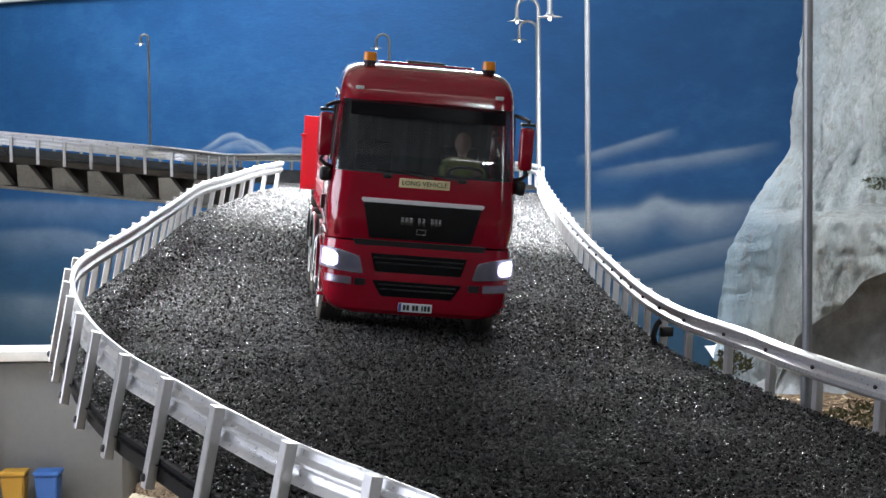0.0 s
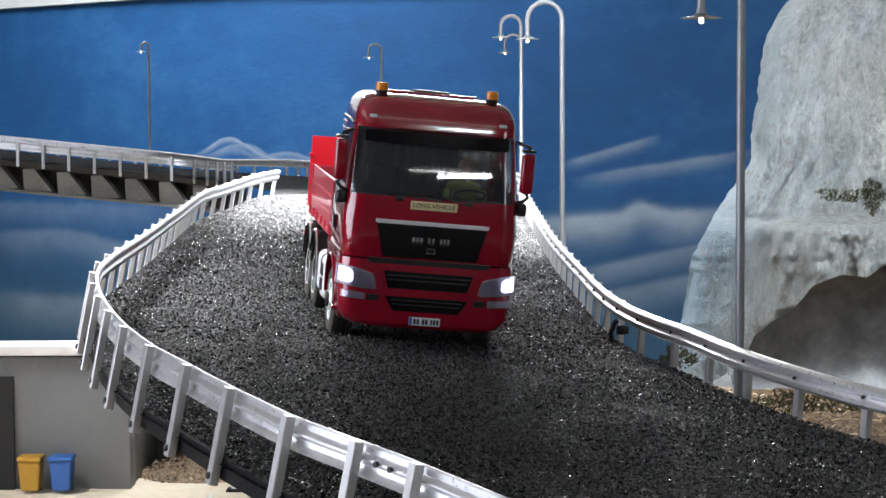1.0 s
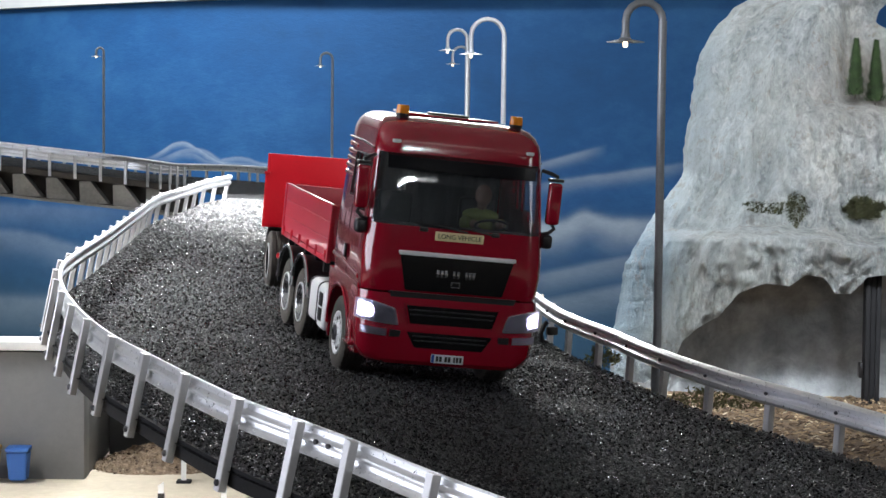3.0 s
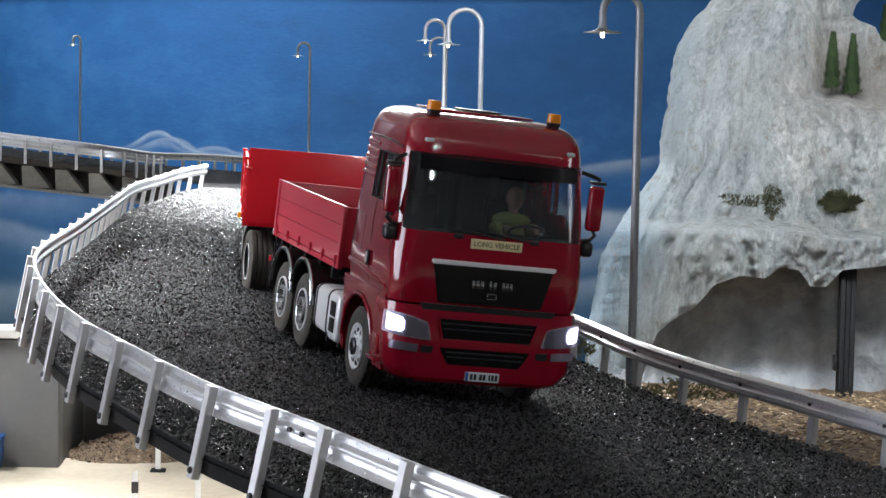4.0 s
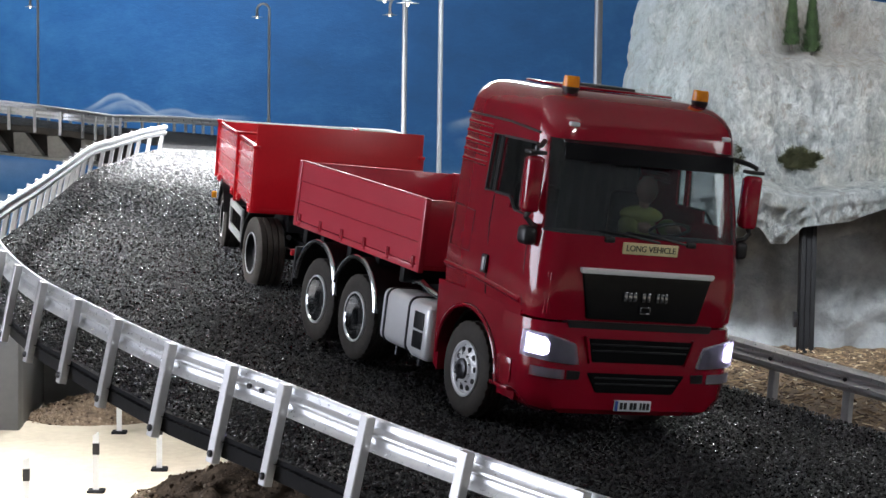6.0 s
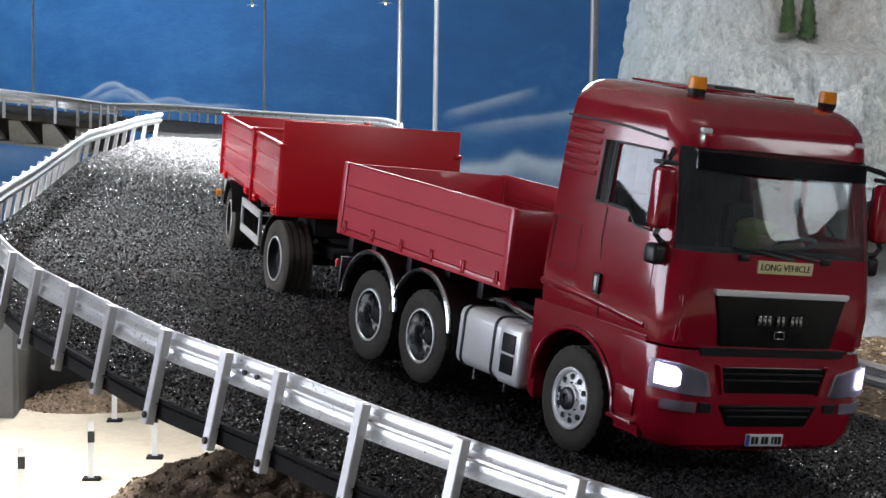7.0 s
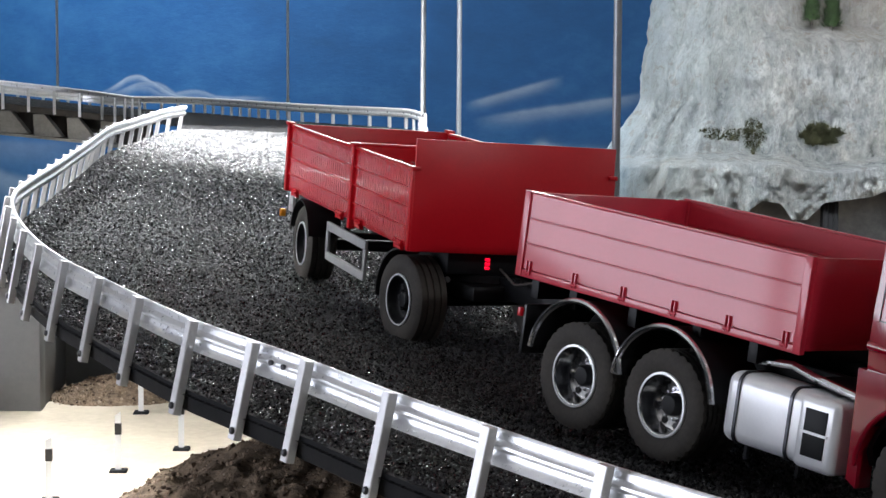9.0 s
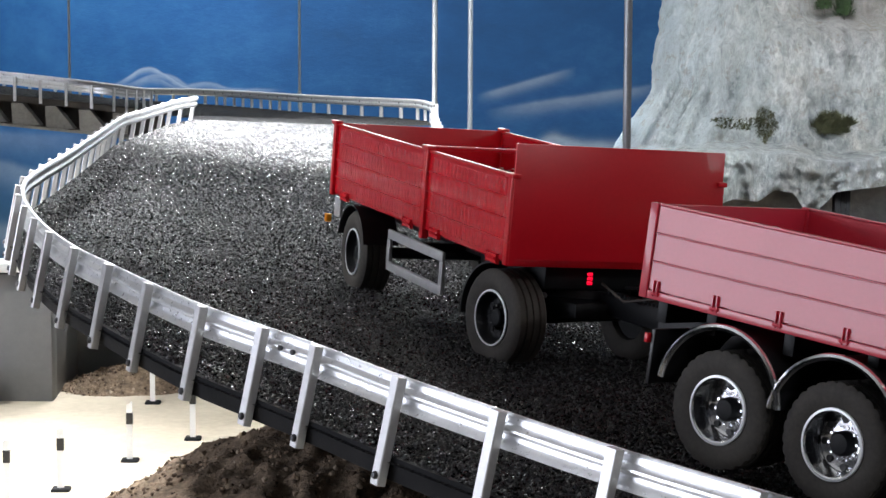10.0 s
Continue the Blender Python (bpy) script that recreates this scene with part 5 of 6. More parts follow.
def on_skin(x, z, off=0.0):
    """Half width of the cab at height z."""
    for a, b in zip(LEVELS, LEVELS[1:]):
        if a[0] <= z <= b[0]:
            f = (z - a[0]) / (b[0] - a[0])
            return a[3] + (b[3] - a[3]) * f + off
    return LEVELS[0][3] + off


def front_x(z):
    for a, b in zip(LEVELS, LEVELS[1:]):
        if a[0] <= z <= b[0]:
            f = (z - a[0]) / (b[0] - a[0])
            return a[1] + (b[1] - a[1]) * f
    return LEVELS[0][1]


for s in (-1, 1):
    w = lambda z, o=0.0006: s * on_skin(0, z, o)
    # seals round the door window and the quarter light
    frame_strip([(0.0155, w(0.1746), 0.1746), (0.0155, w(0.2165), 0.2165), (0.066, w(0.2165), 0.2165), (0.0665, w(0.166), 0.164), (0.050, w(0.166), 0.1655), (0.039, w(0.1746), 0.1742), (0.0155, w(0.1746), 0.1746)], 0.0012)
    frame_strip([(0.000, w(0.1746, 0.0002), 0.1746), (0.000, w(0.2165, 0.0002), 0.2165), (0.013, w(0.2165), 0.2165), (0.013, w(0.1746), 0.1746), (0.000, w(0.1746), 0.1746)], 0.0012)
    # seam between roof and side, door seams
    frame_strip([(-0.053, w(0.228, -0.0016), 0.2285), (-0.015, w(0.228, -0.0004), 0.2283), (0.02, w(0.228), 0.228), (0.066, w(0.2245), 0.2245)], 0.0009, "roof_seam")
    for pts in ([(0.0145, w(0.172, 0.0001), 0.172), (0.0145, w(0.15, 0.0001), 0.15), (0.0205, w(0.113, 0.0001), 0.113), (0.0215, w(0.1, 0.0001), 0.0985)], [(0.0745, w(0.17, 0.0001), 0.165), (0.0765, w(0.13, 0.0001), 0.13), (0.0775, w(0.1, 0.0001), 0.1)],
                [(-0.046, w(0.158, -0.0018), 0.158), (-0.012, w(0.156, -0.0007), 0.156), (-0.012, w(0.125, -0.0007), 0.125), (-0.046, w(0.126, -0.0018), 0.126), (-0.046, w(0.158, -0.0018), 0.158)]):
        frame_strip(pts, 0.00035, "panel_gap")
    # pressed crease lines
    part("crease", pipe([(-0.052, w(0.110, -0.0038), 0.1105), (0.0, w(0.110, -0.0022), 0.1095), (0.02, w(0.109, -0.0019), 0.108), (0.074, w(0.104, -0.0018), 0.103)], 0.0030, seg=12), M_RED, truck)
    for k in range(5):
        z = 0.222 - 0.0072 * k
        part("louvre", pipe([(-0.049, w(z, -0.0038), z), (-0.022, w(z, -0.0029), z - 0.0006), (-0.007, w(z, -0.0026), z - 0.001)], 0.0029, seg=12), M_RED, truck)
    # door handle
    yy = s * 0.0892
    handle = part("door_handle", bx(0.0145, 0.0225, yy - 0.0016, yy + 0.0016, 0.1135, 0.1275, 0.0012), M_BLACK, truck)
    part("grip", bx(0.0175, 0.0205, yy + s * 0.001 - 0.0012, yy + s * 0.001 + 0.0012, 0.1155, 0.1255, 0.0006), M_SILVER, handle)
    # mirrors
    my = s * 0.0945
    mirror = part("mirror", bx(0.0785, 0.0895, my - 0.0064, my + 0.0064, 0.168, 0.2085, 0.0032, seg=3), M_RED, truck, "tall red mirror housing")
    part("mirror_glass", bx(0.0775, 0.0782, my - 0.0052, my + 0.0052, 0.171, 0.206), M_CHROME, mirror)
    part("mirror_cap", bx(0.0785, 0.089, my - 0.0068, my + 0.0068, 0.2095, 0.2125, 0.001), M_BLACK, mirror)
    part("mirror_arm", pipe([(0.074, s * 0.083, 0.2185), (0.083, s * 0.090, 0.2165), (0.086, s * 0.095, 0.2145), (0.0855, s * 0.0945, 0.211)], 0.0020, seg=8), M_BLACK, mirror)
    part("mirror_arm", pipe([(0.082, s * 0.086, 0.158), (0.086, s * 0.092, 0.160), (0.0855, s * 0.097, 0.1645), (0.085, s * 0.0945, 0.169)], 0.0020, seg=8), M_BLACK, mirror)
    part("kerb_mirror", bx(0.074, 0.088, s * 0.0915 - 0.0055, s * 0.0915 + 0.0055, 0.1445, 0.158, 0.0035, seg=3), M_BLACK, mirror)
    # lower cab side: panel round the wheel
    out = [(-0.055, 0.0965)]
    out += [(0.0785, 0.0965), (0.0785, 0.030), (0.052, 0.030), (0.052, 0.0395)]
    out += [(0.052 * math.cos(a), 0.0395 + 0.0475 * math.sin(a)) for a in (math.pi * k / 18 for k in range(1, 18))]
    out += [(-0.0475, 0.0395), (-0.0475, 0.026), (-0.055, 0.030)]
    a, b = s * 0.0875, s * 0.074
    panel = prism(out, min(a, b), max(a, b))
    for v in panel.verts:
        v.co.y -= s * 0.05 * (0.0965 - v.co.z)
    fen = part("fender", panel, M_RED, truck)
    arch = [(0.050 * math.cos(t), s * (0.0855 + 0.0024 * math.sin(t)), 0.0395 + 0.0455 * math.sin(t)) for t in (math.pi * k / 20 for k in range(0, 21))]
    part("arch_lip", pipe(arch, 0.0016, seg=8), M_RED, fen)
    part("step", bx(0.050, 0.0775, s * 0.0865 - 0.004, s * 0.0865 + 0.0025, 0.0365, 0.0395, 0.0008), M_RED, fen)
    part("step_recess", bx(0.0545, 0.0755, s * 0.0878 - 0.0008, s * 0.0878 + 0.0004, 0.042, 0.060, 0.0004), M_RED, fen)
    part("arch_liner", prism([(0.052 * math.cos(t), 0.0395 + 0.046 * math.sin(t)) for t in (math.pi * k / 12 for k in range(13))] + [(-0.044 * 1.0, 0.0395)] + [(0.049 * math.cos(t), 0.0395 + 0.0435 * math.sin(t)) for t in (math.pi * (12 - k) / 12 for k in range(1, 13))], min(s * 0.074, s * 0.05), max(s * 0.074, s * 0.05)), M_BLACK, fen)

# front: bumper, grille, lamps
BUMPER = [(0.026, 0.0995, 0.074), (0.030, 0.1035, 0.080), (0.040, 0.1050, 0.0865), (0.060, 0.1050, 0.0880), (0.078, 0.1040, 0.0885), (0.086, 0.1030, 0.0885), (0.0925, 0.1022, 0.0880)]


def bumper():
    bm = bmesh.new()
    rings = []
    for z, xf, w in BUMPER:
        r = 0.021
        pts = [(0.055, -w + 0.006), (0.056, -w)]
        for k in range(9):
            a = -math.pi / 2 + (math.pi / 2) * k / 8
            pts.append((xf - r + r * math.cos(a), -w + r + r * math.sin(a)))
        pts += [(xf + 0.0012 * (1 - (y / 0.06) ** 2), y) for y in (-0.045, -0.015, 0.015, 0.045)]
        for k in range(9):
            a = (math.pi / 2) * k / 8
            pts.append((xf - r + r * math.cos(a), w - r + r * math.sin(a)))
        pts += [(0.056, w), (0.055, w - 0.006)]
        rings.append([bm.verts.new((x, y, z)) for x, y in pts])
    n = len(rings[0])
    for a, b in zip(rings, rings[1:]):
        for k in range(n):
            bm.faces.new((a[k], a[(k + 1) % n], b[(k + 1) % n], b[k]))
    bm.faces.new(rings[0])
    bm.faces.new(rings[-1][::-1])
    return bm


bump_ob = part("bumper", bumper(), M_RED, truck, "dark red front bumper")
grille = part("grille", front_panel([(-0.0555, 0.1300), (0.0555, 0.1300), (0.0475, 0.0965), (-0.0475, 0.0965)], 0.098, 0.1050, None, 0.0008), M_GLOSSBLACK, truck, "black grille panel")
# the bar's pale, barely metallic finish stands in for a lamp's reflection
part("chrome_bar", front_panel([(-0.0575, 0.1335), (0.0575, 0.1335), (0.0565, 0.1295), (-0.0565, 0.1295)], 0.1015, 0.1066, None, 0.0008), M_TANK, grille, "polished chrome bar")
# the maker's lettering as plain bars, with a small frame below
for x0, x1 in ((-0.0195, -0.0165), (-0.0155, -0.0125), (-0.0115, -0.0085), (-0.0035, -0.001), (0.0005, 0.003), (0.0085, 0.0110), (0.0120, 0.0145), (0.0155, 0.0180)):
    part("badge_bar", bx(0.1056, 0.1068, x0, x1, 0.1105, 0.1175, 0.0004), M_CHROME, grille)
for y0, y1, z0, z1 in ((-0.0045, 0.0045, 0.1065, 0.1073), (-0.0045, 0.0045, 0.1020, 0.1028), (-0.0045, -0.0037, 0.1028, 0.1065), (0.0037, 0.0045, 0.1028, 0.1065)):
    part("badge_frame", bx(0.1056, 0.1068, y0, y1, z0, z1, 0.0002), M_CHROME, grille)
part("gap_strip", front_panel([(-0.062, 0.0945), (0.062, 0.0945), (0.060, 0.0895), (-0.060, 0.0895)], 0.095, 0.1042), M_BLACK, truck)
upper = part("air_intake", front_panel([(-0.0455, 0.0825), (0.0455, 0.0825), (0.0400, 0.0655), (-0.0400, 0.0655)], 0.1, 0.1070, None, 0.0008), M_GLOSSBLACK, truck)
lower = part("air_intake", front_panel([(-0.0420, 0.0575), (0.0420, 0.0575), (0.0330, 0.0430), (-0.0330, 0.0430)], 0.1, 0.1070, None, 0.0008), M_GLOSSBLACK, truck)
for ob, z0, dz, half in ((upper, 0.0785, 0.0045, 0.042), (lower, 0.0540, 0.0042, 0.036)):
    for k in range(2):
        part("intake_slat", bx(0.1068, 0.1078, -half + 0.0015 * k, half - 0.0015 * k, z0 - dz * k - 0.0006, z0 - dz * k + 0.0006, 0.0002), M_BLACK, ob)
part("intake_frame", front_panel([(-0.0470, 0.0840), (-0.0452, 0.0840), (-0.0398, 0.0645), (-0.0416, 0.0645)], 0.1045, 0.1078), M_RED, upper)
part("intake_frame", front_panel([(0.0470, 0.0840), (0.0452, 0.0840), (0.0398, 0.0645), (0.0416, 0.0645)], 0.1045, 0.1078), M_RED, upper)
plate = part("number_plate", bx(0.1060, 0.1074, -0.0158, 0.0158, 0.0298, 0.0380, 0.0006), M_PLATE, truck, "white number plate with dark bars")
part("plate_strip", bx(0.1072, 0.1077, -0.0155, -0.0130, 0.0302, 0.0376), M_BLUE, plate)
for y0, y1 in ((-0.0125, -0.0098), (-0.0088, -0.0060), (-0.0030, -0.0002), (0.0006, 0.0034), (0.0066, 0.0084), (0.0094, 0.0120), (0.0130, 0.0156)):
    part("plate_bar", bx(0.1072, 0.1077, y0 * 0.9, y1 * 0.9, 0.0314, 0.0364), M_BLACK, plate)
sign = part("long_vehicle_sign", bx(front_x(0.149) + 0.0006, front_x(0.149) + 0.0024, -0.0236, 0.0236, 0.1450, 0.1535, 0.0005), M_CREAM, truck, "cream sign lettered LONG VEHICLE")


def lettering(text, size, mat, parent, m):
    cu = bpy.data.curves.new("letters", "FONT")
    cu.body, cu.size, cu.align_x, cu.align_y, cu.extrude = text, size, "CENTER", "CENTER", 0.0002
    tmp = new("letters", cu)
    me = bpy.data.meshes.new_from_object(tmp.evaluated_get(bpy.context.evaluated_depsgraph_get()))
    bpy.data.objects.remove(tmp)
    me.materials.clear()
    me.materials.append(mat)
    ob = new("lettering", me)
    ob.parent, ob.matrix_basis = parent, m
    return ob


def bumper_x(y):
    """How far ahead the bumper's face lies at the side distance y."""
    c, r = 0.0672, 0.021
    return 0.1047 if y < c else 0.0837 + math.sqrt(max(0.0, r * r - (y - c) ** 2))


def bumper_turn(y):
    c, r = 0.0672, 0.021
    return 0.0 if y < c else math.degrees(math.asin(min(1.0, (y - c) / r)))


def wrapped(s, top, low, out, thick):
    """A lamp panel that follows the rounded corner of the bumper."""
    bm = bmesh.new()
    rings = []
    y0, y1 = max(top[0][0], low[0][0]), min(top[-1][0], low[-1][0])
    for k in range(25):
        y = y0 + (y1 - y0) * k / 24
        zt, zl = (float(np.interp(y, [p[0] for p in e], [p[1] for p in e])) for e in (top, low))
        a = radians(bumper_turn(y))
        ring = []
        for o in (out, out + thick):
            px, py = bumper_x(y) + o * math.cos(a), s * (y + o * math.sin(a))
            ring += [bm.verts.new((px, py, zl)), bm.verts.new((px, py, zt))]
        rings.append(ring)
    for a, b in zip(rings, rings[1:]):
        for i, j in ((0, 1), (1, 3), (3, 2), (2, 0)):
            bm.faces.new((a[i], a[j], b[j], b[i]))
    for r in (rings[0], rings[-1]):
        bm.faces.new((r[0], r[1], r[3], r[2]))
    return bm


lettering("LONG VEHICLE", 0.0062, M_BLACK, sign, pose(front_x(0.149) + 0.0026, 0, 0.1492, 90, 0, 90))
for s in (-1, 1):
    top_edge = [(0.0515, 0.0650), (0.0552, 0.0785), (0.0640, 0.0812), (0.0760, 0.0842), (0.0872, 0.0850)]
    low_edge = [(0.0515, 0.0635), (0.0552, 0.0634), (0.0640, 0.0640), (0.0760, 0.0652), (0.0872, 0.0668)]
    house = part("headlight", wrapped(s, top_edge, low_edge, 0.0004, 0.0012), M_SILVER, truck, "lit headlight in a silver housing")
    inner_top = [(0.0527, 0.0655)] + [(y + 0.0006, z - 0.0010) for y, z in top_edge[1:-1]] + [(0.0866, 0.0838)]
    inner_low = [(0.0527, 0.0646)] + [(y + 0.0006, z + 0.0010) for y, z in low_edge[1:-1]] + [(0.0866, 0.0678)]
    part("lamp_inside", wrapped(s, inner_top, inner_low, 0.0014, 0.0006), M_SMOKE, house, "silvered inside of the lamp")
    part("lens", wrapped(s, top_edge, low_edge, 0.0034, 0.0008), M_LENS, house)
    part("led", wrapped(s, [(0.0748, 0.0782), (0.0775, 0.0812), (0.0860, 0.0828)], [(0.0748, 0.0706), (0.0775, 0.0686), (0.0860, 0.0694)], 0.0020, 0.0006), M_HEADLED, house, "glowing white led field")
    for y, z, r in ((0.0640, 0.0750, 0.0026), (0.0590, 0.0720, 0.0022), (0.0645, 0.0685, 0.0028)):
        part("reflector", rod((bumper_x(y) + 0.0016, s * y, z), (bumper_x(y) + 0.0026, s * y, z), r, seg=16), M_CHROME, house)
    fog = part("fog_lamp", wrapped(s, [(0.0610, 0.0590), (0.0835, 0.0605)], [(0.0615, 0.0522), (0.0835, 0.0535)], 0.0022, 0.0008), M_LENS, truck)
    part("fog_reflector", wrapped(s, [(0.0615, 0.0586), (0.0830, 0.0600)], [(0.0620, 0.0526), (0.0830, 0.0540)], 0.0004, 0.0008), M_CHROME, fog)
    part("vent_grid", front_panel([(s * 0.0585, 0.0585), (s * 0.0475, 0.0580), (s * 0.0485, 0.0520), (s * 0.0585, 0.0520)], 0.1, 0.1066, None, 0.0004), M_BLACK, truck)
    # corner deflector panels beside the grille
    part("corner_panel", front_panel([(s * 0.0800, 0.1290), (s * 0.0680, 0.1310), (s * 0.0640, 0.0965), (s * 0.0800, 0.0960)], 0.085, 0.1002, None, 0.0015), M_RED, truck)
    # marker lamps on the roof front
    part("marker_lamp", bx(front_x(0.2335) - 0.006, front_x(0.2335) + 0.0006, s * 0.0655 - 0.004, s * 0.0655 + 0.004, 0.2318, 0.2352, 0.0010), M_PLATE, truck)
    # beacons
    bx0, by0 = 0.0553, s * 0.0565
    beacon = part("beacon", lathe([(0.0062, 0.0), (0.0062, 0.003), (0.0058, 0.0075), (0.0052, 0.0082), (0.0, 0.0082)], 20), M_ORANGE, truck, "amber rotating beacon", at=pose(bx0, by0, 0.2588, 90, 0, 0))
    part("beacon_foot", lathe([(0.0052, -0.0150), (0.0052, -0.004), (0.0064, -0.002), (0.0064, 0.0002), (0.0, 0.0002)], 20), M_BLACK, beacon)
    part("wiper", pipe([(0.1015, s * 0.012 + 0.02, 0.1545), (0.1035, s * 0.012 - 0.008, 0.1585), (0.1025, s * 0.012 - 0.034, 0.1605)], 0.0009, seg=6), M_BLACK, truck)
    part("wiper_boss", bx(0.0995, 0.1035, s * 0.035 - 0.004, s * 0.035 + 0.004, 0.1525, 0.1565, 0.001), M_BLACK, truck)
visor = bmesh.new()
vv = []
for k in range(13):
    y = -0.0725 + 0.145 * k / 12
    fx = 0.0955 - 0.0085 * (abs(y) / 0.0725) ** 3
    vv.append([visor.verts.new((fx - 0.0075, y, 0.2235)), visor.verts.new((fx, y, 0.2205)), visor.verts.new((fx + 0.0012, y, 0.2085)), visor.verts.new((fx - 0.0003, y, 0.2085)), visor.verts.new((fx - 0.0012, y, 0.2195)), visor.verts.new((fx - 0.008, y, 0.2220))])
for a, b in zip(vv, vv[1:]):
    for k in range(6):
        visor.faces.new((a[k], a[(k + 1) % 6], b[(k + 1) % 6], b[k]))
visor.faces.new(vv[0])
visor.faces.new(vv[-1][::-1])
part("sun_visor", visor, M_GLOSSBLACK, truck, "dark smoked sun visor over the windscreen")
part("roof_deflector", bx(-0.035, 0.035, -0.045, 0.045, 0.2575, 0.2595, 0.0009), M_RED, truck)
part("roof_hatch", bx(-0.005, 0.025, -0.018, 0.018, 0.2590, 0.2615, 0.001), M_BLACK, truck)
# cab inside
part("dashboard", bx(0.066, 0.094, -0.078, 0.078, 0.138, 0.1565, 0.004), M_DASH, truck)
part("cab_floor", bx(-0.05, 0.095, -0.080, 0.080, 0.098, 0.104), M_BLACK, truck)
curtain = bmesh.new()
folds = [(-0.047 + 0.0018 * math.sin(k * 1.1), -0.078 + 0.156 * k / 72) for k in range(73)]
pairs = [(curtain.verts.new((x, y, 0.104)), curtain.verts.new((x, y, 0.234))) for x, y in folds]
for a, b in zip(pairs, pairs[1:]):
    curtain.faces.new((a[0], b[0], b[1], a[1]))
bmesh.ops.solidify(curtain, geom=curtain.faces[:], thickness=0.0008)
part("curtain", curtain, M_CURTAIN, truck, "grey pleated curtain behind the seats")
for s in (-1, 1):
    seat = part("seat", bx(0.005, 0.040, s * 0.042 - 0.018, s * 0.042 + 0.018, 0.112, 0.128, 0.004), M_FRAME, truck)
    part("seat_back", bx(-0.005, 0.006, s * 0.042 - 0.018, s * 0.042 + 0.018, 0.126, 0.182, 0.004), M_FRAME, seat)
rim = [(0.060 + 0.010 * math.cos(a), 0.042 + 0.016 * math.sin(a), 0.160 + 0.006 * math.cos(a)) for a in (2 * math.pi * k / 20 for k in range(21))]
part("steering_wheel", pipe(rim, 0.0014, seg=6), M_BLACK, truck)
doll = bmesh.new()
DOLL = [((0.016, 0.042, 0.146), (0.011, 0.0170, 0.024)), ((0.018, 0.042, 0.166), (0.009, 0.0190, 0.007)), ((0.030, 0.024, 0.158), (0.013, 0.0050, 0.007)), ((0.030, 0.060, 0.158), (0.013, 0.0050, 0.007)),
        ((0.045, 0.029, 0.159), (0.010, 0.0040, 0.0042)), ((0.045, 0.055, 0.159), (0.010, 0.0040, 0.0042)), ((0.020, 0.042, 0.176), (0.0045, 0.0045, 0.006)), ((0.022, 0.042, 0.186), (0.0092, 0.0080, 0.0108))]
for k, (at, size) in enumerate(DOLL):
    own = bmesh.new()
    bmesh.ops.create_uvsphere(own, u_segments=16, v_segments=10, radius=1)
    own.transform(Matrix.Translation(at) @ Matrix.Diagonal((*size, 1)))
    for f in own.faces:
        f.material_index = 0 if k < 4 else 1
    doll = joined(doll, own)
part("driver_doll", doll, M_VEST, truck, "plain yellow-green toy figure behind the wheel").data.materials.append(M_SKIN)

# chassis and bed
for s in (-1, 1):
    part("frame_rail", bx(-0.395, 0.06, s * 0.030 - 0.0045, s * 0.030 + 0.0045, 0.050, 0.078, 0.001), M_FRAME, truck)
    part("mudflap", bx(-0.358, -0.355, s * 0.0655 - 0.018, s * 0.0655 + 0.018, 0.040, 0.075, 0.0006), M_BLACK, truck)
for x in (-0.12, -0.19, -0.264, -0.33, -0.39):
    part("cross_member", bx(x - 0.005, x + 0.005, -0.030, 0.030, 0.052, 0.074), M_FRAME, truck)
for x in (0.0, -0.2130, -0.2985):
    part("axle", rod((x, -0.07, R_T), (x, 0.07, R_T), 0.006), M_FRAME, truck)
    part("differential", lathe([(0, -0.014), (0.008, -0.012), (0.013, 0), (0.008, 0.012), (0, 0.014)], 16), M_FRAME, truck, at=pose(x, 0, R_T))
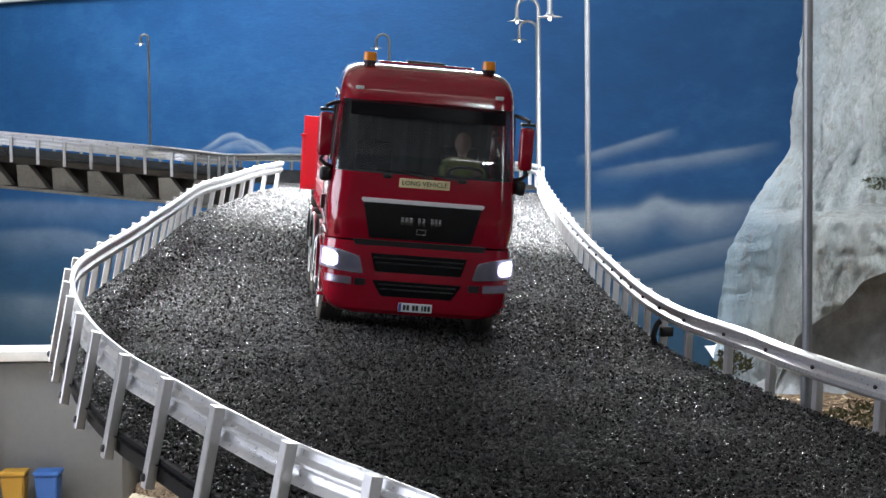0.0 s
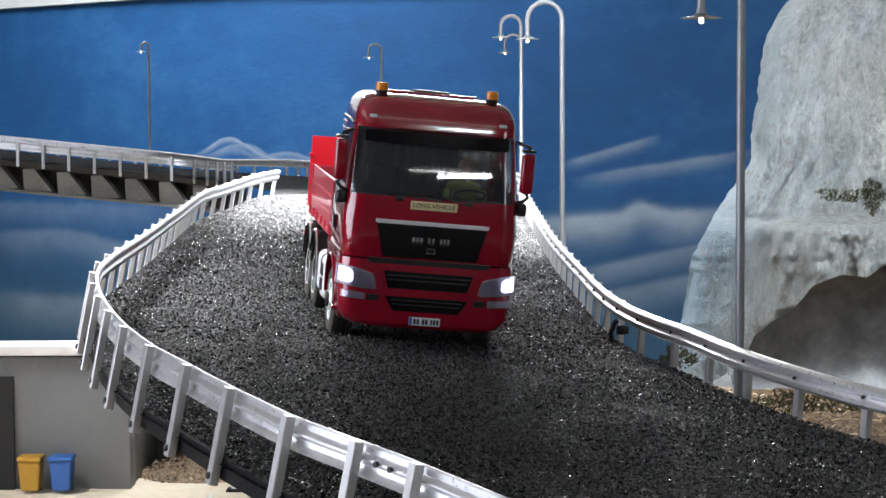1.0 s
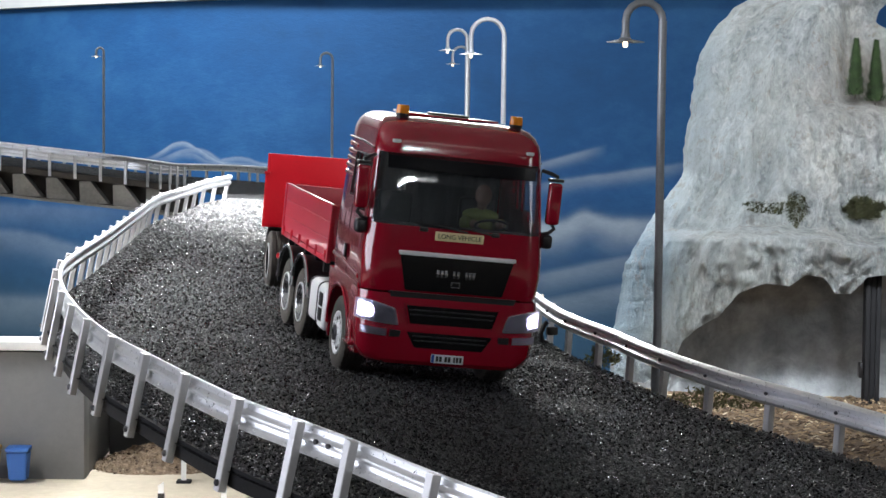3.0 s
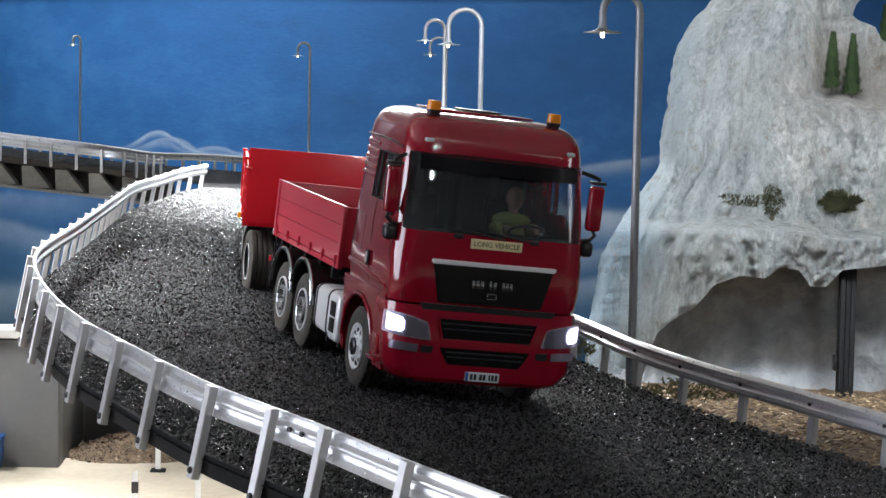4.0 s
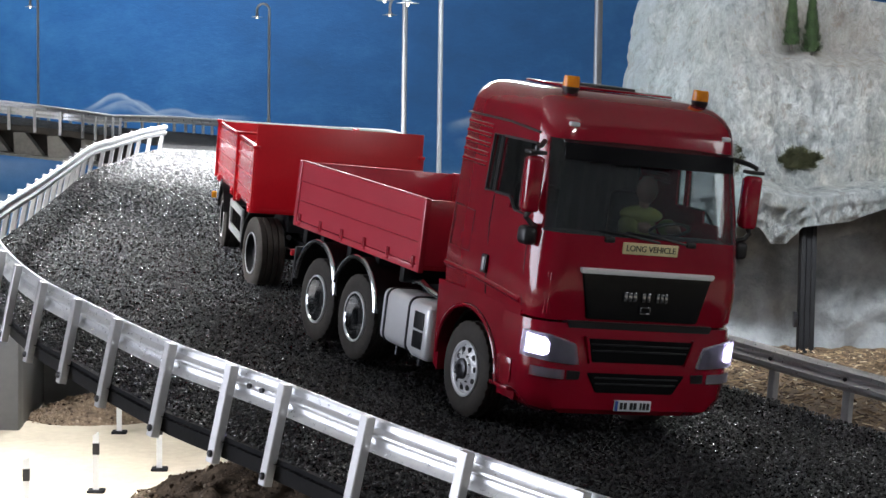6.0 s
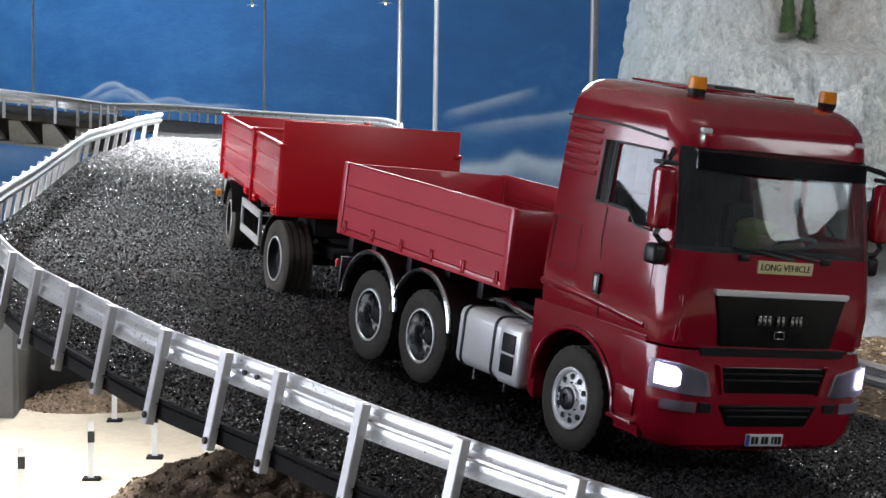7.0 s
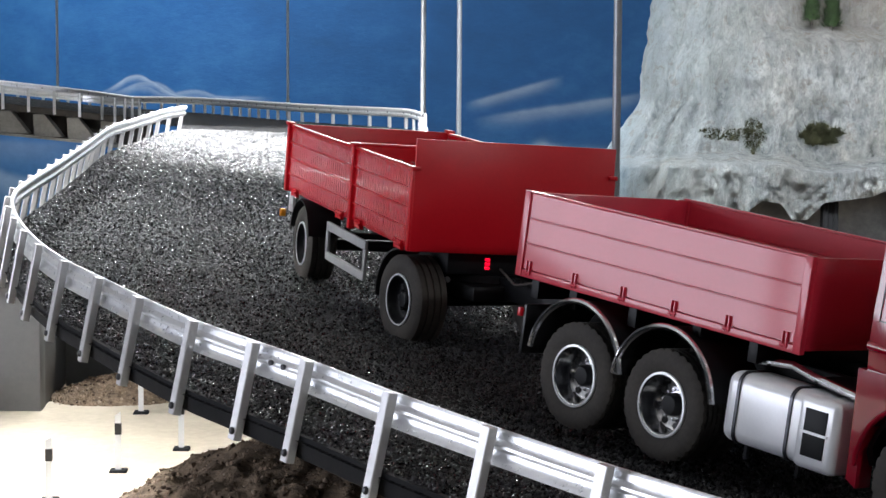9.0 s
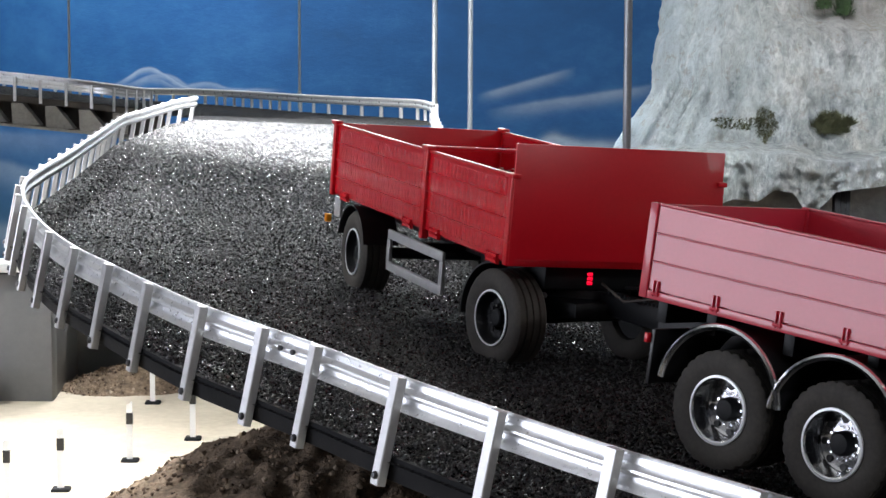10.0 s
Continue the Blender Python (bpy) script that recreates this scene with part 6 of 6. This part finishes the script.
for s in (-1, 1):
    tank = part("fuel_tank", bx(-0.158, -0.077, s * 0.070 - 0.0165, s * 0.070 + 0.0165, 0.0285, 0.0735, 0.008, seg=4), M_TANK, truck, "polished aluminium fuel tank")
    for x in (-0.145, -0.102):
        part("strap", front_panel(rounded(s * 0.070, 0.051, 0.0174, 0.0234, 0.0085), x - 0.0011, x + 0.0011), M_STEEL, tank)
        part("drain", rod((x, s * 0.072, 0.018), (x, s * 0.072, 0.028), 0.0018, seg=8), M_STEEL, tank)
    box = part("battery_box", bx(-0.0965, -0.064, s * 0.0705 - 0.0168, s * 0.0705 + 0.0168, 0.0275, 0.0725, 0.005, seg=3), M_TANK, truck)
    part("box_grid", bx(-0.089, -0.072, s * 0.0876 - 0.0005, s * 0.0876 + 0.0005, 0.036, 0.065, 0.0004), M_FRAME, box)
    part("box_bar", bx(-0.091, -0.070, s * 0.0882 - 0.0005, s * 0.0882 + 0.0005, 0.0498, 0.0514), M_TANK, box)
    part("side_pipe", pipe([(-0.158, s * 0.066, 0.079), (-0.12, s * 0.068, 0.083), (-0.10, s * 0.071, 0.080), (-0.062, s * 0.073, 0.076)], 0.0026, seg=10), M_CHROME, truck)
    part("catwalk", bx(-0.108, -0.060, s * 0.05 - 0.02, s * 0.05 + 0.02, 0.0762, 0.0785, 0.0005), M_FRAME, truck)
    for x in (-0.2130, -0.2985):
        arcp = [(math.cos(a), math.sin(a)) for a in (math.radians(8 + 164 * k / 20) for k in range(21))]
        own = bmesh.new()
        rows = [[own.verts.new((x + 0.0450 * c, yy, R_W + 0.0450 * sn + 0.002)) for c, sn in arcp] for yy in (s * 0.0405, s * 0.0855)] + [[own.verts.new((x + 0.0465 * c, yy, R_W + 0.0465 * sn + 0.002)) for c, sn in arcp] for yy in (s * 0.0855, s * 0.0405)]
        for a, b in zip(rows, rows[1:] + rows[:1]):
            for k in range(20):
                own.faces.new((a[k], a[k + 1], b[k + 1], b[k]))
        mud = part("mudguard", own, M_BLACK, truck)
        part("chrome_edge", pipe([(x + 0.0462 * c, s * 0.0856, R_W + 0.0462 * sn + 0.002) for c, sn in arcp], 0.0022, seg=8), M_CHROME, mud, "chrome mudguard edge")
part("tow_hitch", bx(-0.402, -0.392, -0.012, 0.012, 0.052, 0.070, 0.002), M_STEEL, truck)
for s in (-1, 1):
    part("tail_lamp", bx(-0.3615, -0.3585, s * 0.084 - 0.0022, s * 0.084 + 0.0022, 0.066, 0.072, 0.0006), M_TRAILRED, truck, "small red tail lamp")


def drop_side(x0, x1, y, z0, z1, s, parent, mat, planks=3, name="drop_side"):
    """A hinged board of planks between corner posts."""
    t = 0.0024
    dz = (z1 - z0) / planks
    side = part(name, bx(x0 + 0.004, x1 - 0.004, y - t / 2 + 0.0006, y + t / 2 - 0.0006, z0, z1 - 0.0005), mat, parent)
    for k in range(planks):
        part("plank", bx(x0 + 0.004, x1 - 0.004, y - t / 2, y + t / 2, z0 + dz * k + (0.0005 if k else 0), z0 + dz * (k + 1) - 0.0005, 0.0003, None, 1), mat, side)
    for k in range(1, planks):
        part("ridge", bx(x0 + 0.004, x1 - 0.004, y + s * 0.0008, y + s * 0.0020, z0 + dz * k - 0.0004, z0 + dz * k + 0.0004, 0.0002, None, 1), mat, side)
    part("top_rail", bx(x0 + 0.003, x1 - 0.003, y - 0.0016, y + 0.0016, z1 - 0.0004, z1 + 0.0012, 0.0004), mat, side)
    return side


bed = part("bed_floor", bx(-0.3732, -0.1086, -0.0775, 0.0775, 0.0945, 0.0995, 0.0006), M_BEDRED, truck, "red flatbed floor")
for s in (-1, 1):
    side = drop_side(-0.3732, -0.1086, s * 0.0785, 0.0985, 0.1520, s, truck, M_BEDRED)
    part("side_sill", bx(-0.3732, -0.1086, s * 0.0785 - 0.0020, s * 0.0785 + 0.0020, 0.0925, 0.0978, 0.0005), M_BEDRED, side)
    for k in range(6):
        x = -0.3625 + 0.0485 * k
        hinge = part("hinge", bx(x - 0.0022, x - 0.0010, s * 0.0803 - 0.0012, s * 0.0803 + 0.0012, 0.0945, 0.1045, 0.0002), M_BEDRED, side)
        bmx = bx(x + 0.0010, x + 0.0022, s * 0.0803 - 0.0012, s * 0.0803 + 0.0012, 0.0945, 0.1045, 0.0002)
        bmx = rod((x - 0.003, s * 0.0808, 0.0962), (x + 0.003, s * 0.0808, 0.0962), 0.0011, bmx, 8)
        part("hinge", bmx, M_BEDRED, side)
    for x in (-0.3722, -0.1096):
        part("corner_post", bx(x - 0.0032, x + 0.0032, s * 0.0787 - 0.0024, s * 0.0787 + 0.0024, 0.0925, 0.1530, 0.0006), M_BEDRED, truck)
for x in (-0.3728, -0.1090):
    part("end_board", bx(x - 0.0013, x + 0.0013, -0.0765, 0.0765, 0.0985, 0.1520, 0.0004), M_BEDRED, truck)
for x in (-0.15, -0.2, -0.26, -0.32, -0.36):
    part("cross_bearer", bx(x - 0.004, x + 0.004, -0.074, 0.074, 0.0785, 0.0942, 0.0006), M_FRAME, truck)
for s in (-1, 1):
    add_wheel(truck, "front", 0.0, s * 0.0735, R_T)
    add_wheel(truck, "rear", -0.2130, s * 0.0615, R_T)
    add_wheel(truck, "rear", -0.2985, s * 0.0615, R_T)

# ---------------------------------------------------------------- the drawbar trailer (origin under its front axle)
truck_wheels = list(spinning)
spinning.clear()
trailer = thing("trailer", "bright red two-axle drawbar trailer with ribbed sides", "trailer")
XF, XR, HW, ZB = 0.0692, -0.4157, 0.0887, 0.0906
ZF, ZS = 0.184, 0.158
part("trailer_floor", bx(XR, XF, -HW + 0.003, HW - 0.003, ZB - 0.002, ZB + 0.004, 0.0006), M_TRAILRED, trailer)
part("front_wall", bx(XF - 0.003, XF, -HW - 0.001, HW + 0.001, ZB - 0.002, ZF, 0.0006), M_TRAILRED, trailer, "tall plain red front wall")
XM = XF - 0.205
for s in (-1, 1):
    for x0, x1 in ((XM + 0.004, XF - 0.008), (XR + 0.006, XM - 0.004)):
        t = 0.0026
        y = s * (HW - t / 2)
        bm = bx(x0, x1, y - t / 2, y + t / 2, ZB, ZS, 0.0003, None, 1)
        n = int((x1 - x0) / 0.0085)
        side = part("ribbed_side", bm, M_TRAILSIDE, trailer)
        for k in range(n):
            x = x0 + 0.004 + (x1 - x0 - 0.008) * (k + 0.5) / n
            part("rib", bx(x - 0.0028, x + 0.0028, y + s * t / 2 - 0.0004, y + s * t / 2 + 0.0010, ZB + 0.004, ZS - 0.004, 0.0003, None, 1), M_TRAILSIDE, side)
        for k in range(1, 4):
            z = ZB + (ZS - ZB) * k / 4
            part("seam_rail", bx(x0, x1, y + s * 0.0012, y + s * 0.0024, z - 0.0005, z + 0.0005, 0.0002, None, 1), M_TRAILRED, side)
        part("top_rail", bx(x0 - 0.002, x1 + 0.002, y - 0.0022, y + 0.0022, ZS - 0.0005, ZS + 0.0018, 0.0006), M_TRAILRED, side)
        for f in (0.14, 0.86):
            xx = x0 + (x1 - x0) * f
            bm = bx(xx - 0.011, xx + 0.011, y + s * 0.0012, y + s * 0.0030, ZB - 0.0035, ZB + 0.0035, 0.0008)
            for d in (-0.006, 0.0, 0.006):
                bm = rod((xx + d - 0.0022, y + s * 0.0034, ZB), (xx + d + 0.0022, y + s * 0.0034, ZB), 0.0013, bm, 8)
            part("hinge", bm, M_TRAILRED, side)
    for x, z in ((XM, ZS + 0.0040), (XR + 0.002, ZS + 0.0028), (XF - 0.005, ZS + 0.001)):
        stake = part("stake", bx(x - 0.004, x + 0.004, s * HW - 0.0030, s * HW + 0.0030, ZB - 0.008 if x == XM else ZB - 0.002, z, 0.0006), M_TRAILRED, trailer)
        part("stake_head", bx(x - 0.0080, x + 0.0080, s * HW - 0.0042, s * HW + 0.0034, z - 0.002, z + 0.0016, 0.0006), M_TRAILRED, stake)
part("tail_wall", bx(XR, XR + 0.003, -HW, HW, ZB, ZS + 0.002, 0.0006), M_TRAILRED, trailer)
part("cross_tie", bx(XM - 0.002, XM + 0.002, -HW, HW, ZS + 0.002, ZS + 0.0055, 0.0006), M_TRAILRED, trailer)
bm = bmesh.new()
for k in range(30):
    y = -0.082 + 0.164 * k / 29
    z = ZS - 0.004 - 0.010 * (1 - (y / 0.082) ** 2)
    own = bmesh.new()
    ring = [(0.0026 * math.cos(a), 0.0036 * math.sin(a)) for a in (2 * math.pi * q / 10 for q in range(11))]
    pts = [(XM + 0.010 + (u if k % 2 else 0), y + v, z + (0 if k % 2 else u)) for u, v in ring]
    bm = pipe(pts, 0.0006, bm, 5)
part("tie_chain", bm, M_CHROME, trailer, "slack steel chain across the load bed")
for s in (-1, 1):
    part("chassis_rail", bx(XR + 0.01, XF - 0.03, s * 0.033 - 0.004, s * 0.033 + 0.004, 0.068, 0.0882, 0.001), M_FRAME, trailer)
    guard = part("side_guard", bx(-0.245, -0.095, s * 0.083 - 0.0016, s * 0.083 + 0.0016, 0.0675, 0.0760, 0.0005), M_SILVER, trailer, "silver rectangular side guard")
    part("guard_bar", bx(-0.245, -0.095, s * 0.083 - 0.0016, s * 0.083 + 0.0016, 0.0385, 0.0465, 0.0005), M_SILVER, guard)
    for x in (-0.2425, -0.0975):
        part("guard_upright", bx(x - 0.0040, x + 0.0040, s * 0.083 - 0.0015, s * 0.083 + 0.0015, 0.0467, 0.0673, 0.0004), M_SILVER, guard)
    part("guard_bracket", bx(-0.175, -0.165, min(s * 0.037, s * 0.081), max(s * 0.037, s * 0.081), 0.069, 0.074), M_FRAME, guard)
    part("marker_light", bx(XR - 0.010, XR - 0.004, s * 0.090 - 0.003, s * 0.090 + 0.003, 0.060, 0.068, 0.001), M_ORANGE, trailer, "small orange marker light")
    part("light_arm", bx(XR - 0.008, XR + 0.010, s * 0.082 - 0.0015, s * 0.082 + 0.0015, 0.066, 0.086, 0.0005), M_SILVER, trailer)
    arcp = [(math.cos(a), math.sin(a)) for a in (math.radians(15 + 150 * k / 16) for k in range(17))]
    for x in (-0.3535,):
        own = bmesh.new()
        rows = [[own.verts.new((x + rr * c, yy, R_W + rr * sn + 0.001)) for c, sn in arcp] for rr, yy in ((0.0438, s * 0.052), (0.0438, s * 0.087), (0.0452, s * 0.087), (0.0452, s * 0.052))]
        for a, b in zip(rows, rows[1:] + rows[:1]):
            for k in range(16):
                own.faces.new((a[k], a[k + 1], b[k + 1], b[k]))
        part("mudguard", own, M_BLACK, trailer)
front_axle = part("axle", rod((0, -0.07, R_W), (0, 0.07, R_W), 0.006), M_FRAME, trailer)
part("axle", rod((-0.3535, -0.07, R_W), (-0.3535, 0.07, R_W), 0.006), M_FRAME, trailer)
for x in (0.0, -0.3535):
    part("leaf_spring", pipe([(x - 0.04, -0.045, 0.062), (x, -0.045, 0.048), (x + 0.04, -0.045, 0.062)], 0.003, seg=6), M_FRAME, trailer)
    part("leaf_spring", pipe([(x - 0.04, 0.045, 0.062), (x, 0.045, 0.048), (x + 0.04, 0.045, 0.062)], 0.003, seg=6), M_FRAME, trailer)
for z in (0.0770, 0.0805, 0.0840):
    part("front_lamp", bx(XF + 0.0005, XF + 0.0020, -0.0225, -0.0180, z - 0.0013, z + 0.0013, 0.0005), M_REDLED, trailer, "small glowing red lamp")
part("underframe", bx(-0.10, 0.045, -0.048, 0.048, 0.0672, 0.0880, 0.002), M_FRAME, trailer)
part("turntable", rod((0.0, 0, 0.060), (0.0, 0, 0.067), 0.045, seg=32), M_FRAME, trailer)
bogie = part("bogie_frame", bx(-0.05, 0.055, -0.04, 0.04, 0.046, 0.059, 0.002), M_FRAME, trailer)
bar = part("drawbar", bx(0.045, 0.305, -0.009, 0.009, 0.048, 0.066, 0.0015), M_FRAME, trailer, "long black drawbar with toothed rail")
bm = bmesh.new()
for k in range(48):
    bm = bx(0.055 + 0.005 * k, 0.0575 + 0.005 * k, -0.0092, -0.0060, 0.0655, 0.0685, 0.0003, bm, 1)
part("toothed_rail", bm, M_FRAME, bar)
part("hose", pipe([(0.05, 0.012, 0.070), (0.09, 0.016, 0.076), (0.13, 0.012, 0.068), (0.19, 0.010, 0.075)], 0.0014, seg=6), M_BLACK, bar)
part("hose", pipe([(0.05, -0.012, 0.074), (0.09, -0.020, 0.066), (0.14, -0.012, 0.078), (0.19, -0.010, 0.070)], 0.0012, seg=6), M_RUBBER, bar)
part("eye_bolt", lathe([(0.004, -0.002), (0.004, 0.002), (0.003, 0.003), (0.0, 0.003)], 14), M_STEEL, bar, at=pose(0.19, -0.0092, 0.058))
for s in (-1, 1):
    add_wheel(trailer, "trailer", 0.0, s * 0.0685, R_W)
    add_wheel(trailer, "trailer", -0.3535, s * 0.0690, R_W)
trailer_wheels = list(spinning)
for s in (-1, 1):
    # quarter mudguards behind the steered wheels
    arcp = [(math.cos(a), math.sin(a)) for a in (math.radians(95 + 90 * k / 14) for k in range(15))]
    own = bmesh.new()
    rows = [[own.verts.new((rr * c, yy, R_W + rr * sn + 0.001)) for c, sn in arcp] for rr, yy in ((0.0430, s * 0.054), (0.0430, s * 0.084), (0.0444, s * 0.084), (0.0444, s * 0.054))]
    for a, b in zip(rows, rows[1:] + rows[:1]):
        for k in range(14):
            own.faces.new((a[k], a[k + 1], b[k + 1], b[k]))
    part("mudguard", own, M_BLACK, bogie)


# ---------------------------------------------------------------- what moves
TRUCK_PATH = [(0, -0.0868, 2.3428, -83.48), (0.5, -0.0740, 2.2705, -83.04), (1, -0.0623, 2.2363, -80.89), (1.5, -0.0464, 2.1940, -79.75), (2, -0.0276, 2.1240, -79.07), (2.5, -0.0084, 2.0492, -77.64), (4, 0.0552, 1.8279, -73.36), (4.5, 0.0811, 1.7425, -71.65),
              (5, 0.1073, 1.6740, -69.97), (5.5, 0.1364, 1.6057, -68.21), (7, 0.2323, 1.4027, -62.29), (7.5, 0.2651, 1.3229, -60.84), (8, 0.3016, 1.2692, -58.88), (8.5, 0.3383, 1.2055, -56.95), (9, 0.3798, 1.1558, -54.02), (9.5, 0.4189, 1.0856, -51.74), (10, 0.4631, 1.0354, -48.70)]
TRAILER_PATH = [(0, -0.149, 3.051, -92.5), (0.5, -0.138, 2.978, -91.6), (1, -0.126, 2.942, -90.7), (1.5, -0.120, 2.897, -89.8), (2, -0.114, 2.825, -89.0), (2.5, -0.109, 2.748, -88.1), (4, -0.090, 2.519, -85.4), (5, -0.058, 2.357, -83.7),
                (5.5, -0.0391, 2.2831, -82.78), (7, 0.0120, 2.0780, -79.76), (7.5, 0.0335, 1.9901, -78.98), (8.5, 0.0794, 1.8556, -76.28), (9, 0.1038, 1.7768, -75.21), (9.5, 0.1318, 1.7104, -73.77), (10, 0.1645, 1.6419, -72.18)]


def on_track(x, y, head, pitch, roll, lift):
    """A pose on the banked gravel, heading in degrees."""
    up = Vector((0.105, -0.013, 1)).normalized()
    f = Vector((math.cos(radians(head)), math.sin(radians(head)), 0))
    f = (f - up * f.dot(up)).normalized()
    l = up.cross(f)
    m = Matrix.Identity(4)
    for r in range(3):
        m[r][0], m[r][1], m[r][2] = f[r], l[r], up[r]
    m.translation = Vector((x, y, surf(x, y))) + up * lift
    return m @ Matrix.Rotation(radians(pitch), 4, "Y") @ Matrix.Rotation(radians(roll), 4, "X")


def at_time(path, t):
    """x, y and heading on a path."""
    return [float(np.interp(t, [p[0] for p in path], [p[k] for p in path])) for k in (1, 2, 3)]


def steer(t):
    """How far the trailer's turntable is turned towards the lorry, in degrees."""
    return 0.55 * (at_time(TRUCK_PATH, t)[2] - at_time(TRAILER_PATH, t)[2])


def rolling(path, wheels, turn=lambda t: 0.0):
    """Turn the wheels by the way that their vehicle has gone; turn steers those of the front axle."""
    dist = [0.0]
    for (_, x0, y0, _h), (_, x1, y1, _k) in zip(path, path[1:]):
        dist.append(dist[-1] + math.hypot(x1 - x0, y1 - y0))
    times = [p[0] for p in path]
    for pivot, x, y, z in wheels:
        rows = []
        for k in range(81):
            t = 10.0 * k / 80
            s = float(np.interp(t, times, dist))
            way = Matrix.Rotation(radians(turn(t)), 4, "Z") if x == 0.0 else Matrix.Identity(4)
            rows.append((t, way @ Matrix.Translation((x, y, z)) @ Matrix.Rotation(s / z, 4, "Y")))
        walk(pivot, rows)


def motions():
    walk(truck, [(t, on_track(x, y, h, 1.07 + 0.25 * (t - 5) / 5, 0.31 - 0.42 * (t - 5) / 5, 0.0028 * (t - 5) / 5)) for t, x, y, h in TRUCK_PATH])
    walk(trailer, [(t, on_track(x, y, h, 0.18, 2.27, -0.0029)) for t, x, y, h in TRAILER_PATH])
    rolling(TRUCK_PATH, truck_wheels)
    rolling(TRAILER_PATH, trailer_wheels, steer)
    for ob, way in ((bogie, steer), (front_axle, steer), (bar, steer)):
        walk(ob, [(0.5 * k, Matrix.Rotation(radians(way(0.5 * k)), 4, "Z")) for k in range(21)])


motions()
